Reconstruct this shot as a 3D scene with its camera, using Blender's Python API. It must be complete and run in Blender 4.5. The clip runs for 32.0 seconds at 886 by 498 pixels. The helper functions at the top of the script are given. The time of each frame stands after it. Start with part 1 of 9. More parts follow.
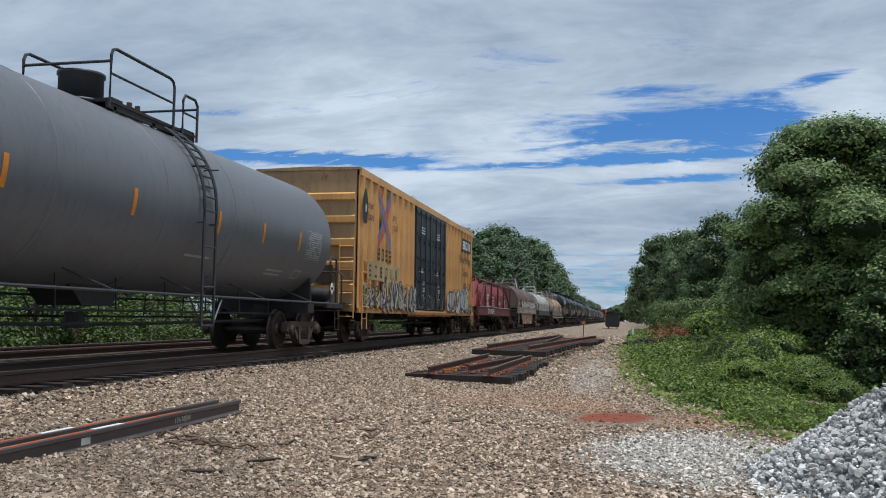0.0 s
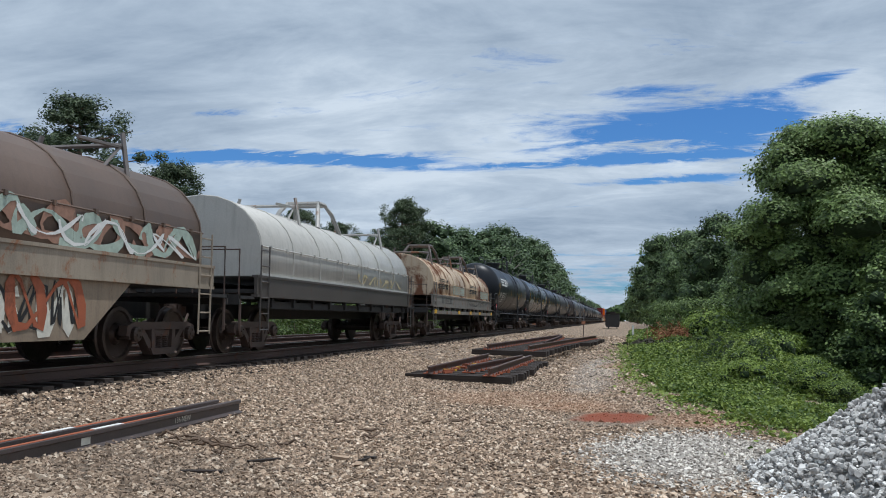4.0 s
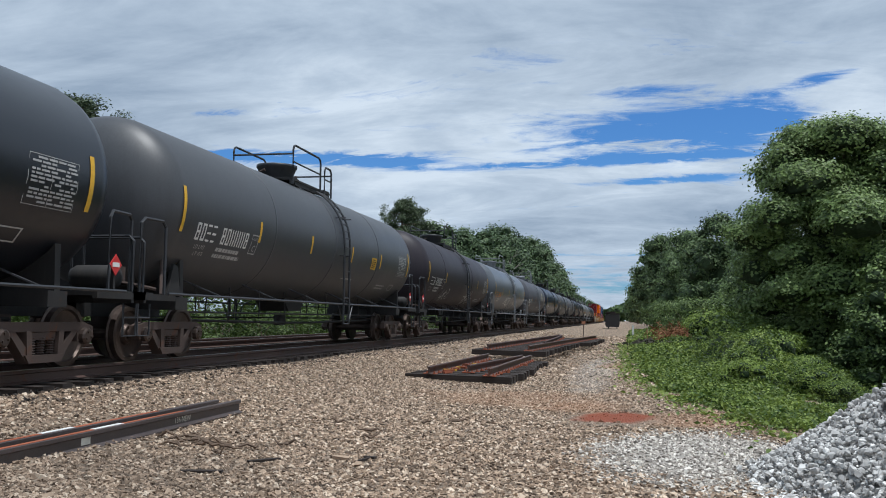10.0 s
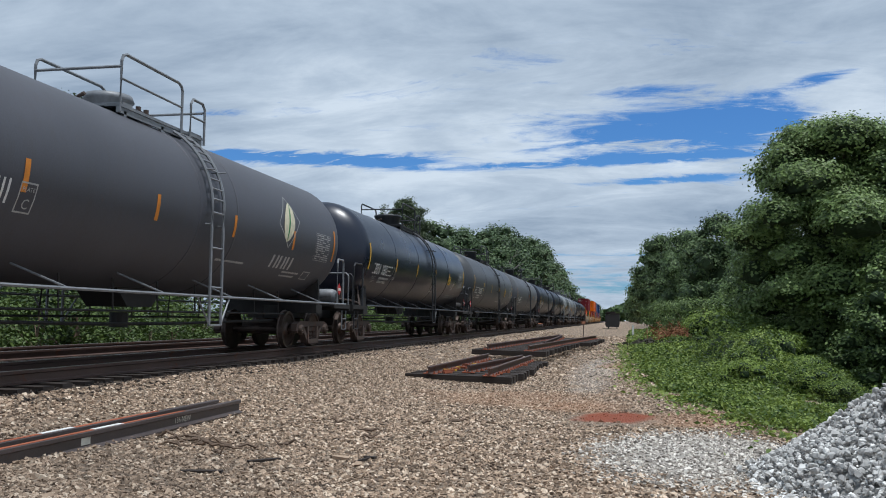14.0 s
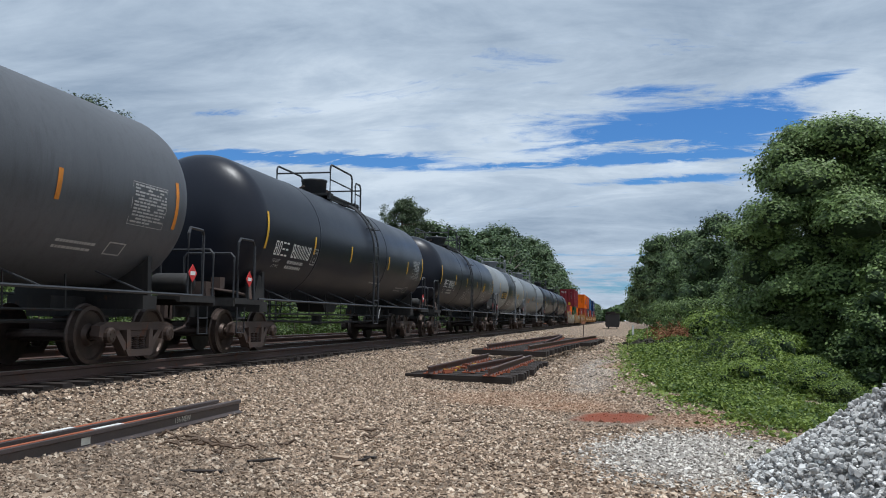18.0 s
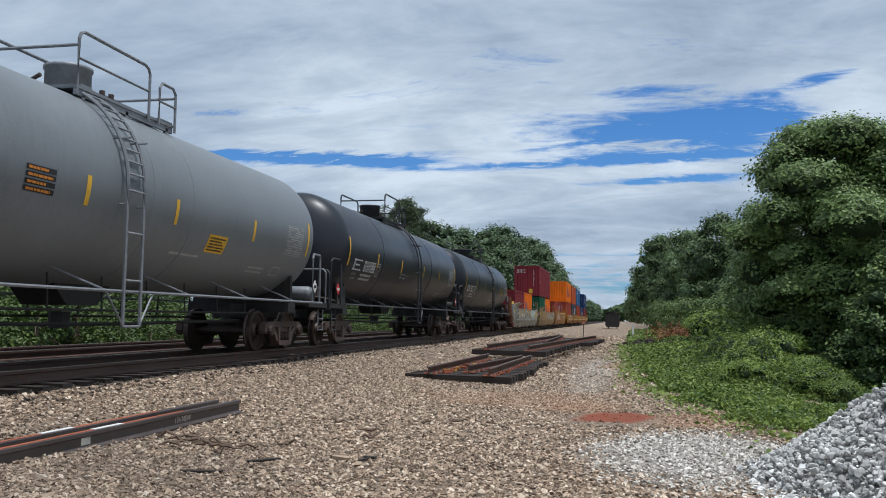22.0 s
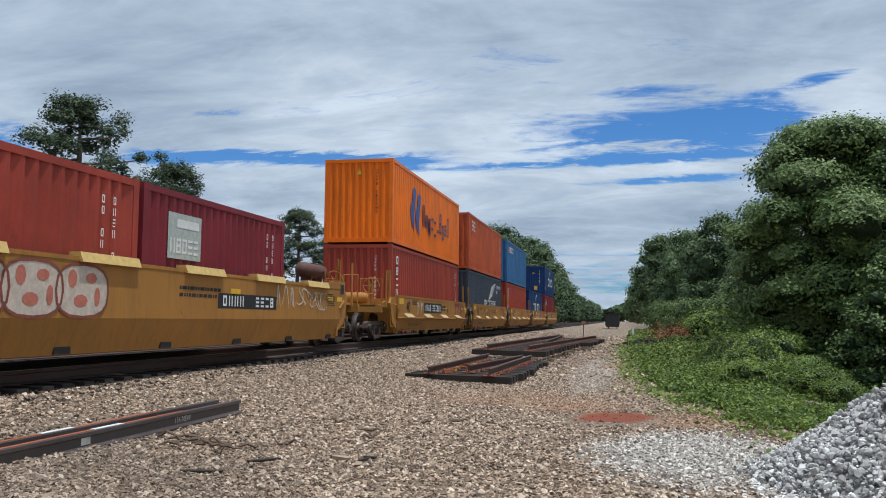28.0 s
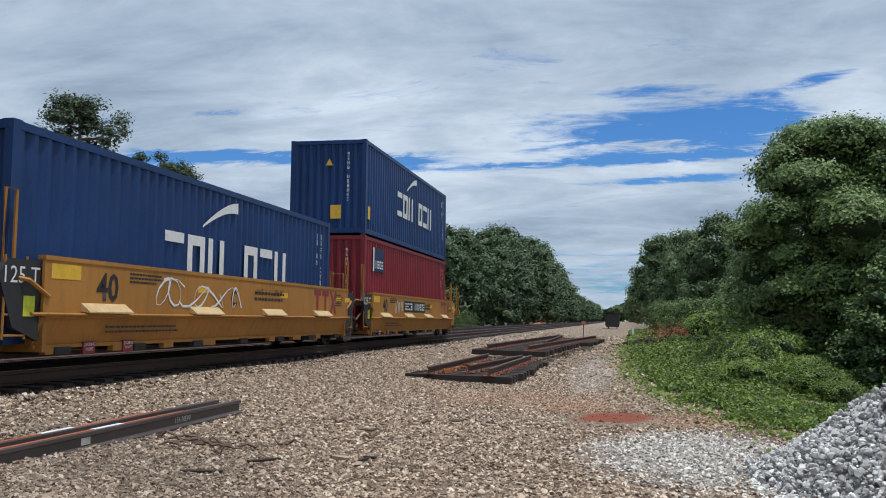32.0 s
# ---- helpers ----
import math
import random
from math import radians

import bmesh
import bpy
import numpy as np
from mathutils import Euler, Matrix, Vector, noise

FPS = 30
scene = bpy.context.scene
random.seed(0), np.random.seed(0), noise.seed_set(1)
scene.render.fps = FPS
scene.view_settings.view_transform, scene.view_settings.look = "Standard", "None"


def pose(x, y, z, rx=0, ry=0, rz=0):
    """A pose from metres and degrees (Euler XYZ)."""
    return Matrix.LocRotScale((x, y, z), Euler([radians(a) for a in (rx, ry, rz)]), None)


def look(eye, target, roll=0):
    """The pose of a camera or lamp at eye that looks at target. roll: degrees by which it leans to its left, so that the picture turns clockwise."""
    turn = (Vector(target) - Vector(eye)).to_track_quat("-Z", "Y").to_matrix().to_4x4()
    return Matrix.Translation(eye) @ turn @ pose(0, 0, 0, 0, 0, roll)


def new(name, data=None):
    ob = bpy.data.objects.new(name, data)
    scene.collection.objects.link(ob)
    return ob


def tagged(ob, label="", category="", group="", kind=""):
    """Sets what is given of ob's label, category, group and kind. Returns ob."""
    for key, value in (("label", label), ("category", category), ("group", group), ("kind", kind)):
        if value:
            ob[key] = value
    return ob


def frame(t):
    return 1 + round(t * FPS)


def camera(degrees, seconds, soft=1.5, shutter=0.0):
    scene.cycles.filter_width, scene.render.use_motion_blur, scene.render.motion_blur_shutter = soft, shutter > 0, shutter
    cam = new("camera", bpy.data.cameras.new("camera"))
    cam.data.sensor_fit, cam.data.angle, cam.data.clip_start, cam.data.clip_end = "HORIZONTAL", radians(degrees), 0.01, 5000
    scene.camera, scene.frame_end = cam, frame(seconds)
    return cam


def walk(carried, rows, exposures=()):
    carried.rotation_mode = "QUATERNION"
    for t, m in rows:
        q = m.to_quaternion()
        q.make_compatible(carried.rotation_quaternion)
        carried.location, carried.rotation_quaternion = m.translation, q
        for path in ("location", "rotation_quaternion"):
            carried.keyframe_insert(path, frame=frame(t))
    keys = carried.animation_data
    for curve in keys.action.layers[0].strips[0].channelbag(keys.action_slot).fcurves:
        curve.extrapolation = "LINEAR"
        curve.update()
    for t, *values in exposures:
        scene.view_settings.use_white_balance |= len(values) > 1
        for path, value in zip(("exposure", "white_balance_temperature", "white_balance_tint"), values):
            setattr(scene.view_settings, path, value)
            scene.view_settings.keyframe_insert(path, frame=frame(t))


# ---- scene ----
cam = camera(53.98, 32.0, soft=1.0)
EYE = 1.55            # eye above the yard's ground
RT = 0.778            # top of the rails
CX = -8.82            # centre line of the main track
TRACK2 = CX - 4.27    # centre line of the second track
YAW, PITCH, ROLL = radians(11.562), radians(4.562), 0.634
FWD = Vector((-math.sin(YAW) * math.cos(PITCH), math.cos(YAW) * math.cos(PITCH), math.sin(PITCH)))
VIEW = look((0, 0, EYE), Vector((0, 0, EYE)) + FWD, ROLL)
walk(cam, [(0, VIEW), (32, VIEW)], exposures=[(0, 0.0, 5930, 8), (6, 0.0, 5930, 8), (7.5, 0.1, 5930, 8), (10, 0.08, 5930, 8), (13, 0.03, 5930, 8), (19, 0.03, 5930, 8), (24, 0.08, 5930, 8), (28, 0.05, 5930, 8), (29.5, 0.14, 5930, 8), (31, 0.14, 5930, 8), (32, 0.06, 5930, 8)])

# ---------------------------------------------------------------- light
SUN_EL, SUN_AZ = radians(77), radians(110)   # azimuth clockwise from +y


def make_world():
    w = bpy.data.worlds.new("sky")
    scene.world = w
    w.use_nodes = True
    nt = w.node_tree
    nt.nodes.clear()
    N = lambda k: nt.nodes.new(k)
    L = nt.links.new

    def math_node(op, a, b=None, c=None, clamp=False):
        n = N("ShaderNodeMath")
        n.operation, n.use_clamp = op, clamp
        for i, v in enumerate((a, b, c)):
            if v is None:
                continue
            if isinstance(v, (int, float)):
                n.inputs[i].default_value = v
            else:
                L(v, n.inputs[i])
        return n.outputs[0]

    out, bg = N("ShaderNodeOutputWorld"), N("ShaderNodeBackground")
    sky = N("ShaderNodeTexSky")
    sky.sky_type, sky.sun_disc = "NISHITA", False
    sky.sun_elevation, sky.sun_rotation = SUN_EL, SUN_AZ
    sky.dust_density, sky.ozone_density = 0.6, 2.0
    tc, sep = N("ShaderNodeTexCoord"), N("ShaderNodeSeparateXYZ")
    L(tc.outputs["Generated"], sep.inputs[0])
    x, y, z = sep.outputs
    # cloud layer on a plane overhead, squeezed towards the horizon
    zz = math_node("ADD", math_node("MAXIMUM", z, 0.0), 0.17)
    px, py = math_node("DIVIDE", x, zz), math_node("DIVIDE", y, zz)
    comb = N("ShaderNodeCombineXYZ")
    L(px, comb.inputs[0]), L(py, comb.inputs[1])

    def noise_at(scale, detail, rough, distortion=0.0, loc=(0, 0, 0), sc=(1, 1, 1)):
        m = N("ShaderNodeMapping")
        L(comb.outputs[0], m.inputs["Vector"])
        m.inputs["Location"].default_value, m.inputs["Scale"].default_value = loc, sc
        n = N("ShaderNodeTexNoise")
        n.inputs["Scale"].default_value, n.inputs["Detail"].default_value = scale, detail
        n.inputs["Roughness"].default_value, n.inputs["Distortion"].default_value = rough, distortion
        L(m.outputs[0], n.inputs["Vector"])
        return n.outputs["Fac"]

    cover = noise_at(0.8, 9, 0.6, 0.3, (3.1, 1.7, 0), (1.0, 1.1, 1))
    wisp = noise_at(2.3, 12, 0.66, 0.9, (0.4, 5.2, 0), (0.8, 1.5, 1))
    fibre = noise_at(5.5, 10, 0.7, 1.2, (2.4, 0.2, 0), (0.6, 1.6, 1))
    thread = noise_at(9.0, 8, 0.7, 0.8, (1.1, 4.2, 0), (0.5, 1.3, 1))
    shade = noise_at(1.25, 10, 0.60, 0.5, (7.3, 2.2, 0), (0.75, 1.1, 1))
    # the gaps of blue between the cloud decks, by azimuth and height over the line of the track
    ys = math_node("MAXIMUM", y, 0.05)
    u, v = math_node("DIVIDE", x, ys), math_node("DIVIDE", z, ys)
    gap = None
    for (u0, v0, su, sv, tilt, deep) in ((0.073, 0.2134, 0.131, 0.0250, 0.02, 1.1), (0.209, 0.2650, 0.051, 0.0071, 0.23, 0.70), (0.028, 0.2606, 0.062, 0.0074, 0.01, 0.50), (0.143, 0.2283, 0.059, 0.0112, 0.07, 0.60), (-0.027, 0.1815, 0.170, 0.0052, 0.03, 0.95),
                                         (0.065, 0.1590, 0.100, 0.0046, 0.05, 0.9), (0.002, 0.0733, 0.137, 0.0060, 0.0, 0.5), (0.007, 0.0427, 0.10, 0.0190, 0.0, 0.62),
                                         (-0.790, 0.2317, 0.042, 0.0248, -0.03, 1.0), (-0.563, 0.1999, 0.082, 0.0155, -0.03, 1.0), (-0.418, 0.1975, 0.105, 0.0080, -0.06, 1.0), (-0.291, 0.1907, 0.083, 0.0112, 0.0, 1.0),
                                         (-0.502, 0.2546, 0.057, 0.0082, 0.01, 0.55), (-0.607, 0.2334, 0.059, 0.0083, -0.03, 0.7), (-0.675, 0.2505, 0.061, 0.0075, -0.03, 0.6)):
        du = math_node("SUBTRACT", u, u0)
        dv = math_node("SUBTRACT", math_node("SUBTRACT", v, v0), math_node("MULTIPLY", du, tilt))
        a = math_node("POWER", math_node("ABSOLUTE", math_node("DIVIDE", du, su)), 2.0)
        b = math_node("POWER", math_node("ABSOLUTE", math_node("DIVIDE", dv, sv)), 2.0)
        g = math_node("MULTIPLY", math_node("EXPONENT", math_node("MULTIPLY", math_node("ADD", a, b), -0.8)), deep)
        gap = g if gap is None else math_node("ADD", gap, g)
    dens = math_node("ADD", math_node("MULTIPLY", cover, 0.6), 0.25)
    dens = math_node("ADD", dens, math_node("MULTIPLY", math_node("SUBTRACT", wisp, 0.5), 0.9))
    dens = math_node("ADD", dens, math_node("MULTIPLY", math_node("SUBTRACT", fibre, 0.5), 0.85))
    gap = math_node("MULTIPLY", gap, math_node("ADD", math_node("MULTIPLY", math_node("SUBTRACT", thread, 0.5), 3.7), math_node("ADD", math_node("MULTIPLY", math_node("SUBTRACT", fibre, 0.5), 3.5), 1.0)))
    dens = math_node("SUBTRACT", dens, math_node("MULTIPLY", gap, 0.50))
    ramp = N("ShaderNodeMapRange")
    ramp.inputs["From Min"].default_value, ramp.inputs["From Max"].default_value = 0.10, 0.42
    ramp.interpolation_type = "SMOOTHSTEP"
    L(dens, ramp.inputs["Value"])
    tone = N("ShaderNodeValToRGB")
    e = tone.color_ramp.elements
    e[0].position, e[0].color = 0.33, (0.90, 0.97, 1.035, 1)
    e[1].position, e[1].color = 0.68, (0.415, 0.50, 0.61, 1)
    m1 = e.new(0.47)
    m1.color = (0.66, 0.745, 0.84, 1)
    L(math_node("ADD", shade, math_node("MULTIPLY", math_node("SUBTRACT", wisp, 0.5), 0.45)), tone.inputs["Fac"])
    blue = N("ShaderNodeMix")
    blue.data_type, blue.blend_type = "RGBA", "MULTIPLY"
    blue.inputs["Factor"].default_value = 1.0
    L(sky.outputs[0], blue.inputs["A"])
    blue.inputs["B"].default_value = (0.056, 0.094, 0.140, 1)
    mix = N("ShaderNodeMix")
    mix.data_type = "RGBA"
    L(ramp.outputs["Result"], mix.inputs["Factor"])
    L(blue.outputs["Result"], mix.inputs["A"])
    L(tone.outputs["Color"], mix.inputs["B"])
    L(mix.outputs["Result"], bg.inputs["Color"])
    bg.inputs["Strength"].default_value = 0.74
    L(bg.outputs[0], out.inputs["Surface"])


make_world()
sun = new("sun", bpy.data.lights.new("sun", "SUN"))
sun.data.energy, sun.data.angle, sun.data.color = 3.2, radians(0.6), (1.0, 0.955, 0.89)
sd = Vector((math.sin(SUN_AZ) * math.cos(SUN_EL), math.cos(SUN_AZ) * math.cos(SUN_EL), math.sin(SUN_EL)))
sun.matrix_world = look(sd * 60, (0, 0, 0))


# ---------------------------------------------------------------- materials
class Nodes:
    """A material's node tree, with short calls."""

    def __init__(self, name, rough=0.6, metal=0.0):
        self.m = bpy.data.materials.new(name)
        self.m.use_nodes = True
        self.nt = self.m.node_tree
        self.b = self.nt.nodes["Principled BSDF"]
        self.b.inputs["Roughness"].default_value = rough
        self.b.inputs["Metallic"].default_value = metal
        self.tc = self.nt.nodes.new("ShaderNodeTexCoord")

    def n(self, kind):
        return self.nt.nodes.new(kind)

    def link(self, a, b):
        self.nt.links.new(a, b)

    def coords(self, scale=(1, 1, 1), world=False, loc=(0, 0, 0)):
        m = self.n("ShaderNodeMapping")
        m.inputs["Scale"].default_value = scale
        m.inputs["Location"].default_value = loc
        if world:
            g = self.n("ShaderNodeNewGeometry")
            self.link(g.outputs["Position"], m.inputs["Vector"])
        else:
            self.link(self.tc.outputs["Object"], m.inputs["Vector"])
        return m.outputs[0]

    def noise(self, vec, scale, detail=5, rough=0.6, dist=0.0):
        n = self.n("ShaderNodeTexNoise")
        for k, v in (("Scale", scale), ("Detail", detail), ("Roughness", rough), ("Distortion", dist)):
            n.inputs[k].default_value = v
        self.link(vec, n.inputs["Vector"])
        return n.outputs["Fac"]

    def voronoi(self, vec, scale, out="Color", feature="F1", rand=1.0):
        n = self.n("ShaderNodeTexVoronoi")
        n.feature = feature
        n.inputs["Scale"].default_value = scale
        n.inputs["Randomness"].default_value = rand
        self.link(vec, n.inputs["Vector"])
        return n.outputs[out]

    def ramp(self, fac, *stops):
        n = self.n("ShaderNodeValToRGB")
        e = n.color_ramp.elements
        while len(e) < len(stops):
            e.new(0.5)
        for el, (p, c) in zip(e, stops):
            el.position = p
            el.color = (*c, 1) if hasattr(c, "__len__") else (c, c, c, 1)
        self.link(fac, n.inputs["Fac"])
        return n.outputs["Color"]

    def mix(self, fac, a, b, blend="MIX"):
        n = self.n("ShaderNodeMix")
        n.data_type, n.blend_type = "RGBA", blend
        for key, v in (("Factor", fac), ("A", a), ("B", b)):
            if isinstance(v, (int, float)):
                n.inputs[key].default_value = v
            elif isinstance(v, tuple):
                n.inputs[key].default_value = (*v, 1)
            else:
                self.link(v, n.inputs[key])
        return n.outputs["Result"]

    def math(self, op, a, b=0.0, clamp=False):
        n = self.n("ShaderNodeMath")
        n.operation, n.use_clamp = op, clamp
        for i, v in enumerate((a, b)):
            if isinstance(v, (int, float)):
                n.inputs[i].default_value = v
            else:
                self.link(v, n.inputs[i])
        return n.outputs[0]

    def color(self, c):
        if isinstance(c, tuple):
            self.b.inputs["Base Color"].default_value = (*c, 1)
        else:
            self.link(c, self.b.inputs["Base Color"])
        return self

    def bump(self, h, strength=0.3, dist=0.02):
        n = self.n("ShaderNodeBump")
        n.inputs["Strength"].default_value, n.inputs["Distance"].default_value = strength, dist
        self.link(h, n.inputs["Height"])
        self.link(n.outputs[0], self.b.inputs["Normal"])
        return self

    def rough(self, v):
        self.link(v, self.b.inputs["Roughness"])
        return self

    def random(self):
        return self.n("ShaderNodeObjectInfo").outputs["Random"]

    def spilt(self, c, spots):
        """Dust, clay, pale fines and one browner patch tinted over stones: (x, y, half width, half length, softness,
        amount, two tints).
        """
        w = self.coords(world=True)
        pos = self.n("ShaderNodeSeparateXYZ")
        self.link(w, pos.inputs[0])
        wob, fine = self.noise(w, 0.9, 5, 0.65), self.noise(w, 28, 5, 0.7)
        for x0, y0, sx, sy, soft, amount, lo, hi in spots:
            a = self.math("POWER", self.math("ABSOLUTE", self.math("DIVIDE", self.math("SUBTRACT", pos.outputs[0], x0), sx)), 2.0)
            b = self.math("POWER", self.math("ABSOLUTE", self.math("DIVIDE", self.math("SUBTRACT", pos.outputs[1], y0), sy)), 2.0)
            d = self.math("ADD", self.math("ADD", a, b), self.math("MULTIPLY", self.math("SUBTRACT", wob, 0.5), 2.4))
            mask = self.ramp(d, (max(0.0, 1.0 - soft), 1.0), (1.0 + soft, 0.0))
            c = self.mix(self.math("MULTIPLY", mask, amount), c, self.mix(fine, lo, hi))
        return c


def scaled(c, k):
    return tuple(min(1.0, v * k) for v in c)


def painted(name, col, rust=0.25, dirt=0.4, gloss=0.45, rust_col=(0.17, 0.07, 0.03), dirt_col=(0.06, 0.05, 0.042), fade=0.25, spot=2.2, spec=0.5, scuff=0.0):
    """Weathered paint on steel: faded patches, run-down streaks, rust blooms, fine grain."""
    k = Nodes(name, gloss)
    k.b.inputs["Specular IOR Level"].default_value = spec
    v = k.coords()
    big = k.noise(v, 0.55, 5, 0.6)
    c = k.mix(k.ramp(big, (0.35, 0.0), (0.7, 1.0)), scaled(col, 1 - fade), scaled(col, 1 + fade * 0.6))
    streak = k.noise(k.coords((3.2, 3.2, 0.35)), 2.4, 6, 0.7)
    c = k.mix(k.math("MULTIPLY", k.ramp(streak, (0.48, 0.0), (0.78, 1.0)), dirt), c, dirt_col)
    bloom = k.noise(k.coords((1, 1, 0.6)), spot, 8, 0.72, 0.3)
    lo = 0.66 - 0.165 * rust
    rmask = k.ramp(bloom, (lo, 0.0), (lo + 0.09, min(1.0, rust * 2.5)))
    c = k.mix(rmask, c, rust_col)
    if scuff:
        rub = k.noise(k.coords((3.0, 3.0, 0.22)), 4.5, 5, 0.75, 0.2)
        c = k.mix(k.math("MULTIPLY", k.ramp(rub, (0.66, 0.0), (0.70, 1.0)), scuff), c, scaled(col, 1.5) if max(col) > .1 else (0.30, 0.30, 0.30))
        grime = k.noise(k.coords((2.0, 2.0, 0.5), loc=(3, 1, 7)), 1.6, 7, 0.75)
        c = k.mix(k.math("MULTIPLY", k.ramp(grime, (0.52, 0.0), (0.74, 1.0)), scuff), c, scaled(col, 0.5))
    fine = k.noise(v, 38, 4, 0.7)
    c = k.mix(0.16, c, k.ramp(fine, (0.3, 0.25), (0.7, 0.85)), "OVERLAY")
    k.color(c)
    k.rough(k.math("ADD", k.math("MULTIPLY", rmask, 0.35), k.math("ADD", gloss - 0.1, k.math("MULTIPLY", big, 0.2)), True))
    k.bump(k.math("ADD", fine, k.math("MULTIPLY", bloom, 0.6)), 0.12, 0.01)
    return k.m


def plain(name, col, rough=0.6, metal=0.0, var=0.2, scale=9.0):
    k = Nodes(name, rough, metal)
    f = k.noise(k.coords(), scale, 6, 0.65)
    k.color(k.mix(k.ramp(f, (0.3, 0.0), (0.7, 1.0)), scaled(col, 1 - var), scaled(col, 1 + var)))
    k.bump(f, 0.15, 0.006)
    return k.m


def leafy(name, dark, light, scale=0.5, trans=0.25):
    """Leaves: tint by clump and by leaf, thin enough to let some light through."""
    k = Nodes(name, 0.5)
    patch = k.noise(k.coords(world=True), scale, 4, 0.6)
    leaf = k.n("ShaderNodeNewGeometry").outputs["Random Per Island"]
    f = k.math("ADD", k.math("MULTIPLY", patch, 0.6), k.math("ADD", k.math("MULTIPLY", leaf, 0.5), k.math("MULTIPLY", k.random(), 0.22)))
    col = k.ramp(f, (0.32, dark), (0.85, light))
    k.color(col)
    k.b.inputs["Specular IOR Level"].default_value = 0.3
    t = k.n("ShaderNodeBsdfTranslucent")
    k.link(col, t.inputs["Color"])
    mx = k.n("ShaderNodeMixShader")
    mx.inputs[0].default_value = trans
    k.link(k.b.outputs[0], mx.inputs[1])
    k.link(t.outputs[0], mx.inputs[2])
    k.link(mx.outputs[0], k.nt.nodes["Material Output"].inputs["Surface"])
    return k.m


RED_CLAY, TAN_CLAY, PALE_FINES = ((0.22, 0.050, 0.022), (0.36, 0.098, 0.045)), ((0.36, 0.19, 0.105), (0.47, 0.28, 0.17)), ((0.36, 0.335, 0.305), (0.66, 0.62, 0.57))
# the last patch only turns the near left ground darker and browner
SPILLS_AND_TINTS = [(-1.9, 17.2, 2.2, 2.0, 0.8, 0.5, *TAN_CLAY), (-0.75, 15.8, 0.9, 1.1, 0.8, 0.6, *TAN_CLAY), (1.2, 14.4, 1.1, 1.2, 0.8, 0.65, *TAN_CLAY), (0.9, 10.8, 1.25, 2.0, 0.6, 0.7, *PALE_FINES), (-0.75, 27.0, 0.8, 10.0, 0.8, 0.55, *PALE_FINES), (-0.10, 14.5, 0.75, 0.85, 0.6, 1.0, *RED_CLAY), (-0.3, 30.5, 0.6, 2.0, 0.6, 0.6, *TAN_CLAY), (-4.9, 7.6, 2.6, 2.4, 0.9, 0.5, (0.085, 0.063, 0.047), (0.19, 0.145, 0.108))]


def gravel_ground():
    k = Nodes("gravel", 0.9)
    w = k.coords(world=True)
    cell = k.voronoi(w, 34)
    shade = k.n("ShaderNodeSeparateColor")
    k.link(cell, shade.inputs[0])
    c = k.ramp(shade.outputs[0], (0.0, (0.15, 0.104, 0.072)), (0.35, (0.28, 0.198, 0.134)), (0.7, (0.42, 0.305, 0.213)), (1.0, (0.60, 0.475, 0.355)))
    big = k.noise(w, 0.35, 5, 0.6)
    c = k.mix(k.ramp(big, (0.4, 0.0), (0.7, 0.35)), c, (0.30, 0.25, 0.19), "MIX")
    mid = k.noise(k.coords((1, .45, 1), world=True), 4.5, 6, 0.75)
    c = k.mix(0.28, c, k.ramp(mid, (0.32, 0.2), (0.68, 0.8)), "OVERLAY")
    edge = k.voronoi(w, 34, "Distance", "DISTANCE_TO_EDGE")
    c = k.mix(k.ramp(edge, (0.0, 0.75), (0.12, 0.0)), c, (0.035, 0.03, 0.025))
    pos = k.n("ShaderNodeSeparateXYZ")
    k.link(w, pos.inputs[0])
    wob = k.noise(w, 0.9, 5, 0.65)

    fine = k.noise(w, 28, 5, 0.7)
    c = k.spilt(c, SPILLS_AND_TINTS)
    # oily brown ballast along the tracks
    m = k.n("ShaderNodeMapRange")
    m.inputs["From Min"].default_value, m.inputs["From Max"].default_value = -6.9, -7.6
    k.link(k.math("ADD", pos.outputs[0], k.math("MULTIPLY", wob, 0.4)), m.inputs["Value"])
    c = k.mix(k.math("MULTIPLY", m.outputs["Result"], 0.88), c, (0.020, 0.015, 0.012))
    k.color(c)
    k.bump(k.math("ADD", k.math("MULTIPLY", edge, 1.6), k.math("MULTIPLY", fine, 0.3)), 0.9, 0.035)
    return k.m


def stone_mat(name, stops, scale=24, spills=()):
    """Loose stones: each stone its own tint."""
    k = Nodes(name, 0.85)
    isl = k.n("ShaderNodeNewGeometry").outputs["Random Per Island"]
    c = k.ramp(isl, *stops)
    f = k.noise(k.coords(), scale, 6, 0.7)
    c = k.mix(0.18, c, k.ramp(f, (0.3, 0.15), (0.7, 0.9)), "OVERLAY")
    if spills:
        c = k.spilt(c, spills)
    k.color(c)
    k.bump(f, 0.2, 0.006)
    return k.m


def wood_mat(name, col):
    k = Nodes(name, 0.85)
    g = k.noise(k.coords((1.2, 14, 14)), 2.2, 8, 0.7, 0.4)
    c = k.ramp(g, (0.3, scaled(col, 0.45)), (0.6, col), (0.8, scaled(col, 1.7)))
    r = k.random()
    c = k.mix(k.math("MULTIPLY", r, 0.5), c, scaled(col, 0.5))
    k.color(c)
    k.bump(g, 0.5, 0.012)
    return k.m


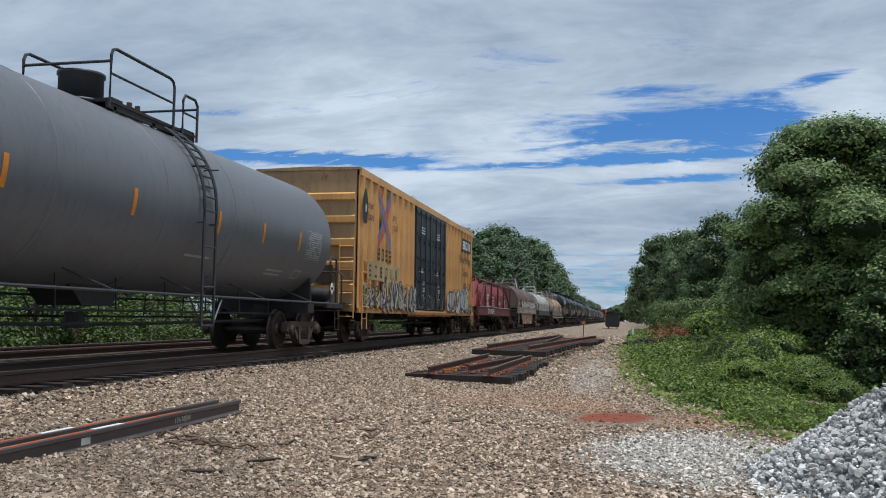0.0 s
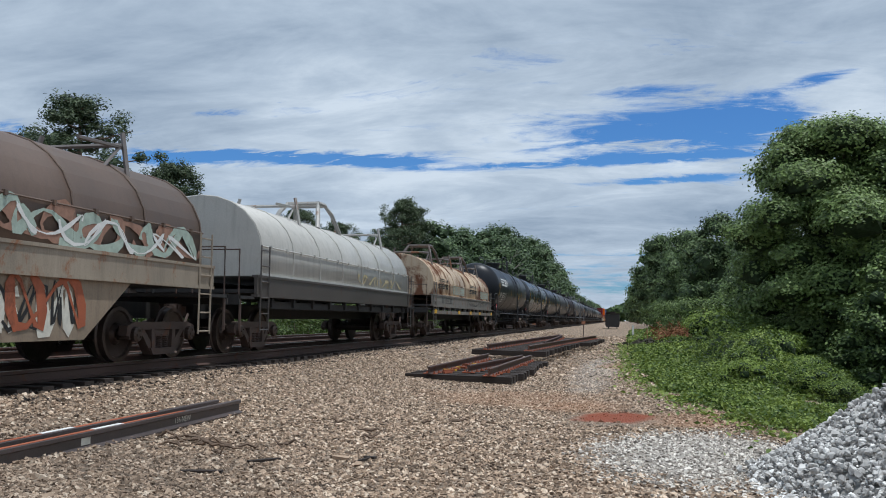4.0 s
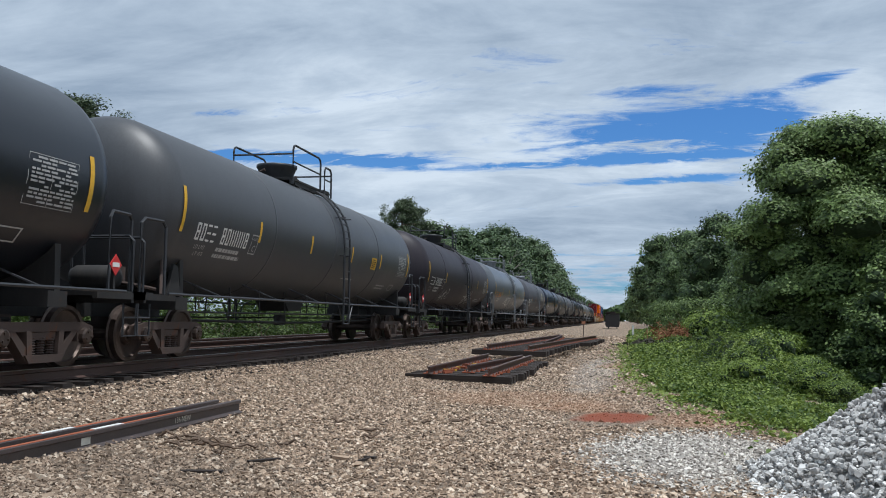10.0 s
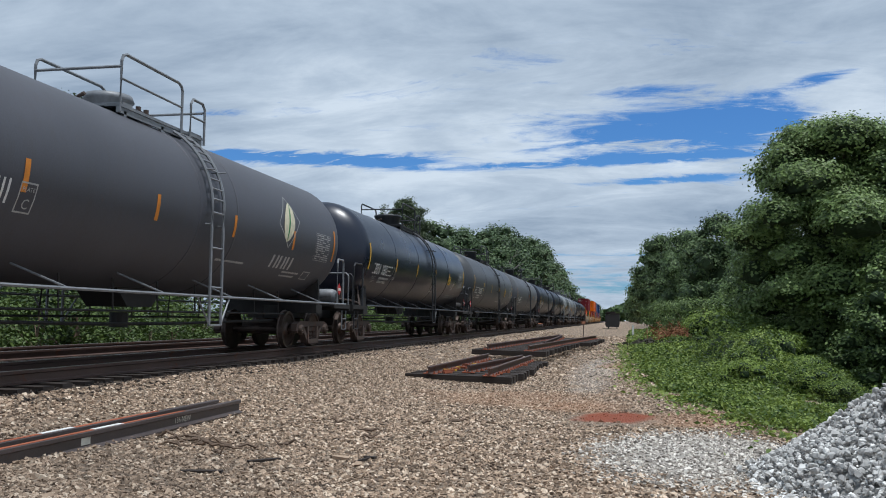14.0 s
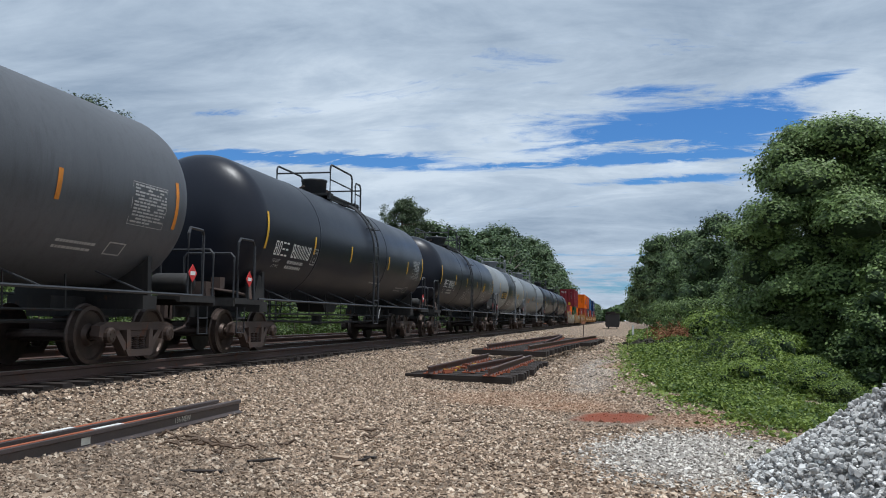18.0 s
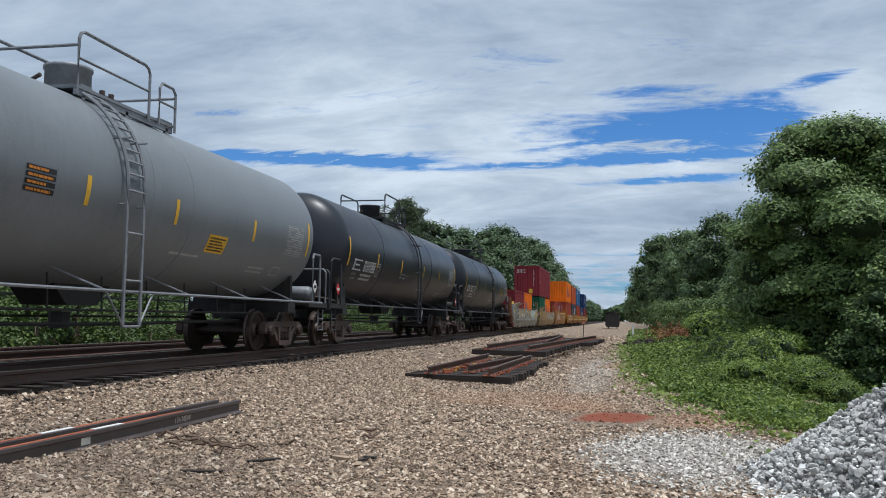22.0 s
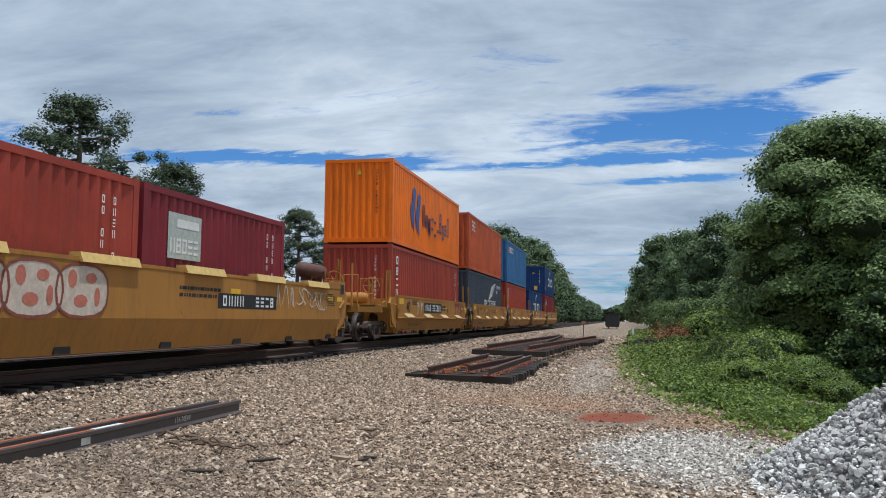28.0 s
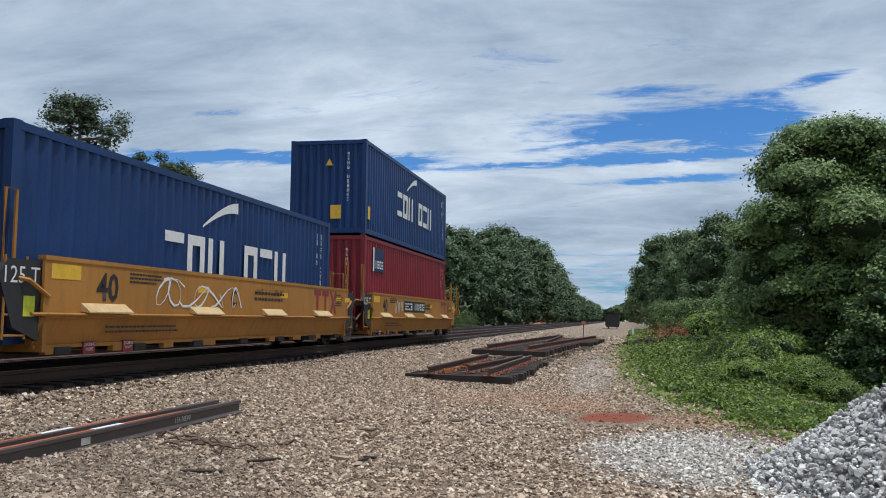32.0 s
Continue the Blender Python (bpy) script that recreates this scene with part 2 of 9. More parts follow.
M = {}
M["gravel"] = gravel_ground()
M["stones"] = stone_mat("ballast stones", ((0.0, (0.074, 0.052, 0.037)), (0.25, (0.200, 0.140, 0.094)), (0.5, (0.335, 0.240, 0.166)), (0.8, (0.51, 0.378, 0.270)), (1.0, (0.74, 0.61, 0.475))), 24, [(x, y, a, b, q, m * (.55 if hi[2] > .2 or hi[0] > .45 else .85), lo, hi) for x, y, a, b, q, m, lo, hi in SPILLS_AND_TINTS])
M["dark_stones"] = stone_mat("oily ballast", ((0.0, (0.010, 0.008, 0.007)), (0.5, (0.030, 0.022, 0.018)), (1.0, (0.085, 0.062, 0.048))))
M["pale_stones"] = stone_mat("pale stones", ((0.0, (0.179, 0.158, 0.136)), (0.5, (0.441, 0.398, 0.349)), (1.0, (0.798, 0.745, 0.669))))
M["grey_stones"] = stone_mat("crushed granite", ((0.0, (0.11, 0.107, 0.102)), (0.3, (0.31, 0.303, 0.292)), (0.7, (0.56, 0.548, 0.53)), (1.0, (0.86, 0.85, 0.82))))
M["rail"] = painted("rusted rail steel", (0.085, 0.05, 0.04), 0.6, 0.3, 0.55, (0.15, 0.06, 0.035))
M["railhead"] = plain("polished rail head", (0.42, 0.41, 0.40), 0.28, 0.9, 0.15)
M["tie"] = wood_mat("creosoted oak", (0.046, 0.033, 0.027))
M["bark"] = plain("bark", (0.15, 0.105, 0.075), 0.9, 0, 0.4, 14)
M["snag"] = plain("bleached wood", (0.30, 0.28, 0.25), 0.9, 0, 0.25, 10)
M["leaf_near"] = leafy("broad leaves", (0.018, 0.041, 0.014), (0.205, 0.290, 0.092), 0.8, .15)
M["leaf_far"] = leafy("distant leaves", (0.015, 0.034, 0.016), (0.165, 0.240, 0.092), 0.5, .15)
M["leaf_left"] = leafy("sunlit leaves", (0.018, 0.040, 0.020), (0.125, 0.186, 0.080), 0.3, .15)
M["needle"] = leafy("pine needles", (0.030, 0.052, 0.028), (0.118, 0.155, 0.078), 0.5, 0.15)
M["vine"] = leafy("vine leaves", (0.036, 0.076, 0.014), (0.272, 0.350, 0.076), 0.9, 0.28)
M["mound"] = leafy("shrub leaves", (0.030, 0.066, 0.012), (0.235, 0.320, 0.060), 1.3, 0.2)
M["bush"] = leafy("bush leaves", (0.018, 0.040, 0.010), (0.10, 0.148, 0.032), 1.1, 0.15)
# filler inside the crowns: its dark colour stands in for their inner shade
M["bough"] = plain("painted crown shade", (0.030, 0.052, 0.020), 0.95, 0, 0.6, 8)
# sheet below the vine leaves: shade of the gaps is put into its colour
M["stems"] = plain("painted shade under vines", (0.022, 0.040, 0.012), 0.95, 0, 0.5, 4)
M["clay"] = plain("red clay", (0.40, 0.15, 0.07), 0.95, 0, 0.3, 2)
M["soil"] = plain("dark soil", (0.05, 0.045, 0.03), 0.95, 0, 0.4, 5)
M["brush"] = plain("dead brush", (0.26, 0.12, 0.06), 0.95, 0, 0.5, 6)


# ---------------------------------------------------------------- mesh helpers
def link_mesh(name, bm, material, parent=None, label="", smooth=False):
    me = bpy.data.meshes.new(name)
    bm.to_mesh(me)
    bm.free()
    if material is not None:
        me.materials.append(material)
    if smooth:
        me.polygons.foreach_set("use_smooth", [True] * len(me.polygons))
    ob = new(name, me)
    if parent is not None:
        ob.parent = parent
    if label:
        ob["label"] = label
    return ob


def part(name, bm, material, parent, label="", smooth=False):
    return link_mesh(name, bm, material, parent, label, smooth)


def share(name, me, parent, loc=(0, 0, 0), rz=0.0, label=""):
    """One more object on a mesh that is already there."""
    ob = new(name, me)
    ob.parent = parent
    ob.location, ob.rotation_euler = loc, (0, 0, rz)
    if label:
        ob["label"] = label
    return ob


def thing(name, label, category, loc=(0, 0, 0), rz=0.0, group=""):
    ob = new(name)
    ob.empty_display_size = 0.2
    ob.location, ob.rotation_euler = loc, (0, 0, rz)
    return tagged(ob, label, category, group)


def box(bm, x, y, z, sx, sy, sz, m=None):
    """A box by its centre and its full sizes."""
    vs = []
    for dx in (-.5, .5):
        for dy in (-.5, .5):
            for dz in (-.5, .5):
                p = Vector((x + dx * sx, y + dy * sy, z + dz * sz)) if m is None else m @ Vector((dx * sx, dy * sy, dz * sz)) + Vector((x, y, z))
                vs.append(bm.verts.new(p))
    for f in ((0, 1, 3, 2), (4, 6, 7, 5), (0, 4, 5, 1), (2, 3, 7, 6), (0, 2, 6, 4), (1, 5, 7, 3)):
        bm.faces.new([vs[i] for i in f])


def prism(bm, pts, axis, a, b):
    """A polygon of 2D points drawn out from a to b along an axis ('x': points are y, z; 'y': x, z; 'z': x, y)."""
    def place(p, w):
        return {"x": (w, p[0], p[1]), "y": (p[0], w, p[1]), "z": (p[0], p[1], w)}[axis]
    A = [bm.verts.new(place(p, a)) for p in pts]
    B = [bm.verts.new(place(p, b)) for p in pts]
    n = len(pts)
    for i in range(n):
        bm.faces.new((A[i], A[(i + 1) % n], B[(i + 1) % n], B[i]))
    bm.faces.new(A[::-1])
    bm.faces.new(B)
    return A + B


def tube(bm, pts, r, seg=6, closed=False):
    """A round bar along a line of points."""
    pts = [Vector(p) for p in pts]
    rings = []
    n = len(pts)
    for i, p in enumerate(pts):
        a = pts[i - 1] if (i > 0 or closed) else p
        b = pts[(i + 1) % n] if (i < n - 1 or closed) else p
        d = (b - a).normalized() if (b - a).length > 1e-6 else Vector((0, 0, 1))
        s = d.cross(Vector((0, 0, 1)))
        if s.length < 1e-3:
            s = d.cross(Vector((0, 1, 0)))
        s.normalize()
        t = d.cross(s)
        rr = r[i] if hasattr(r, "__len__") else r
        rings.append([bm.verts.new(p + (s * math.cos(k * 2 * math.pi / seg) + t * math.sin(k * 2 * math.pi / seg)) * rr) for k in range(seg)])
    for i in range(n if closed else n - 1):
        A, B = rings[i], rings[(i + 1) % n]
        for k in range(seg):
            bm.faces.new((A[k], A[(k + 1) % seg], B[(k + 1) % seg], B[k]))
    if not closed:
        bm.faces.new(rings[0][::-1])
        bm.faces.new(rings[-1])


def lathe(bm, prof, seg=32, axis="y", at=(0, 0, 0)):
    """A body of revolution: prof holds (along, radius)."""
    at = Vector(at)
    rings = []
    for w, r in prof:
        ring = []
        for k in range(seg):
            a = k * 2 * math.pi / seg
            c, s = math.cos(a) * r, math.sin(a) * r
            ring.append(bm.verts.new(at + Vector({"y": (c, w, s), "x": (w, c, s), "z": (c, s, w)}[axis])))
        rings.append(ring)
    for A, B in zip(rings, rings[1:]):
        for k in range(seg):
            bm.faces.new((A[k], A[(k + 1) % seg], B[(k + 1) % seg], B[k]))
    bm.faces.new(rings[0][::-1])
    bm.faces.new(rings[-1])


def mesh_arrays(name, verts, faces, material, smooth=False):
    """A mesh from arrays: faces all with the same number of corners."""
    me = bpy.data.meshes.new(name)
    verts, faces = np.asarray(verts, np.float32), np.asarray(faces, np.int32)
    me.vertices.add(len(verts))
    me.vertices.foreach_set("co", verts.ravel())
    n, k = faces.shape
    me.loops.add(n * k)
    me.loops.foreach_set("vertex_index", faces.ravel())
    me.polygons.add(n)
    me.polygons.foreach_set("loop_start", np.arange(0, n * k, k, dtype=np.int32))
    me.update(calc_edges=True)
    me.polygons.foreach_set("use_smooth", np.full(n, bool(smooth)))
    me.materials.append(material)
    return me


RNG = np.random.default_rng(11)


def smooth_step(a, b, x):
    t = np.clip((x - a) / (b - a), 0, 1)
    return t * t * (3 - 2 * t)


def ground_z(x, y):
    """Height of the yard: flat by the camera, rising to the ballast of the tracks, falling off past the second track and towards the wood."""
    x, y = np.asarray(x, float), np.asarray(y, float)
    z = np.interp(x, [-60, -24, -17.5, -15.6, -14.9, -7.25, -6.6, -6.0, -5.5, -4.9, -4.0, -2.4], [-1.6, -1.3, -0.5, 0.10, 0.53, 0.53, 0.39, 0.24, 0.155, 0.08, 0.03, 0.0])
    brink = np.interp(y, [12, 14, 16, 23, 30, 45, 60, 140, 300], [10, 5.4, 4.0, 4.4, 5.0, 6.5, 7.5, 8.5, 9.0])
    z = z - 2.1 * smooth_step(0, 3.5, x - brink)
    near = np.exp(-((x + 3) ** 2) / 60)
    z = z + 0.02 * np.sin(x * 1.3 + 0.4 * y) * near + 0.018 * np.sin(y * 0.8 + x * 0.6) * near
    return z


def random_turns(n):
    """n random rotation matrices."""
    q = RNG.normal(size=(n, 4))
    q /= np.linalg.norm(q, axis=1)[:, None]
    w, x, y, z = q.T
    return np.stack([1 - 2 * (y * y + z * z), 2 * (x * y - z * w), 2 * (x * z + y * w), 2 * (x * y + z * w), 1 - 2 * (x * x + z * z), 2 * (y * z - x * w), 2 * (x * z - y * w), 2 * (y * z + x * w), 1 - 2 * (x * x + y * y)], 1).reshape(n, 3, 3)


STONE_V = np.array([(-1, -.8, -.55), (.9, -1, -.5), (1, .8, -.6), (-.8, 1, -.5), (-.75, -.6, .6), (.6, -.75, .7), (.8, .55, .5), (-.55, .7, .65)], float)
STONE_F = np.array([(0, 3, 2, 1), (4, 5, 6, 7), (0, 1, 5, 4), (1, 2, 6, 5), (2, 3, 7, 6), (3, 0, 4, 7)])


# a rounder, many-faced lump: eight corners and six swollen sides
LUMP_V = np.array([(-.62, -.62, -.62), (.62, -.62, -.62), (.62, .62, -.62), (-.62, .62, -.62), (-.62, -.62, .62), (.62, -.62, .62), (.62, .62, .62), (-.62, .62, .62),
                   (0, 0, -.98), (0, 0, .98), (0, -.98, 0), (.98, 0, 0), (0, .98, 0), (-.98, 0, 0)], float)
LUMP_F = np.array([t for hub, ring in ((8, (0, 3, 2, 1)), (9, (4, 5, 6, 7)), (10, (0, 1, 5, 4)), (11, (1, 2, 6, 5)), (12, (2, 3, 7, 6)), (13, (3, 0, 4, 7))) for t in ((hub, ring[i], ring[(i + 1) % 4]) for i in range(4))])


def lumps_mesh(name, centres, sizes, material, flat=0.9):
    """Rounded crushed stones, 24 facets each."""
    n = len(centres)
    v = LUMP_V[None] * (1 + RNG.uniform(-.42, .42, (n, 14, 3)))
    v *= (np.asarray(sizes)[:, None] * RNG.uniform(.62, 1.3, (n, 3)))[:, None, :] * 0.6
    v = np.einsum("nij,nkj->nki", random_turns(n), v)
    v[:, :, 2] *= flat
    v += np.asarray(centres)[:, None, :]
    f = LUMP_F[None] + (np.arange(n) * 14)[:, None, None]
    return mesh_arrays(name, v.reshape(-1, 3), f.reshape(-1, 3), material)


def stones_mesh(name, centres, sizes, material, flat=0.75):
    n = len(centres)
    v = STONE_V[None] * (1 + RNG.uniform(-.38, .38, (n, 8, 3)))
    v *= (np.asarray(sizes)[:, None] * RNG.uniform(.6, 1.25, (n, 3)))[:, None, :] * 0.5
    v = np.einsum("nij,nkj->nki", random_turns(n), v)
    v[:, :, 2] *= flat
    v += np.asarray(centres)[:, None, :]
    f = STONE_F[None] + (np.arange(n) * 8)[:, None, None]
    return mesh_arrays(name, v.reshape(-1, 3), f.reshape(-1, 4), material)


def leaves_mesh(name, pts, sizes, material, up=0.0, narrow=0.62, facing=None):
    """One bent-diamond leaf, two triangles, at each point; facing gives the way the leaves lean out."""
    n = len(pts)
    base = np.array([(-.5, 0, 0), (0, -narrow * .5, .06), (.5, 0, 0), (0, narrow * .5, .06)])
    R = random_turns(n)
    if facing is not None:
        R[:, :, 2] = R[:, :, 2] * .62 + facing
        up = up or .01
    elif up > 0:
        R[:, 2, 2] = np.abs(R[:, 2, 2]) * (1 - up) + up
        R[:, :2, 2] *= (1 - up)
    if up > 0:
        a = RNG.uniform(0, 2 * np.pi, n)
        side = np.stack([np.cos(a), np.sin(a), np.zeros(n)], 1)
        nz = R[:, :, 2] / np.linalg.norm(R[:, :, 2], axis=1)[:, None]
        side -= nz * (side * nz).sum(1)[:, None]
        side /= np.linalg.norm(side, axis=1)[:, None]
        R = np.stack([side, np.cross(nz, side), nz], 2)
    v = np.einsum("nij,nkj->nki", R, np.repeat(base[None], n, 0) * np.asarray(sizes)[:, None, None]) + np.asarray(pts)[:, None, :]
    i = (np.arange(n) * 4)[:, None]
    f = np.concatenate([i + np.array([[0, 1, 2]]), i + np.array([[0, 2, 3]])], 1).reshape(-1, 3)
    return mesh_arrays(name, v.reshape(-1, 3), f, material)


# ---------------------------------------------------------------- ground, tracks
def build_ground():
    xs = np.unique(np.concatenate([np.linspace(-3000, -60, 12), np.linspace(-60, -16, 16), np.linspace(-16, 13, 117), np.linspace(13, 60, 16), np.linspace(60, 3000, 12)]))
    ys = np.unique(np.concatenate([np.linspace(-800, -20, 10), np.linspace(-20, 0, 12), np.linspace(0, 40, 161), np.linspace(40, 160, 81), np.linspace(160, 1200, 40), np.linspace(1200, 4000, 8)]))
    X, Y = np.meshgrid(xs, ys, indexing="ij")
    Z = ground_z(X, Y)
    nx, ny = len(xs), len(ys)
    i = np.arange(nx * ny).reshape(nx, ny)
    f = np.stack([i[:-1, :-1], i[1:, :-1], i[1:, 1:], i[:-1, 1:]], -1).reshape(-1, 4)
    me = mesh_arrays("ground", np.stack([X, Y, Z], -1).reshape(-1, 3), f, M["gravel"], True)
    tagged(new("ground", me), "tan and grey gravel yard with red clay and pale patches", "ground", kind="structure")


build_ground()

RAIL_PROFILE = [(-.076, 0), (.076, 0), (.076, .012), (.025, .026), (.010, .038), (.010, .128), (.036, .142), (.037, .178), (.030, .186), (-.030, .186), (-.037, .178), (-.036, .142), (-.010, .128), (-.010, .038), (-.025, .026), (-.076, .012)]


def rail_mesh(name, length, mat):
    bm = bmesh.new()
    prism(bm, RAIL_PROFILE, "y", 0, length)
    me = bpy.data.meshes.new(name)
    bm.to_mesh(me)
    bm.free()
    me.materials.append(mat)
    return me


def build_track(cx, name, tie_y0, tie_y1, label):
    root = tagged(new(name), label, "railway track", kind="structure")
    root.location = (cx, 0, 0)
    me = rail_mesh("rail", 1460, M["rail"])
    for s in (-1, 1):
        share("rail", me, root, (s * .755, -560, RT - .188))
        bm = bmesh.new()
        box(bm, s * .755, 170, RT - .001, .052, 1460, .006)
        part("rail_head", bm, M["railhead"], root, "polished steel running surface")
    bm = bmesh.new()
    box(bm, 0, 0, 0, 2.6, .225, .17)
    tie = bpy.data.meshes.new("tie")
    bm.to_mesh(tie), bm.free()
    tie.materials.append(M["tie"])
    y = tie_y0
    while y < tie_y1:
        t = share("tie", tie, root, (random.uniform(-.05, .05), y, RT - .188 - .085 + random.uniform(-.004, .004)), random.uniform(-.012, .012))
        y += .495
    # far ties in one mesh
    bm = bmesh.new()
    while y < tie_y1 + 260:
        box(bm, random.uniform(-.05, .05), y, RT - .273, 2.6, .225, .17)
        y += .495
    tagged(part("far_ties", bm, M["tie"], root), kind="stuff")
    return root


build_track(CX, "track_1", 3.0, 75.0, "rusty rails on creosoted wooden ties in tan ballast")
build_track(TRACK2, "track_2", 8.0, 60.0, "second pair of rusty rails on wooden ties")
# ---------------------------------------------------------------- the yard
def build_stones():
    # loose ballast over the near yard, denser towards the camera
    n = 92000
    y = 6.2 + 21 * RNG.random(n) ** 1.6
    x = RNG.uniform(-7.3, 3.2, n)
    keep = (x > -1.02 * y * .72 - 1.2) & (x < 0.32 * y + .4)
    x, y = x[keep], y[keep]
    s = RNG.lognormal(math.log(.036), .24, len(x)).clip(.02, .075)
    pale = ((x - .9) / 1.3) ** 2 + ((y - 10.6) / 2.2) ** 2 + RNG.normal(0, .3, len(x)) < 1
    red = ((x + .12) / .8) ** 2 + ((y - 14.3) / .95) ** 2 + RNG.normal(0, .15, len(x)) < 1
    z = ground_z(x, y) + s * .12
    red &= RNG.random(len(x)) < .95
    for sel, key, lab in ((~pale & ~red, "stones", "loose tan and grey ballast stones on the yard"), (pale & ~red, "pale_stones", "pale crushed stone spread on the yard")):
        me = stones_mesh("loose_stones", np.stack([x, y, z], 1)[sel], s[sel], M[key])
        tagged(new("loose_stones", me), lab, "gravel", kind="stuff")
    # coarser scatter farther out
    n = 11000
    y = 24 + 60 * RNG.random(n) ** 1.5
    x = RNG.uniform(-7.2, .6, n)
    s = RNG.lognormal(math.log(.055), .4, n).clip(.03, .14) * (.7 + y / 90)
    me = stones_mesh("loose_stones", np.stack([x, y, ground_z(x, y) + s * .1], 1), s, M["stones"], .6)
    tagged(new("loose_stones", me), "tan ballast stones strewn farther along the yard", "gravel", kind="stuff")
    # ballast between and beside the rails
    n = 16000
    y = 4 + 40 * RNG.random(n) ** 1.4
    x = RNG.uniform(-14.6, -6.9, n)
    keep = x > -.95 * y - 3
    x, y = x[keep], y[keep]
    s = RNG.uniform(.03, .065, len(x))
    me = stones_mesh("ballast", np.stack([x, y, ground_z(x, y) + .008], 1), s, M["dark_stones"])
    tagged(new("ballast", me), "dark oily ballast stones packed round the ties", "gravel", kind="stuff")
    # a few larger lumps and chips of wood lying about
    for (px, py, sz) in ((-3.0, 9.2, .16), (-2.7, 8.9, .12), (-.55, 8.6, .09), (.4, 9.1, .08), (-1.9, 11.8, .1), (-4.1, 14.6, .12), (-.9, 12.9, .1)):
        me = stones_mesh("stone", [(0, 0, 0)], [sz], M["stones"], .6)
        ob = tagged(new("stone", me), "larger brown ballast stone lying on the gravel", "stone", "larger stones")
        ob.location = (px, py, float(ground_z(px, py)) + sz * .18)
    for i in range(4):
        bm = bmesh.new()
        a, l = random.uniform(0, 3), random.uniform(.12, .4)
        box(bm, 0, 0, 0, l, random.uniform(.03, .07), .025, Matrix.Rotation(a, 3, "Z"))
        ob = tagged(link_mesh("wood_chip", bm, M["tie"]), "splinter of dark tie wood on the gravel", "wood scrap", "wood scraps")
        px, py = random.uniform(-4.4, -2.4), random.uniform(7.4, 10.2)
        ob.location = (px, py, float(ground_z(px, py)) + .02)


build_stones()


def build_pile():
    cx, cy, r, h = 5.12, 8.7, 3.92, 2.74
    def surf(x, y):
        d = np.hypot(x - cx, (y - cy)) / r
        ang = np.arctan2(y - cy, x - cx)
        d = d / (1 + .06 * np.sin(3 * ang + 1) + .04 * np.sin(7 * ang))
        return h * np.where(d < 1, np.abs(1 - d) ** 1.09, 1 - d) + .05 * np.sin(4 * x + 3 * y)
    root = thing("gravel_pile", "heap of fresh grey crushed granite", "gravel pile", (0, 0, 0))
    xs = np.linspace(cx - r, cx + r, 50)
    X, Y = np.meshgrid(xs, xs - cx + cy, indexing="ij")
    Z = np.maximum(surf(X, Y) - .05, -.1)
    i = np.arange(2500).reshape(50, 50)
    f = np.stack([i[:-1, :-1], i[1:, :-1], i[1:, 1:], i[:-1, 1:]], -1).reshape(-1, 4)
    core = new("core", mesh_arrays("core", np.stack([X, Y, Z], -1).reshape(-1, 3), f, M["grey_stones"]))
    core.parent = root
    n = 34000
    a, d = RNG.uniform(0, 2 * np.pi, n), r * 1.0 * np.sqrt(RNG.random(n))
    keep = (np.cos(a - 4.0) > -.15) | (RNG.random(n) < .2)
    a, d = a[keep], d[keep]
    n = len(a)
    x, y = cx + d * np.cos(a), cy + d * np.sin(a)
    z = np.maximum(surf(x, y), 0)
    s = RNG.lognormal(math.log(.034), .32, n).clip(.02, .08)
    c = np.stack([x, y, z], 1)
    me = lumps_mesh("crushed_stone", c, s, M["grey_stones"], .92)
    st = tagged(new("crushed_stone", me), kind="stuff")
    st.parent = root
    near = [(px, py) for px, py in zip(RNG.uniform(.9, 2.9, 900), RNG.uniform(6.6, 10.0, 900)) if surf(px, py) > .02][:280]
    kinds = [lumps_mesh("stone", [(0, 0, 0)], [.046], M["grey_stones"], .95) for _ in range(14)]
    for px, py in near:
        ob = share("stone", random.choice(kinds), root, (px, py, float(surf(px, py)) + .035), random.uniform(0, 6))
        ob.rotation_euler = (random.uniform(0, 6), random.uniform(0, 6), random.uniform(0, 6))
        k = random.uniform(.7, 1.35)
        ob.scale = (k, k, k)


build_pile()
M["rail_web"] = painted("new rail steel", (0.078, 0.062, 0.060), 0.25, 0.3, 0.45, (0.13, 0.05, 0.03))
M["red_rust"] = painted("bright rust", (0.36, 0.10, 0.045), 0.5, 0.25, 0.7, (0.20, 0.07, 0.04))
M["white_mark"] = plain("white paint mark", (0.74, 0.74, 0.72), 0.6, 0, .12)
M["chalk"] = plain("chalk writing", (0.62, 0.60, 0.52), 0.8, 0, .15)
M["yellow_mark"] = plain("yellow paint", (0.72, 0.42, 0.03), 0.55, 0, .15)


TYPE = {}


def lettering(body, height, material, name="lettering", spread=1.0, bold=0.0):
    """Words in the built-in font as a flat mesh in the x, z plane, starting at the origin."""
    key = (body, height, spread, bold)
    if key in TYPE:
        me = TYPE[key].copy()
        me.materials.clear()
        me.materials.append(material)
        return me
    cu = bpy.data.curves.new(name, "FONT")
    cu.body, cu.size, cu.space_character, cu.offset = body, height * 1.38, spread, bold
    cu.resolution_u = 2
    ob = new(name, cu)
    me = bpy.data.meshes.new_from_object(ob.evaluated_get(bpy.context.evaluated_depsgraph_get()))
    bpy.data.objects.remove(ob)
    for v in me.vertices:
        v.co = (v.co.x, 0, v.co.y)
    TYPE[key] = me.copy()
    me.materials.clear()
    me.materials.append(material)
    return me


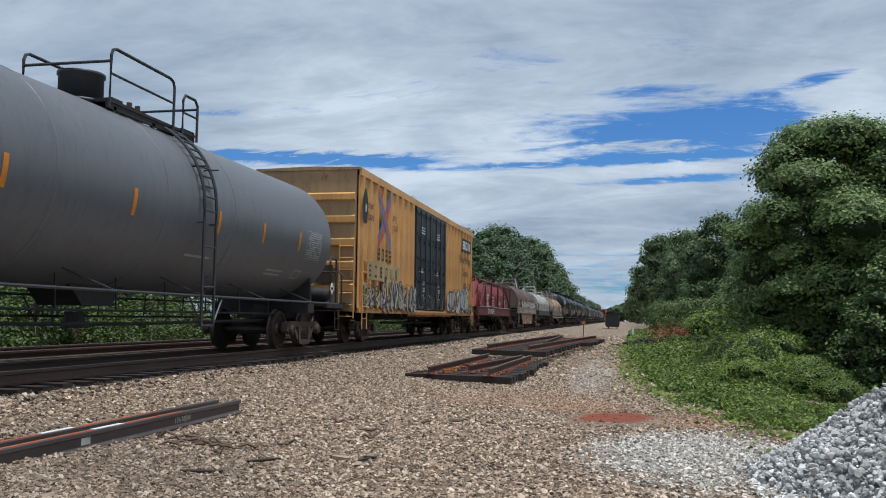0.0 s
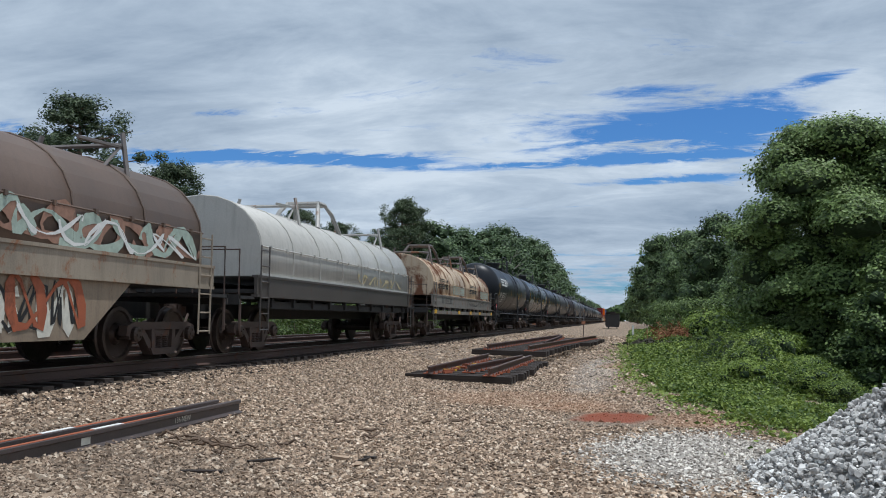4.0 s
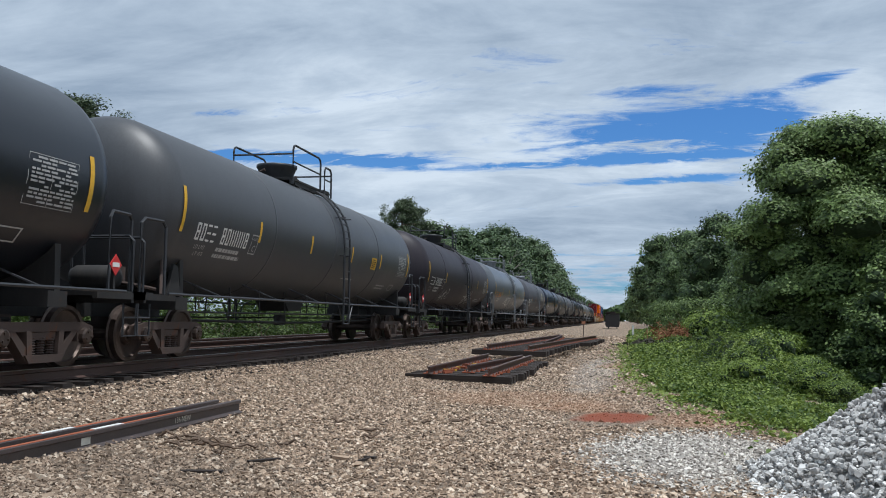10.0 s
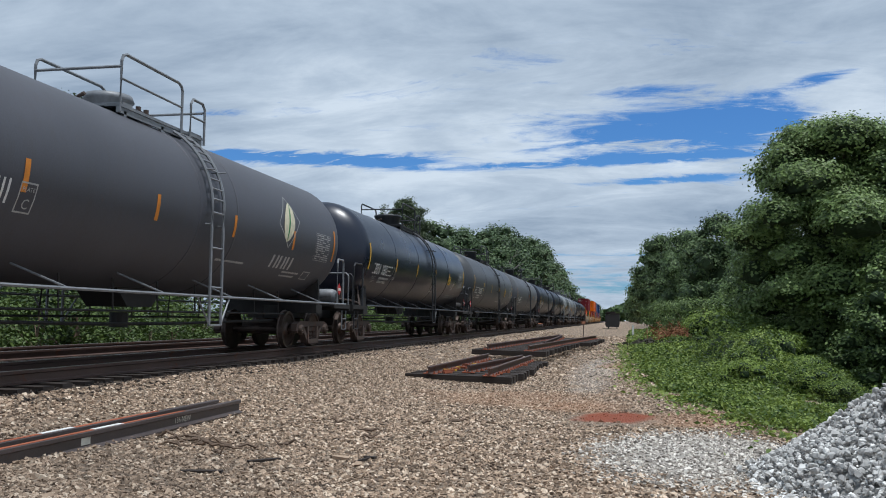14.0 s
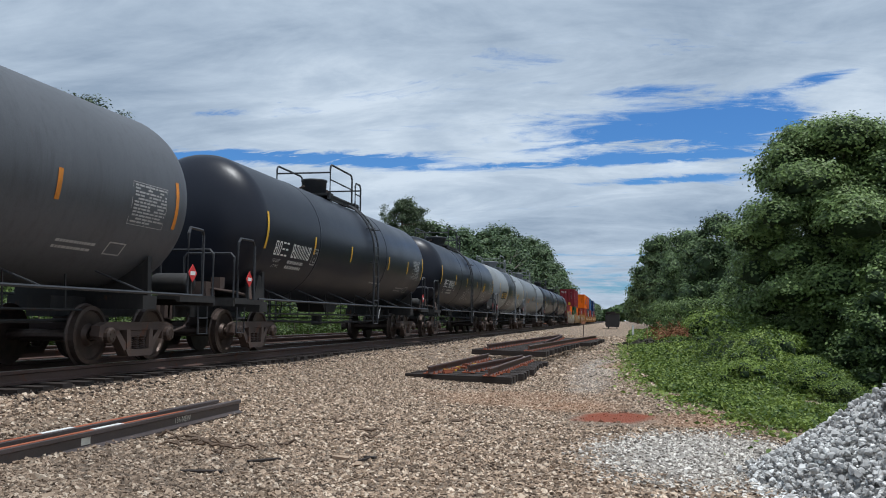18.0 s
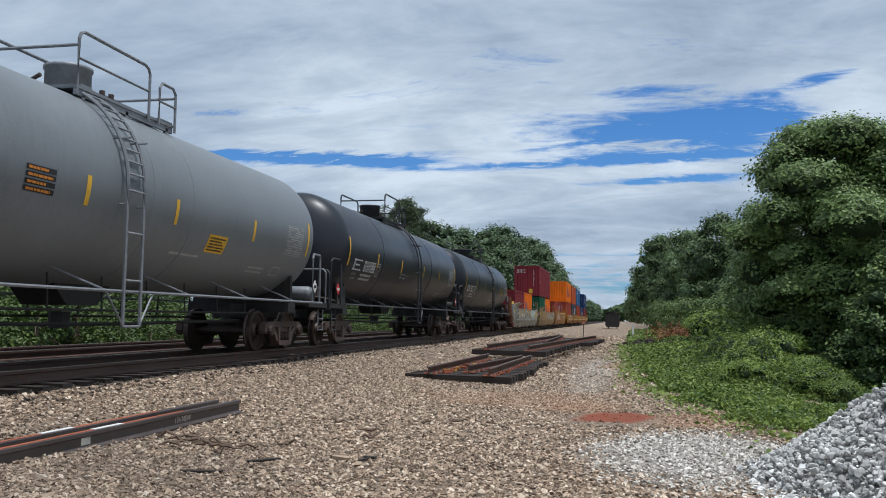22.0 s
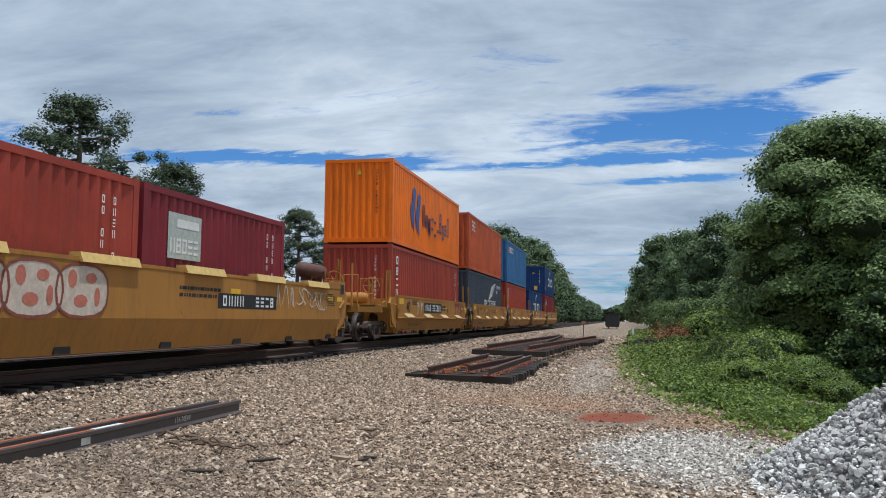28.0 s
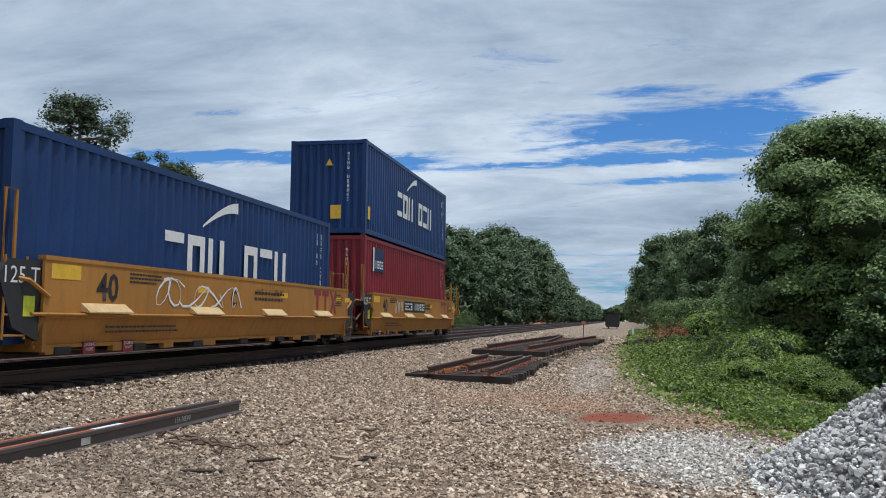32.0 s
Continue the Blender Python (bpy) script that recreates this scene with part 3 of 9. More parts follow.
def build_loose_rails():
    for i, (x, y1, mark) in enumerate(((-5.50, 12.05, 1), (-5.80, 11.95, 0))):
        z = float(ground_z(-5.55, 10)) - .005
        ln = 12.0
        root = thing("steel_rail", "unused steel rail with red-rusted head lying on the gravel", "rail", (x, y1 - ln, z), group="spare rails")
        part_me = rail_mesh("rail_body", ln, M["rail_web"])
        share("rail_body", part_me, root)
        bm = bmesh.new()
        box(bm, 0, ln / 2 - .8, .188, .058, ln - 1.7, .006)
        part("rusted_head", bm, M["red_rust"], root, "orange rusted running surface")
        bm = bmesh.new()
        box(bm, 0, ln - 3.35 - i * .35, .192, .062, .55, .006)
        part("paint_mark", bm, M["white_mark"], root, "white paint mark")
        if mark:
            me = lettering("136 NEW", .075, M["chalk"])
            o = share("chalk_mark", me, root, (.0125, ln - 1.9, .055), radians(90))
            bm = bmesh.new()
            box(bm, .0115, ln - 3.75, .085, .003, .16, .075)
            part("tag", bm, M["chalk"], root, "pale paper tag")


build_loose_rails()


def build_debris():
    """Torn bark, roots and splinters lying in a drift beside the spare rails."""
    rs = np.random.default_rng(77)
    for i in range(22):
        t = rs.uniform(0, 1)
        px, py = -5.25 + .95 * t + rs.normal() * .08, 9.75 - .5 * t + rs.normal() * .22
        if i % 4 == 0:
            px, py = rs.uniform(-4.8, -2.2), rs.uniform(8.6, 13.0)
        a, ln = rs.uniform(-.6, .9), rs.uniform(.10, .42)
        bm = bmesh.new()
        pts = [(ln * (q / 4 - .5), rs.normal() * .025 * ln / .3, .012 + abs(rs.normal()) * .03) for q in range(5)]
        tube(bm, pts, [.006, .018, .022, .016, .005], 5)
        ob = tagged(link_mesh("bark_scrap", bm, M["bark"]), "torn strip of brown bark on the gravel", "wood scrap", "wood scraps")
        ob.location, ob.rotation_euler = (px, py, float(ground_z(px, py)) + .012), (0, 0, a)


build_debris()


def track_panel(name, label, at, heading, n_ties, tie_len, tie_step, rails, tilt=0.0, gear=True):
    """A prefabricated piece of track: ties, rails bent along their lines, plates, clips and spacers."""
    root = thing(name, label, "track panel", at, heading, group="track panels")
    root.rotation_euler = (0, tilt, heading)
    bm = bmesh.new()
    box(bm, 0, 0, 0, 1, .23, .178)
    bmesh.ops.bevel(bm, geom=bm.edges[:], offset=.008, segments=1, affect="EDGES")
    tie = bpy.data.meshes.new("tie")
    bm.to_mesh(tie), bm.free()
    tie.materials.append(M["tie"])
    for i in range(n_ties):
        ln = tie_len(i)
        t = share("tie", tie, root, (ln / 2 - 1.3 + random.uniform(-.09, .09), i * tie_step + random.uniform(-.05, .05), .089), random.uniform(-.03, .03))
        t.scale = (ln, 1, 1)
    for pts in rails:
        bm = bmesh.new()
        rings = []
        for (rx, ry) in pts:
            rings.append([bm.verts.new((rx + p[0], ry, .178 + p[1])) for p in RAIL_PROFILE])
        for A, B in zip(rings, rings[1:]):
            for k in range(len(A)):
                bm.faces.new((A[k], A[(k + 1) % len(A)], B[(k + 1) % len(A)], B[k]))
        bm.faces.new(rings[0][::-1]), bm.faces.new(rings[-1])
        part("rail", bm, M["rail"], root)
    bm = bmesh.new()
    box(bm, 0, 0, 0, .32, .18, .02)
    box(bm, -.1, .04, .03, .03, .05, .05), box(bm, .1, -.04, .03, .03, .05, .05)
    plate = bpy.data.meshes.new("tie_plate")
    bm.to_mesh(plate), bm.free()
    plate.materials.append(M["red_rust"])
    for i in range(n_ties):
        y = i * tie_step
        for pts in rails:
            q = np.array(pts)
            if q[0, 1] - .1 <= y <= q[-1, 1] + .1:
                share("tie_plate", plate, root, (float(np.interp(y, q[:, 1], q[:, 0])), y, .186))
    return root


def build_panels():
    straight = lambda x, y0, y1: [(x, y0), (x, (y0 + y1) / 2), (x, y1)]
    p = track_panel("track_panel", "rusty panel of track on dark creosoted ties lying on the gravel", (-3.80, 20.75, .02), radians(-1.0), 17, lambda i: 2.6, .50,
                    [straight(-.72, -.25, 8.4), straight(.72, -.1, 8.4), [(.02, 1.0), (.30, 5), (.45, 8.2)]], tilt=radians(.9))
    for i in range(22):
        bm = bmesh.new()
        a = random.uniform(0, 3)
        box(bm, 0, 0, 0, random.uniform(.1, .4), .05, .05, Matrix.Rotation(a, 3, "Z"))
        ob = part("spike_bar", bm, M["red_rust"] if i % 5 else M["yellow_mark"], p)
        ob.location = (random.choice((-.45, -.5, .95)) + random.uniform(-.12, .12), random.uniform(.2, 6), .21)
    bend = lambda x0, x1, x2: [(x0 + (x2 - x0) * (t * .6 + t * t * .4) + 0 * x1, t * 22.8) for t in np.linspace(0, 1, 9)]
    track_panel("track_panel", "long rusty turnout panel stacked on another track panel", (-3.82, 30.0, .30), radians(-2.7), 37, lambda i: 2.6 + (.5 if i > 20 else 0), .62,
                [straight(-.72, 0, 22.5), bend(.72, 0, 1.3), [(.45, 6), (-.1, 15), (-.6, 22)]], tilt=radians(1.0))


build_panels()


def build_yard_odds():
    # marker stake with a small plate
    x, y = -3.3, 80.0
    z = float(ground_z(x, y))
    s = thing("marker_stake", "thin dark stake with a small orange plate in the gravel", "marker post", (x, y, z))
    bm = bmesh.new()
    box(bm, 0, 0, .65, .07, .07, 1.3)
    part("post", bm, M["rail"], s)
    bm = bmesh.new()
    box(bm, 0, -.04, 1.28, .34, .03, .26)
    part("plate", bm, plain("orange plate", (0.45, 0.20, 0.12), .6), s, "small orange plate")
    # white post by the vines
    w = thing("white_post", "short white post beside the vines", "marker post", (1.1, 82, 0))
    bm = bmesh.new()
    box(bm, 0, 0, .55, .18, .12, 1.1)
    part("post", bm, M["white_mark"], w)
    # parked track wagon on the yard siding
    g = thing("parked_wagon", "dark gondola wagon parked on the yard siding", "railway wagon", (-1.45, 158, .05))
    dark = painted("sooty wagon steel", (0.03, 0.03, 0.032), .2, .3, .7)
    bm = bmesh.new()
    box(bm, 0, 6, 1.55, 2.5, 12, 1.9)
    part("body", bm, dark, g)
    bm = bmesh.new()
    box(bm, 0, 6, .55, 2.3, 12.2, .5)
    part("frame", bm, dark, g)
    for y0 in (1.2, 2.9, 9, 10.7):
        for sx in (-.75, .75):
            bm = bmesh.new()
            lathe(bm, [(sx - .06, .44), (sx + .06, .44)], 16, "x", (0, y0, .45))
            part("wheel", bm, dark, g)
    bm = bmesh.new()
    for i in range(5):
        box(bm, random.uniform(-.5, .5), random.uniform(1, 3), 2.5 + .1 * i, 1.6, 1.2, .3)
    part("load", bm, M["tie"], g, "stacked dark ties")
    n = 30
    X, Y = np.meshgrid(np.linspace(-4, 4, n), np.linspace(-30, 30, n), indexing="ij")
    Z = 1.9 * np.exp(-(X / 2.2) ** 2) * np.exp(-(Y / 18) ** 2) + .15 * np.sin(X * 2 + Y) - .3
    i = np.arange(n * n).reshape(n, n)
    f = np.stack([i[:-1, :-1], i[1:, :-1], i[1:, 1:], i[:-1, 1:]], -1).reshape(-1, 4)
    o = tagged(new("clay_bank", mesh_arrays("clay_bank", np.stack([X, Y, Z], -1).reshape(-1, 3), f, M["clay"])), "bare red clay bank beyond the tracks", "bank")
    o.location = (-19.5, 215, -.6)
    # brush heap and rubble past the yard
    b = thing("brush_heap", "heap of dead brown brush and branches", "brush pile", (4.6, 62, 0))
    n = 2600
    p = RNG.normal(size=(n, 3)) * (1.0, 1.6, .34) + (0, 0, .5)
    p[:, 2] = np.abs(p[:, 2])
    o = new("deadwood", leaves_mesh("deadwood", p, RNG.uniform(.25, .8, n), M["brush"], narrow=.16))
    o.parent = tagged(b)
    o["kind"] = "stuff"
    q = thing("rubble_heap", "low heap of dark rubble by the vines", "rubble", (2.5, 56, 0))
    n = 260
    p = RNG.normal(size=(n, 3)) * (.9, 1.2, .14)
    p[:, 2] = np.abs(p[:, 2])
    o = new("rubble", stones_mesh("rubble", p, RNG.uniform(.15, .4, n), M["soil"]))
    o.parent = q
    o["kind"] = "stuff"


build_yard_odds()


# ---------------------------------------------------------------- plants
def crown_points(n, lobes, shell=0.55):
    """Points in clumps over the outside of several overlapping rounded lobes (x, y, z, rx, ry, rz)."""
    lobes = np.array(lobes, float)
    wgt = lobes[:, 3] * lobes[:, 4]
    which = RNG.choice(len(lobes), n, p=wgt / wgt.sum())
    d = RNG.normal(size=(n, 3))
    d /= np.linalg.norm(d, axis=1)[:, None]
    r = shell + (1 - shell) * RNG.random(n) ** .55
    d[:, 2] = np.where((d[:, 2] < 0) & (RNG.random(n) < .75), -d[:, 2], d[:, 2])
    return lobes[which, :3] + d * r[:, None] * lobes[which, 3:6], d


def tree_meshes(name, height, radius, n_clumps, per, leaf, material, trunk_r, base=.25, lobes_n=14, seed=0, dome=False, boughs=64):
    """Trunk with limbs, and a crown of leaf clumps over many lobes. Returns two meshes."""
    rs = np.random.default_rng(seed)
    lobes = []
    for i in range(lobes_n):
        f = rs.uniform(base, 1)
        w = radius * math.sqrt(max(.08, 1 - ((f - .5) / .62) ** 2)) * rs.uniform(.35, .75)
        a = rs.uniform(0, 2 * np.pi)
        rr = radius * rs.uniform(.26, .46)
        lobes.append((w * np.cos(a), w * np.sin(a), min(height * f, height - rr * .7), rr, rr, rr * rs.uniform(.6, .9)))
    lobes.append((0, 0, height - radius * .38, radius * .45, radius * .45, radius * .38))
    if dome:
        # boughs spread over a tall rounded outline, large and small, with hollows between them
        lobes = [(0, 0, height * .50, radius * .50, radius * .50, height * .30)]
        lobes += [(0, 0, height * q, radius * .58, radius * .58, height * .17) for q in (.28, .68)]
        m = boughs
        for i in range(m):
            f = .13 + .85 * (i + .5) / m
            wide = float(np.interp(f, [.1, .25, .45, .65, .8, .9, 1.0], [.60, .80, .90, .86, .66, .44, .10]))
            a = i * 2.39996 + rs.uniform(-.35, .35)
            rr = radius * rs.uniform(.15, .33) * (64 / m) ** .33
            ww = max(0.0, radius * wide * rs.uniform(.70, 1.14) - rr * .3)
            lobes.append((ww * np.cos(a), ww * np.sin(a), min(height * (f + rs.uniform(-.03, .03)), height - rr * .7), rr, rr, rr * rs.uniform(.55, .85)))
    c, out = crown_points(n_clumps, lobes, .80 if dome else .75)
    spread = np.repeat(c, per, 0) + RNG.normal(size=(n_clumps * per, 3)) * (np.array((1.2, 1.2, .8)) * leaf * (1.0 if leaf < .25 else .75))
    crown = leaves_mesh(name + "_crown", spread, RNG.uniform(.65, 1.3, len(spread)) * leaf, material, 0.0, .62, np.repeat(out, per, 0) * (1.5 if dome else 1.0) + (0, 0, .35))
    bm = bmesh.new()
    pts = [(0, 0, -.3), (0.03 * height, 0, height * .3), (0, .02 * height, height * .6), (0.01, 0, height * .88)]
    tube(bm, pts, [trunk_r * 1.25, trunk_r, trunk_r * .6, trunk_r * .15], 9)
    for lb in lobes[:9]:
        z0 = max(height * .15, lb[2] - radius * .55)
        tube(bm, [(0, 0, z0), (lb[0] * .5, lb[1] * .5, (z0 + lb[2]) / 2 + .2), lb[:3]], [trunk_r * .45, trunk_r * .3, trunk_r * .1], 6)
    wood = bpy.data.meshes.new(name + "_trunk")
    bm.to_mesh(wood), bm.free()
    wood.materials.append(M["bark"])
    if not dome:
        return wood, crown
    # dark lumps added inside the boughs: they block light and colour the gaps as shade
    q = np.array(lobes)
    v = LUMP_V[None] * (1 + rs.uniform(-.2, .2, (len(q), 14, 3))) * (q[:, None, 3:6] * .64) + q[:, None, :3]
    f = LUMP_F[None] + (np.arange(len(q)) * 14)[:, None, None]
    return wood, crown, mesh_arrays(name + "_shade_cores", v.reshape(-1, 3), f.reshape(-1, 3), M["bough"])


def plant(name, label, category, meshes, at, rz=0.0, k=1.0, group="", kz=None):
    t = thing(name, label, category, at, rz, group)
    t.scale = (k, k, kz or k)
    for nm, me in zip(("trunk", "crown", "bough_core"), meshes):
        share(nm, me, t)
    return t


def build_right_wood():
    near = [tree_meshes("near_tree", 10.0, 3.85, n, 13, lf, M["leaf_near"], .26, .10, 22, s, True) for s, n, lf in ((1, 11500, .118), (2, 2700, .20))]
    spots = ((8.2, 34.5, 1.10, 0), (13.2, 33.0, 1.04, 1), (12.6, 41.0, 1.0, 1), (9.8, 45.0, .80, 1), (9.0, 54.0, .78, 1), (8.8, 28.6, .62, 1))
    for x, y, k, i in spots:
        plant("broadleaf_tree", "tall dense dark green broadleaf tree at the edge of the wood", "tree", near[i], (x, y, float(ground_z(x, y))), random.uniform(0, 6), k, "trees of the wood")
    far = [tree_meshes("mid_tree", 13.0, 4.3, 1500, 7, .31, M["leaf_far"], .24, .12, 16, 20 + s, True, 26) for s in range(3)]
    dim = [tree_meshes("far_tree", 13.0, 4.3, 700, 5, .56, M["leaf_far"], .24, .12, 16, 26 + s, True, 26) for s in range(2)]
    y = 60.0
    i = 0
    while y < 900:
        x = 10.5 + random.uniform(-1.5, 1.5) - (1.5 if 70 < y < 130 else 1.8 if y > 165 else 0)
        h = float(np.interp(y, [60, 75, 95, 120, 175, 300, 900], [.72, .72, .80, .92, 1.25, 1.22, 1.2])) * (1.04, .84, 1.12, .92)[i % 4]
        plant("broadleaf_tree", "dark green broadleaf tree of the wood beside the line", "tree", far[i % 3] if y < 190 else dim[i % 2], (x, y, float(ground_z(x, y))), random.uniform(0, 6), h * .94, "trees of the wood", h * 1.08)
        if y < 260:
            plant("broadleaf_tree", "dark green broadleaf tree of the wood beside the line", "tree", far[(i + 1) % 3], (x + 6.5, y + 3, -1.0), random.uniform(0, 6), h * .90, "trees of the wood")
        i += 1
        y += 8 + y * .055
    # undergrowth at the foot of the wood
    under = tree_meshes("thicket", 3.4, 2.6, 560, 8, .17, M["leaf_near"], .06, .02, 12, 40)
    for x, y, k in ((7.4, 36, .9), (7.2, 40, .9), (7.0, 45, .95), (7.4, 54, 1.0), (7.0, 64, 1.05), (6.6, 74, 1.0), (6.2, 88, 1.1), (5.4, 100, 1.1), (4.6, 115, 1.1)):
        plant("thicket", "dark shrubby thicket at the foot of the trees", "shrub", under, (x, y, float(ground_z(x, y)) - .1), random.uniform(0, 6), k, "thickets")


build_right_wood()


def vine_height(x, y):
    """Height of the vine blanket over the ground."""
    edge = np.interp(y, [8, 11, 12.7, 14, 16.4, 20, 28, 40, 78, 140], [3.4, 2.6, 2.2, 1.75, 1.15, .75, .35, .25, .5, 1.5])
    d = x - edge - .18 * np.sin(2.1 * y) - .1 * np.sin(5 * y + 1)
    h = .15 * smooth_step(0, .8, d) + .52 * smooth_step(1.8, 5.0, d) * smooth_step(10, 24, y)
    h = h + smooth_step(.8, 3.0, d) * (.24 * np.sin(1.1 * x + .35 * y + 1) * np.sin(.55 * y - .4 * x) + .10 * np.sin(2.7 * x + 1.1 * y))
    for hx, hy, r, a in ((3.5, 20.6, .9, .45), (3.2, 24.5, .9, .45), (4.3, 28, 1.3, .8), (2.9, 18.2, .6, .25), (4.8, 34, 1.5, .9), (3.9, 24.8, .8, .5), (3.7, 16.0, .6, .3), (5.2, 42, 2, .8), (3.9, 30.5, .9, .5), (2.2, 21.5, .6, .25)):
        h = h + .9 * a * np.exp(-((x - hx) ** 2 + (y - hy) ** 2) / (r * r)) * smooth_step(0, 1, d)
    for i in range(46):
        hx, hy = 1.2 + (i * .618 % 1) * 4.2, 14.5 + (i * .381 % 1) * 24
        h = h + (.18 + .24 * (i * .27 % 1)) * np.exp(-((x - hx) ** 2 + (y - hy) ** 2) / (.30 + .25 * (i * .73 % 1)) ** 2) * (.3 + .7 * smooth_step(1.6, 3.2, d)) * smooth_step(.3, 1.4, d)
    h = h * (.4 + .6 * smooth_step(.21, .14, x / np.maximum(y, 1)))
    # a worn path crosses the vines
    h = h * (1 - smooth_step(1.0, 0, np.abs(y - 37.5 - .25 * x)) * smooth_step(5, 3.2, x))
    return h, d


def build_vines():
    root = tagged(thing("vine_blanket", "bright green vines sprawling over humps beside the gravel", "vines"), kind="stuff")
    xs, ys = np.linspace(-.2, 14, 72), np.linspace(8, 140, 260)
    X, Y = np.meshgrid(xs, ys, indexing="ij")
    h, d = vine_height(X, Y)
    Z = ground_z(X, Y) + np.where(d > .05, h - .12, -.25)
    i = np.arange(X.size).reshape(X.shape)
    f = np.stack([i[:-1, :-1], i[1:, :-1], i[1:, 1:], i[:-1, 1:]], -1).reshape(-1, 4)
    # dark sheet under the leaves, so that gaps between them look shaded
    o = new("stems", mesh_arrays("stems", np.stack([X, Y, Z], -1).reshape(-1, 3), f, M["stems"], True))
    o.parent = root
    pts, sz = [], []
    for n, y0, y1, s in ((150000, 9, 30, .066), (56000, 30, 62, .115), (18000, 62, 140, .30)):
        y = y0 + (y1 - y0) * RNG.random(n)
        x = RNG.uniform(0, 6.8 if y0 < 30 else 9.5, n)
        h, d = vine_height(x, y)
        brink = np.interp(y, [12, 14, 16, 23, 30, 45, 60, 140], [10, 5.4, 4.0, 4.4, 5.0, 6.5, 7.5, 8.5])
        keep = (d > -.08 + .12 * RNG.normal(size=n)) & (h > .02) & (x < brink + .5 + .25 * RNG.normal(size=n))
        x, y, h = x[keep], y[keep], h[keep]
        z = ground_z(x, y) + h * (1 - .5 * RNG.random(len(x)) ** 2) + RNG.uniform(-.05, .07, len(x))
        pts.append(np.stack([x, y, z], 1))
        sz.append(RNG.uniform(.6, 1.35, len(x)) * s)
    o = new("leaves", leaves_mesh("leaves", np.concatenate(pts), np.concatenate(sz), M["vine"], .30, .85))
    o.parent = root
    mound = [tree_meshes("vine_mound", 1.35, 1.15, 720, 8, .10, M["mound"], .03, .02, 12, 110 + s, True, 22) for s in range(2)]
    for k, (px, py, q) in enumerate(((5.0, 25.5, .48), (3.9, 17.3, .34), (4.0, 19.6, .45), (5.2, 31.5, .8), (2.75, 20.4, .48), (4.4, 22.6, .48), (5.9, 37, .8), (4.2, 35, 1.25), (6.2, 42, 1.0), (5.0, 46, 1.45), (5.6, 54, 1.5), (4.3, 28.2, .92), (3.35, 24.2, .6), (4.9, 33, 1.0), (3.6, 30.5, .7))):
        plant("vine_mound", "shrub smothered in green vines at the edge of the wood", "shrub", mound[k % 2], (px, py, float(ground_z(px, py)) + .05), k * 1.3, q, "vine-covered shrubs")
    # weeds along the edge of the gravel
    n = 2600
    y = RNG.uniform(10, 60, n)
    x = np.interp(y, [8, 11, 12.7, 14, 16.4, 20, 28, 40, 78], [3.4, 2.6, 2.2, 1.75, 1.15, .75, .35, .25, .5]) - RNG.exponential(.22, n)
    o = tagged(new("weeds", leaves_mesh("weeds", np.stack([x, y, ground_z(x, y) + RNG.uniform(.01, .09, n)], 1), RNG.uniform(.05, .13, n), M["vine"], .4)), "low weeds at the edge of the gravel", "weeds", kind="stuff")


build_vines()


def pine_meshes(height, radius, seed):
    """A tall pine: bare trunk, crooked level limbs, tufts of needles towards their ends, open gaps between."""
    rs = np.random.default_rng(seed)
    bm = bmesh.new()
    tube(bm, [(0, 0, -.5), (.12, 0, height * .4), (-.12, .1, height * .75), (0, 0, height * .95)], [.3, .24, .15, .05], 8)
    pts, ways = [], []

    def tuft(c, wide, n):
        d = RNG.normal(size=(n, 3))
        d /= np.linalg.norm(d, axis=1)[:, None]
        pts.append(np.asarray(c) + d * (RNG.random((n, 1)) ** .45) * np.array((wide, wide, wide * .6)))
        ways.append(d + (0, 0, .5))

    n = 25
    for i in range(n):
        q = i / (n - 1)
        z0 = height * (.50 + .44 * q)
        a = i * 2.4 + rs.uniform(-.5, .5)
        reach = radius * float(np.interp(q, [0, .25, .55, .8, 1], [.75, 1.1, .95, .62, .3])) * rs.uniform(.6, 1.15)
        tip = Vector((math.cos(a) * reach, math.sin(a) * reach, min(height * .99, z0 + reach * rs.uniform(.0, .28))))
        mid = Vector((tip.x * .5 + rs.normal() * .15, tip.y * .5 + rs.normal() * .15, z0 + (tip.z - z0) * .2))
        tube(bm, [(0, 0, z0), mid, tip], [.09, .06, .02], 5)
        for k in range(6):
            t = .34 + .72 * (k + rs.uniform(0, 1)) / 6
            c = Vector((0, 0, z0)).lerp(tip, t) + Vector((rs.normal() * .42, rs.normal() * .42, .12 + rs.normal() * .2))
            tuft(c, rs.uniform(.50, .92), 105)
    for k in range(9):
        a, q = rs.uniform(0, 6.28), radius * rs.uniform(.05, .42)
        tuft((math.cos(a) * q, math.sin(a) * q, height * (.985 - .12 * (q / radius) - rs.uniform(0, .07))), rs.uniform(.5, .8), 130)
    p = np.concatenate(pts)
    crown = leaves_mesh("pine_crown", p, RNG.uniform(.16, .32, len(p)), M["needle"], 0.0, .36, np.concatenate(ways))
    wood = bpy.data.meshes.new("pine_trunk")
    bm.to_mesh(wood), bm.free()
    wood.materials.append(M["bark"])
    return wood, crown


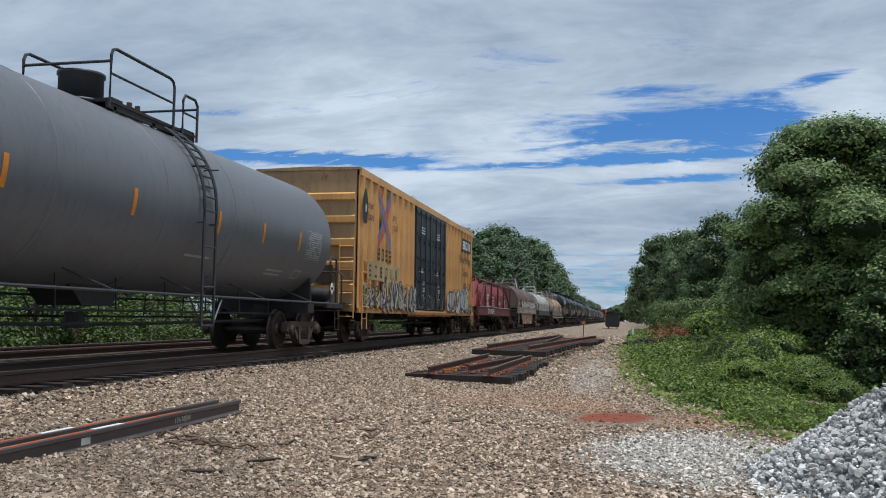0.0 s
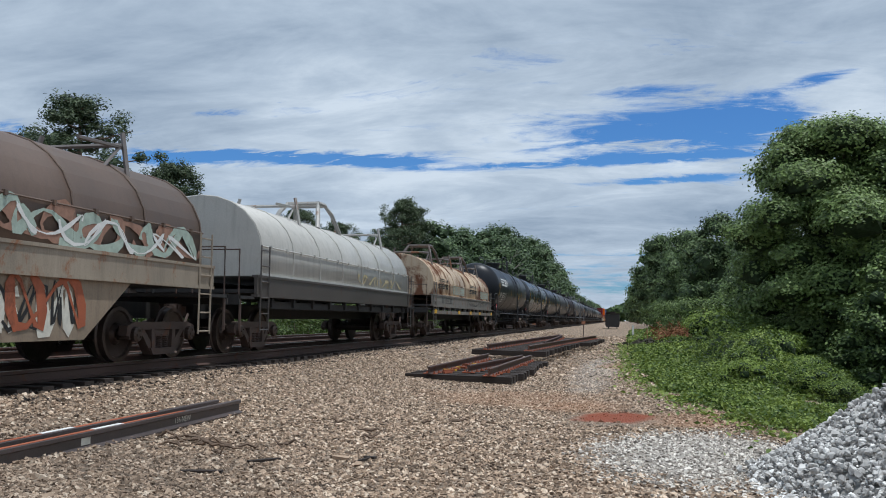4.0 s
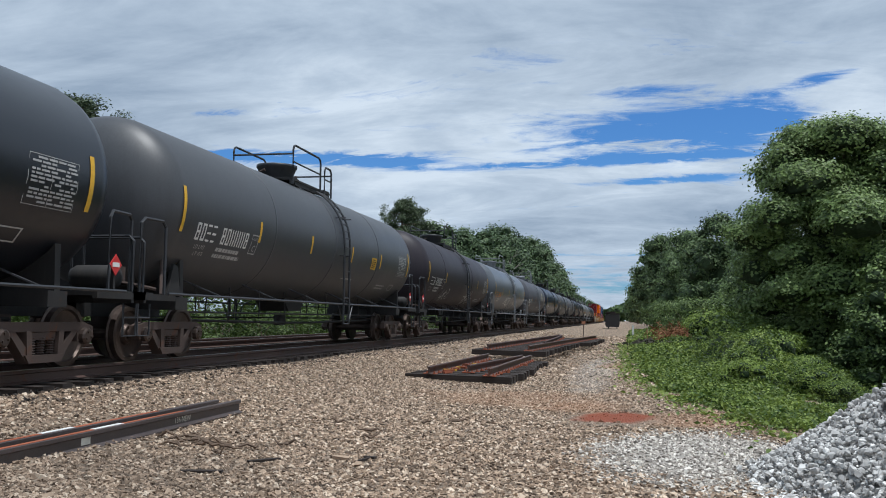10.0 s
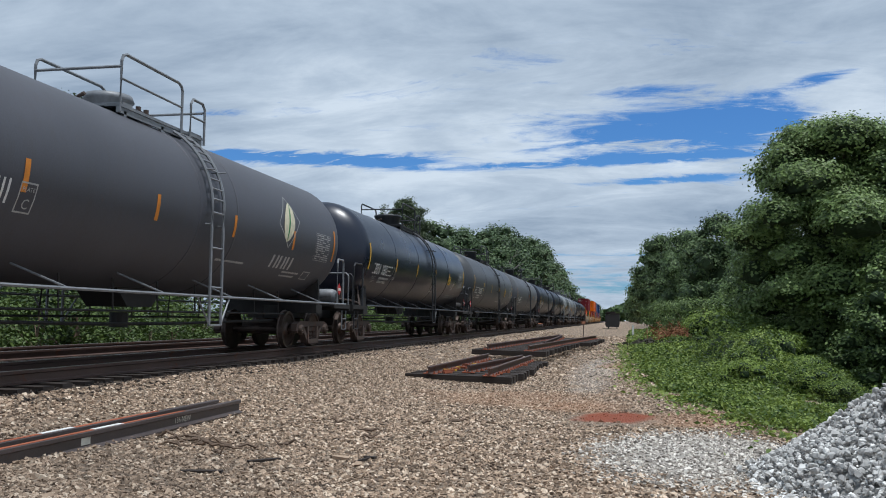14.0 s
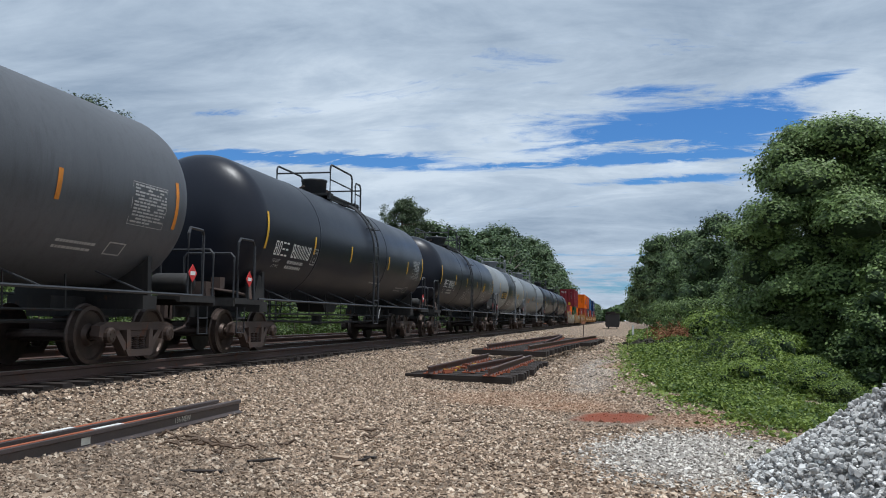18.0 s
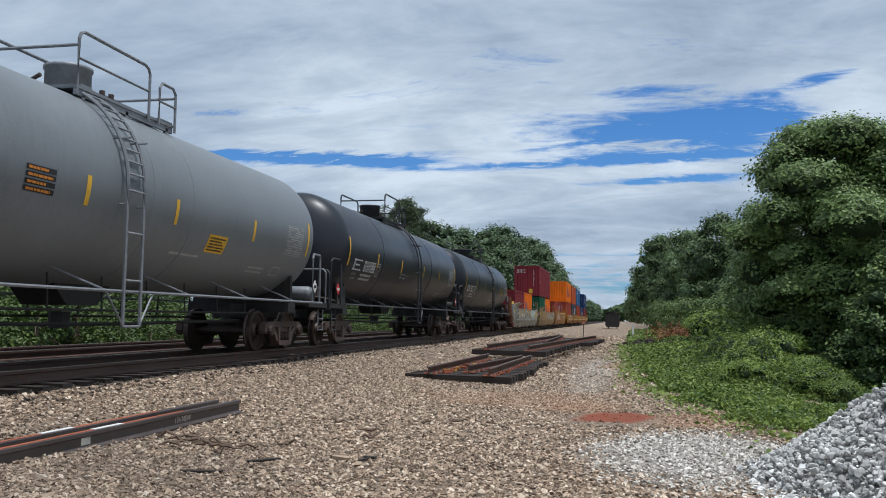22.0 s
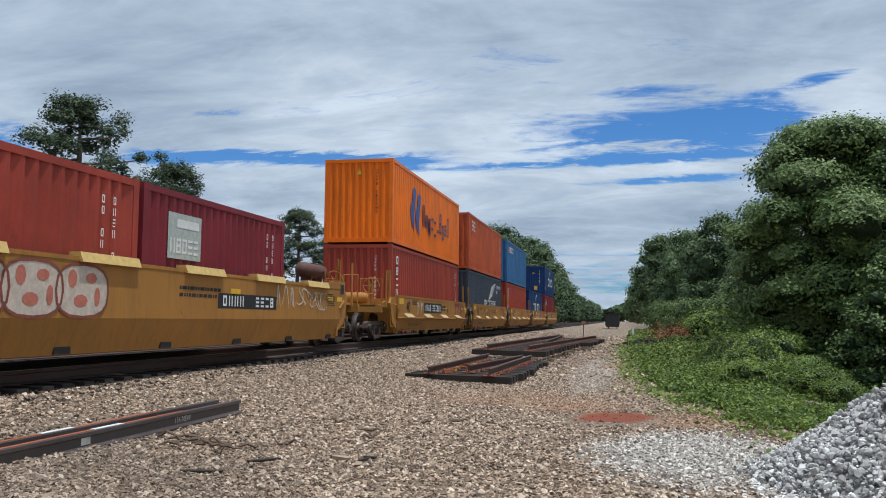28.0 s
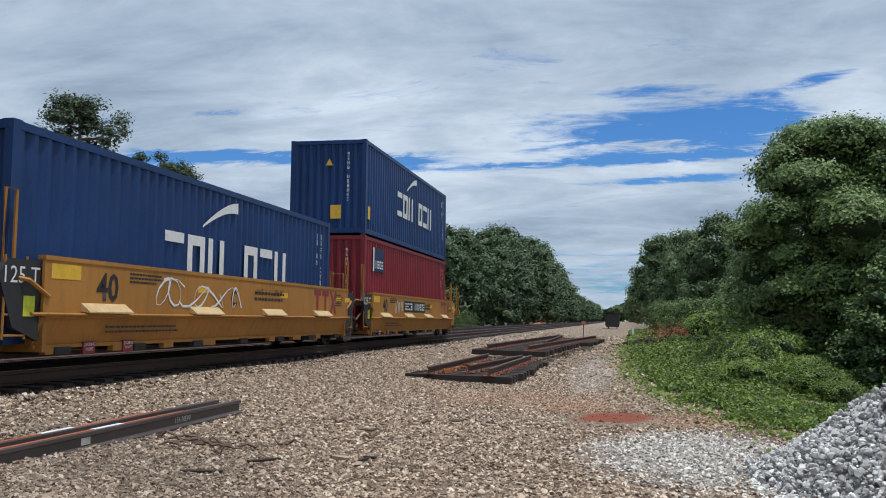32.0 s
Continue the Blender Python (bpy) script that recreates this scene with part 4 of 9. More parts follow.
def build_left_wood():
    a, b = pine_meshes(15, 3.6, 3), pine_meshes(15, 3.2, 4)
    # direction (x over y) of each pine, its distance along the line and its height
    for slope, y, h, me, k in ((-.690, 50, 16.2, a, 1.08), (-.725, 55, 13.2, b, .8), (-.555, 64, 14.3, b, 1.0), (-.585, 60, 12.2, a, .8), (-.384, 86, 13.2, b, .9), (-.332, 100, 13.4, a, .9), (-.255, 104, 16.8, a, 1.0), (-.240, 107, 16.2, b, 1.0), (-.262, 120, 15.0, b, 1.0)):
        x = slope * y
        z = float(ground_z(x, y))
        t = plant("pine_tree", "tall pine with a bare trunk and tufted dark crown", "pine tree", me, (x, y, z), random.uniform(0, 6), k * 1.05, "pines beyond the tracks", (h - z) / 15.0)
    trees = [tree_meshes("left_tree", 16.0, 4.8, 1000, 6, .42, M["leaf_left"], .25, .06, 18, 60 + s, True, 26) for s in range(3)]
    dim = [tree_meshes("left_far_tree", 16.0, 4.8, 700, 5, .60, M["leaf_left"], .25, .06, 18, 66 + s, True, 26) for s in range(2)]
    y, i = 108.0, 0
    while y < 950:
        x = -24.5 + random.uniform(-1.5, 1.5) + y * .004 - (2.5 if y > 280 else 0)
        h = float(np.interp(y, [100, 125, 150, 178, 225, 265, 285, 322, 345, 375, 398, 450, 950], [.84, 1.0, 1.08, 1.36, 1.5, 1.58, 1.25, 1.2, 1.5, 1.48, 1.08, 1.05, 1.1])) * random.uniform(.93, 1.07)
        plant("broadleaf_tree", "leafy green tree wrapped in vines beyond the tracks", "tree", trees[i % 3] if y < 260 else dim[i % 2], (x, y, -1), random.uniform(0, 6), h, "trees beyond the tracks")
        plant("broadleaf_tree", "leafy green tree wrapped in vines beyond the tracks", "tree", dim[i % 2], (x - 8, y + 5, -1.2), random.uniform(0, 6), h * .95, "trees beyond the tracks")
        i += 1
        y += 8 + y * .034
    g = thing("dead_tree", "bare pale dead tree standing among green trees", "tree", (-19.6, 157, -.8))
    bm = bmesh.new()
    tube(bm, [(0, 0, -.3), (.2, 0, 6), (-.1, .1, 11.5), (.3, 0, 15.5)], [.26, .2, .13, .03], 7)
    part("trunk", bm, M["snag"], g, "pale barkless trunk")
    for z0, dx, dy, dz in ((7.5, -1.9, .4, 3.2), (8.6, 2.0, -.3, 3.4), (10.0, -1.6, -.5, 3.6), (10.8, 2.3, .3, 2.6), (12.2, -1.2, .3, 2.9), (12.8, 1.5, -.2, 2.4)):
        bm = bmesh.new()
        tube(bm, [(0, 0, z0), (dx * .5, dy * .5, z0 + dz * .4), (dx, dy, z0 + dz)], [.10, .07, .02], 5)
        tube(bm, [(dx * .5, dy * .5, z0 + dz * .4), (dx * .9, dy, z0 + dz * .55), (dx * 1.3, dy, z0 + dz * .9)], [.06, .04, .015], 5)
        part("limb", bm, M["snag"], g)
    # bushes and hedge on the far bank, seen under the wagons
    bush = [tree_meshes("bush", 2.6, 2.0, 250, 11, .13, M["bush"], .05, .02, 12, 80 + s) for s in range(2)]
    y, i = 13.0, 0
    while y < 110:
        x = -17.6 - random.uniform(0, 1.6)
        plant("bush", "bright leafy bush on the bank beyond the tracks", "bush", bush[i % 2], (x, y, float(ground_z(x, y)) - .1), random.uniform(0, 6), random.uniform(.8, 1.25), "bushes beyond the tracks")
        if i % 2:
            x -= 4
            plant("bush", "tall leafy bush on the bank beyond the tracks", "bush", bush[(i + 1) % 2], (x, y + 1, float(ground_z(x, y)) - .1), random.uniform(0, 6), random.uniform(1.5, 2.2), "bushes beyond the tracks")
        i += 1
        y += random.uniform(1.7, 2.6) + y * .015
    # small trees behind the bushes
    small = [tree_meshes("small_tree", 16.0, 4.8, 560, 7, .42, M["leaf_left"], .25, .06, 18, 72 + s, True, 40) for s in range(2)]
    for x, y, k in ((-38, 46, .36), (-41, 52, .42), (-34, 52, .34), (-45, 60, .5), (-30, 70, .42), (-27, 86, .45), (-26, 97, .55), (-33, 60, .36), (-48, 54, .4), (-30.5, 42, .46), (-35, 44, .52), (-38.5, 47, .50), (-27.5, 43, .40), (-42, 48, .5), (-31, 50, .42), (-38.5, 48.5, .74), (-36.2, 49, .70), (-34.6, 50, .66), (-41.5, 52, .80), (-33.4, 51.5, .60), (-44, 54, .85)):
        plant("broadleaf_tree", "small leafy tree on the bank beyond the tracks", "tree", small[i % 2], (x, y, -1.2), random.uniform(0, 6), k, "trees beyond the tracks")
        i += 1
    # far end of the cutting: hazy wooded rise that closes the view
    bk = tagged(thing("distant_wood", "distant wooded rise at the end of the line", "woodland"), kind="stuff")
    n = 9000
    x = RNG.uniform(-420, 420, n)
    top = 17 + 5 * np.sin(x * .021) + 3 * np.sin(x * .07 + 1)
    p = np.stack([x, 1000 + RNG.uniform(-25, 25, n), RNG.random(n) ** .6 * top - 2], 1)
    o = new("crowns", leaves_mesh("crowns", p, RNG.uniform(5, 9, n), M["leaf_far"], .1, .9))
    o.parent = bk


build_left_wood()
# ---------------------------------------------------------------- the train: shared pieces
def d_of(t):
    """Metres that the train has run since the start."""
    return 15.4 * t + .05 * t * t if t < 6 else 94.2 + 16.05 * (t - 6)


RUN = []       # (thing, place along the train)
WHEELS = []    # (wheelset, pose in its truck, place along the train)
WHEEL_R = .457

M["truck"] = painted("truck castings", (0.075, 0.050, 0.041), 0.45, 0.4, 0.75, (0.13, 0.06, 0.035))
M["wheel"] = plain("worn wheel steel", (0.085, 0.062, 0.052), 0.5, 0.6, 0.35, 5)
M["under"] = painted("underframe black", (0.022, 0.021, 0.021), 0.2, 0.4, 0.75)
M["black_pipe"] = plain("black pipe rail", (0.035, 0.037, 0.042), 0.5, 0.1, .2)
M["grey_pipe"] = plain("grey pipe rail", (0.19, 0.20, 0.215), 0.5, 0.1, .2)
M["white_letter"] = plain("white lettering", (0.72, 0.72, 0.70), 0.6, 0, .1)
M["grey_letter"] = plain("faded lettering", (0.42, 0.42, 0.41), 0.7, 0, .15)
M["black_letter"] = plain("black lettering", (0.015, 0.015, 0.016), 0.6, 0, .2)
M["red_paint"] = plain("red placard", (0.55, 0.03, 0.03), .5, 0, .1)
M["orange_mark"] = plain("orange reflector", (0.62, 0.22, 0.02), 0.5, 0, .2)


def mesh_of(bm, name, mat, smooth=False):
    me = bpy.data.meshes.new(name)
    bm.to_mesh(me)
    bm.free()
    if mat is not None:
        me.materials.append(mat)
    if smooth:
        me.polygons.foreach_set("use_smooth", [True] * len(me.polygons))
    return me


def make_truck_meshes():
    bm = bmesh.new()
    box(bm, 0, 0, .50, 1.9, .38, .26)
    box(bm, 0, 0, .68, .7, .5, .16)
    box(bm, 0, .62, .42, 1.5, .1, .16), box(bm, 0, -.62, .42, 1.5, .1, .16)
    bolster = mesh_of(bm, "truck", M["truck"])
    bm = bmesh.new()
    x0, x1 = .93, 1.08
    prism(bm, [(-1.13, .44), (-1.10, .60), (-.88, .66), (.88, .66), (1.10, .60), (1.13, .44), (1.02, .42), (.98, .55), (.80, .555), (.70, .53), (-.70, .53), (-.80, .555), (-.98, .55), (-1.02, .42)][::-1], "x", x0, x1)
    for s in (-1, 1):
        prism(bm, [(s * .74, .54), (s * .60, .54), (s * .30, .25), (s * .36, .13)], "x", x0, x1)
        prism(bm, [(s * .40, .54), (s * .29, .54), (s * .27, .2), (s * .37, .2)], "x", x0 + .01, x1 + .02)
        box(bm, x0 + .06, s * .889, .48, .17, .30, .2)
    prism(bm, [(-.42, .22), (.42, .22), (.34, .11), (-.34, .11)], "x", x0 - .02, x1 + .03)
    frame_me = mesh_of(bm, "side_frame", M["truck"])
    bm = bmesh.new()
    for y in (-.2, 0, .2):
        lathe(bm, [(.22 + i * .0175, .075 if i % 2 else .052) for i in range(15)], 10, "z", (1.0, y, 0))
    springs = mesh_of(bm, "spring", M["truck"])
    bm = bmesh.new()
    for s in (-1, 1):
        prof = [(.655, .485), (.68, .49), (.70, WHEEL_R + .002), (.79, WHEEL_R - .006), (.795, .39), (.76, .37), (.73, .18), (.80, .14), (.80, .10), (.66, .10), (.66, .14), (.67, .2), (.70, .36), (.66, .40)]
        lathe(bm, [(s * a, r) for a, r in prof], 28, "x")
        lathe(bm, [(s * .8, .085), (s * 1.06, .085), (s * 1.06, .125), (s * 1.14, .125), (s * 1.165, .095)], 12, "x")
        for k in range(3):
            a = k * 2.094
            box(bm, s * 1.17, math.cos(a) * .06, math.sin(a) * .06, .02, .03, .03)
    lathe(bm, [(-.66, .085), (.66, .085)], 10, "x")
    ws = mesh_of(bm, "wheelset", M["wheel"])
    bm = bmesh.new()
    box(bm, 1.0, 0, .47, .12, .52, .10)
    shoe = mesh_of(bm, "bolster_end", M["truck"])
    return bolster, frame_me, springs, ws, shoe


TRUCK = make_truck_meshes()


def add_truck(car, u0, y):
    """A two-axle truck under a car, at y along it."""
    bolster, frame_me, springs, ws, shoe = TRUCK
    tr = share("truck", bolster, car, (0, y, 0))
    for s in (0, 1):
        share("side_frame", frame_me, tr, rz=s * math.pi)
        share("spring", springs, tr, rz=s * math.pi)
        share("bolster_end", shoe, tr, rz=s * math.pi)
    for s in (-1, 1):
        w = share("wheelset", ws, tr, (0, s * .889, WHEEL_R))
        WHEELS.append((w, s * .889, u0 + y))


def run_thing(name, label, category, u, group):
    t = thing(name, label, category, (CX, u, RT), group=group)
    RUN.append((t, u))
    return t


def add_coupler(car, yend, way):
    """Draft sill end and knuckle coupler; way is -1 at the front, 1 at the rear."""
    bm = bmesh.new()
    box(bm, 0, yend - way * .55, .86, .20, .7, .2)
    box(bm, 0, yend - way * .12, .86, .34, .22, .3)
    box(bm, .12, yend + way * .02, .86, .1, .2, .27)
    tube(bm, [(.35, yend - way * .5, .8), (.42, yend - way * .2, .55), (.25, yend + way * .02, .45)], .028, 6)
    part("coupler", bm, M["truck"], car, "rust-brown knuckle coupler and air hose")


def patch(bm, surf, y0, y1, a0, a1, ny=1, na=3):
    """A thin sheet on a surface given by surf(y, a)."""
    g = [[bm.verts.new(surf(y0 + (y1 - y0) * i / ny, a0 + (a1 - a0) * j / na)) for j in range(na + 1)] for i in range(ny + 1)]
    for i in range(ny):
        for j in range(na):
            bm.faces.new((g[i][j], g[i + 1][j], g[i + 1][j + 1], g[i][j + 1]))


GLYPHS = ("lrtb", "lr", "tmb", "lrtmb", "lr", "lrtb", "tb", "lr", "lrtmb", "tmb")


def bars(bm, surf, y, a, n, w, h, gap, skip=(), na=2, rad=1.0):
    """A row of n plain stroke shapes, each w wide and h high, from (y, a); rad turns widths into angles."""
    for i in range(n):
        if i in skip:
            continue
        y0, s = y + i * (w + gap), w * .28
        t = min(s / rad, h * .22)
        g = GLYPHS[(i * 7 + n * 3 + int(abs(y) * 13.7 + abs(a) * 31.3)) % 10]
        l, r = "l" in g, "r" in g
        if l:
            patch(bm, surf, y0, y0 + s, a, a + h, 1, na)
        if r:
            patch(bm, surf, y0 + w - s, y0 + w, a, a + h, 1, na)
        e0, e1 = (y0 + s if l else y0), (y0 + w - s if r else y0 + w)
        for key, z in (("t", a + h - t), ("m", a + h / 2 - t / 2), ("b", a)):
            if key in g:
                patch(bm, surf, e0, e1, z, z + t, 1, 1)


def text_lines(bm, surf, y, a, width, rows, h, pitch, rnd=None):
    """Lines of small writing as plain bars of uneven length."""
    r = rnd or random
    for k in range(rows):
        x = y
        end = y + width * r.uniform(.7, 1.0)
        while x < end:
            w = r.uniform(.05, .16) * (h / .06) ** .5
            patch(bm, surf, x, min(x + w, end), a - k * pitch, a - k * pitch + h, 1, 1)
            x += w + h * .5


def strokes(bm, surf, y0, y1, a0, a1, n, w, seed, loops=2.2):
    """Sprayed tags: loose looping ribbons."""
    r = random.Random(seed)
    for k in range(n):
        c = y0 + (y1 - y0) * (k + .5) / n
        ph, f1, f2 = r.uniform(0, 6), r.uniform(.8, loops), r.uniform(1.5, loops + 1.5)
        hw, hh = (y1 - y0) / n * r.uniform(.45, .75), (a1 - a0) * r.uniform(.32, .5)
        mid = (a0 + a1) / 2 + (a1 - a0) * r.uniform(-.1, .1)
        pts = []
        for i in range(22):
            t = i / 21
            pts.append((c + hw * (t * 1.2 - .6) + hw * .5 * math.sin(f1 * 6.28 * t + ph), mid + hh * math.sin(f2 * 6.28 * t * .8 + ph * 2)))
        L, R = [], []
        for i, p in enumerate(pts):
            q0, q1 = pts[max(0, i - 1)], pts[min(21, i + 1)]
            dx, dy = q1[0] - q0[0], q1[1] - q0[1]
            m = math.hypot(dx, dy) or 1
            ww = w * (.6 + .4 * math.sin(i * .9))
            on = lifted(surf, .0002 * k + .00008 * i)
            L.append(bm.verts.new(on(p[0] - dy / m * ww, p[1] + dx / m * ww)))
            R.append(bm.verts.new(on(p[0] + dy / m * ww, p[1] - dx / m * ww)))
        for i in range(21):
            bm.faces.new((L[i], R[i], R[i + 1], L[i + 1]))


def lifted(surf, dx):
    """The same surface a hair farther out, so that overlapping paint lies in layers."""
    def go(y, a):
        p = surf(y, a)
        return (p[0] + dx, p[1], p[2])
    return go


def ribbon(bm, surf, pts, w, closed=False, k=0):
    """A sprayed line of even width along points (y, z)."""
    n = len(pts)
    L, R = [], []
    for i, p in enumerate(pts):
        q0, q1 = (pts[i - 1], pts[(i + 1) % n]) if closed else (pts[max(0, i - 1)], pts[min(n - 1, i + 1)])
        dy, dz = q1[0] - q0[0], q1[1] - q0[1]
        m = math.hypot(dy, dz) or 1
        on = lifted(surf, .0002 * k + .00005 * i)
        L.append(bm.verts.new(on(p[0] - dz / m * w, p[1] + dy / m * w))), R.append(bm.verts.new(on(p[0] + dz / m * w, p[1] - dy / m * w)))
    for i in range(n if closed else n - 1):
        bm.faces.new((L[i], R[i], R[(i + 1) % n], L[(i + 1) % n]))


TAG_STROKES = (((0, 0), (.1, 1), (.45, .2), (.6, 1)), ((.1, 1), (0, 0), (.55, .05), (.6, .5)), ((.6, .9), (.15, 1), (.0, .5), (.15, 0), (.6, .1)), ((0, .9), (.35, .4), (.65, 1), (.35, .4), (.15, -.4)),
               ((.05, 0), (.1, 1), (.55, .95), (.5, .55), (.1, .5), (.6, 0)), ((0, 1), (.6, .95), (.05, .05), (.65, 0)), ((.6, .85), (.1, .9), (.1, .55), (.55, .45), (.5, .05), (-.05, .1)))


def bowed(pts, n=4):
    """Points eased between the corners of a stroke."""
    out = []
    for i in range(len(pts) - 1):
        p = [pts[max(0, i - 1)], pts[i], pts[i + 1], pts[min(len(pts) - 1, i + 2)]]
        for k in range(n):
            t = k / n
            out.append(tuple(.5 * (2 * p[1][c] + (p[2][c] - p[0][c]) * t + (2 * p[0][c] - 5 * p[1][c] + 4 * p[2][c] - p[3][c]) * t * t + (3 * p[1][c] - p[0][c] - 3 * p[2][c] + p[3][c]) * t ** 3) for c in (0, 1)))
    return out + [pts[-1]]


def tag_row(bm, surf, y0, y1, a0, a1, n, w, seed, slant=.35):
    """A hand-sprayed tag: a row of quick letter-like strokes with a slant and a tail."""
    r = random.Random(seed)
    step = (y1 - y0) / n
    for k in range(n):
        g = TAG_STROKES[r.randrange(len(TAG_STROKES))]
        lo, tall, wide = a0 + (a1 - a0) * r.uniform(-.12, .12), (a1 - a0) * r.uniform(.75, 1.15), step * r.uniform(1.1, 1.6)
        pts = [(y0 + k * step + wide * (u + r.uniform(-.16, .16)) + slant * v * tall, lo + tall * (v + r.uniform(-.16, .16))) for u, v in g]
        ribbon(bm, surf, bowed(pts), w * r.uniform(.8, 1.2), k=k)
    ribbon(bm, surf, bowed([(y1, a0), (y1 + step * .5, a0 - .02), (y1 + step, a0 + .03)]), w * .8, k=n)


def filled(bm, surf, pts):
    """A filled shape round its middle."""
    hub = bm.verts.new(surf(sum(p[0] for p in pts) / len(pts), sum(p[1] for p in pts) / len(pts)))
    ring = [bm.verts.new(surf(*p)) for p in pts]
    for i in range(len(ring)):
        bm.faces.new((hub, ring[i], ring[(i + 1) % len(ring)]))


def flat_side(x):
    """A surface for bars and tags on an upright side at x: (y, z)."""
    return lambda y, z: (x, y, z)


def wrapped_word(body, height, mat, parent, on, y, a, name="word", bold=0.0):
    """A readable word laid round a tank: on(y, angle) gives its surface."""
    me = lettering(body, height, mat, name, 1.05, bold)
    bm = bmesh.new()
    bm.from_mesh(me)
    for k in range(1, 4):
        bmesh.ops.bisect_plane(bm, geom=bm.verts[:] + bm.edges[:] + bm.faces[:], plane_co=(0, 0, height * k / 4), plane_no=(0, 0, 1))
    for v in bm.verts:
        v.co = on(y + v.co.x, a + v.co.z / TANK_R, .009)
    bpy.data.meshes.remove(me)
    return tagged(part(name, bm, mat, parent), kind="stuff")


# ---------------------------------------------------------------- tank cars
TANK_R, TANK_Z = 1.53, 2.72


def shell_profile(h, r):
    """Half-lengths and radii of a tank with rounded heads."""
    out = []
    for i in range(9):
        a = i / 8 * math.pi / 2
        out.append((-h - .78 * math.cos(a), max(.03, r * math.sin(a) ** .9)))
    return out + [(-y, q) for y, q in out[::-1]]


def front_gear(car, h):
    """Brake valve and brace at the front end of a tank car."""
    bm = bmesh.new()
    tube(bm, [(1.3, -h - .3, 1.12), (1.05, -h + .1, 2.0)], .03, 5)
    box(bm, .55, -h - 1.1, 1.3, .5, .4, .3), box(bm, .9, -h - 1.0, 1.42, .2, .2, .25)
    tube(bm, [(.55, -h - 1.1, 1.35), (1.3, -h - 1.1, 1.25), (1.3, -h - .5, 1.2)], .03, 6)
    part("brake_valve", bm, M["truck"], car, "brake valve on the end platform")
    bm = bmesh.new()
    prism(bm, [(-h - .05, 1.12), (-h + .4, 1.12), (-h + .3, 1.62), (-h + .15, 1.66)], "x", 1.22, 1.27)
    part("brace_plate", bm, M["under"], car)


def tank_car(uf, ur, paint, label, pipe="black_pipe", seams=(), dome="flared", marks="yellow_mark", text="white_letter", words=(.55, .32), ntext=11, panel=True, yellow_card=None, tags=0, tag_mat="grey_letter",
             mark_at=None, tank_low="under", ladder_mat=None, seed=1, end_post=None, gas=True, rings=True, shift=0.0, lad=0.0, dome_at=-.45, card_low=-.33, card_wide=.5):
    """A tank car; uf and ur are where its tank's straight part begins and ends along the train."""
    u0, h = (uf + ur) / 2, (ur - uf) / 2
    r = random.Random(seed)
    car = run_thing("tank_car", label, "tank car", u0, "tank cars of the train")
    R, Z = TANK_R, TANK_Z
    on = lambda y, a, k=.006: (math.cos(a) * (R + k), y, Z + math.sin(a) * (R + k))
    bm = bmesh.new()
    lathe(bm, shell_profile(h, R), 56, "y", (0, 0, Z))
    tank = part("tank", bm, paint, car, "", True)
    ring_me = None
    if rings:
        for s in seams:
            bm = bmesh.new()
            lathe(bm, [(s * h - .035, R + .001), (s * h - .02, R + .010), (s * h + .02, R + .010), (s * h + .035, R + .001)], 56, "y", (0, 0, Z))
            part("weld_band", bm, paint, tank, "", True)
    # platform, handrails, ladder and dome on top
    pm = M[pipe]
    bm = bmesh.new()
    top = Z + R
    for sx in (-.62, .62):
        box(bm, sx, .15, top - .02, .28, 2.9, .05)
    box(bm, 0, 1.35, top + .02, 1.5, .45, .05), box(bm, 0, -1.05, top + .02, 1.5, .3, .05)
    for sx in (-.72, .72):
        box(bm, sx, .15, top - .1, .05, 2.9, .1)
        for yy in (-1.1, .1, 1.4):
            box(bm, sx, yy, top - .22, .05, .08, .26)
    part("walkway", bm, M["under"] if pipe == "black_pipe" else pm, car, "grated walkway on top of the tank")
    bm = bmesh.new()
    for sx in (-.80, .80):
        tube(bm, [(sx, -1.35, top - .16), (sx, -1.35, top + .70), (sx, -1.31, top + .79), (sx, -1.22, top + .83), (sx, .52, top + .83), (sx, .63, top + .79), (sx, .68, top + .70), (sx, .68, top - .12)], .028, 6)
        tube(bm, [(sx, -1.35, top + .40), (sx, .68, top + .40)], .021, 6)
        tube(bm, [(sx, 1.02, top - .1), (sx, 1.02, top + .56), (sx, 1.10, top + .66), (sx, 1.48, top + .66), (sx, 1.58, top + .56), (sx, 1.58, top - .14)], .028, 6)
        tube(bm, [(sx, 1.02, top + .32), (sx, 1.58, top + .32)], .021, 6)
    tube(bm, [(-.8, 1.58, top + .50), (.8, 1.58, top + .50)], .025, 6)
    tube(bm, [(-.8, -1.35, top + .60), (.8, -1.35, top + .60)], .025, 6)
    part("handrail", bm, pm, car, "bent pipe handrail round the walkway")
    bm = bmesh.new()
    prof = {"flared": [(-.05, .36), (.05, .36), (.12, .40), (.36, .50), (.40, .53), (.46, .53), (.47, .10)], "drum": [(-.05, .36), (.46, .36), (.48, .385), (.53, .385), (.55, .10)], "low": [(-.05, .4), (.22, .4), (.26, .44), (.36, .40), (.40, .1)]}[dome]
    lathe(bm, prof, 24, "z", (0, dome_at, top))
    lathe(bm, [(0, .62), (.05, .62)], 20, "z", (0, dome_at, top - .04))
    part("dome", bm, pm if pipe == "grey_pipe" else M["black_pipe"], car, "dark manway dome on the tank", True)
    for yy in (.35, .62):
        bm = bmesh.new()
        box(bm, .1, yy, top + .12, .16, .14, .3), tube(bm, [(.1, yy, top + .26), (.1, yy, top + .36)], .05, 8)
        part("valve", bm, M["truck"], car, "small valve beside the dome")
    bm = bmesh.new()
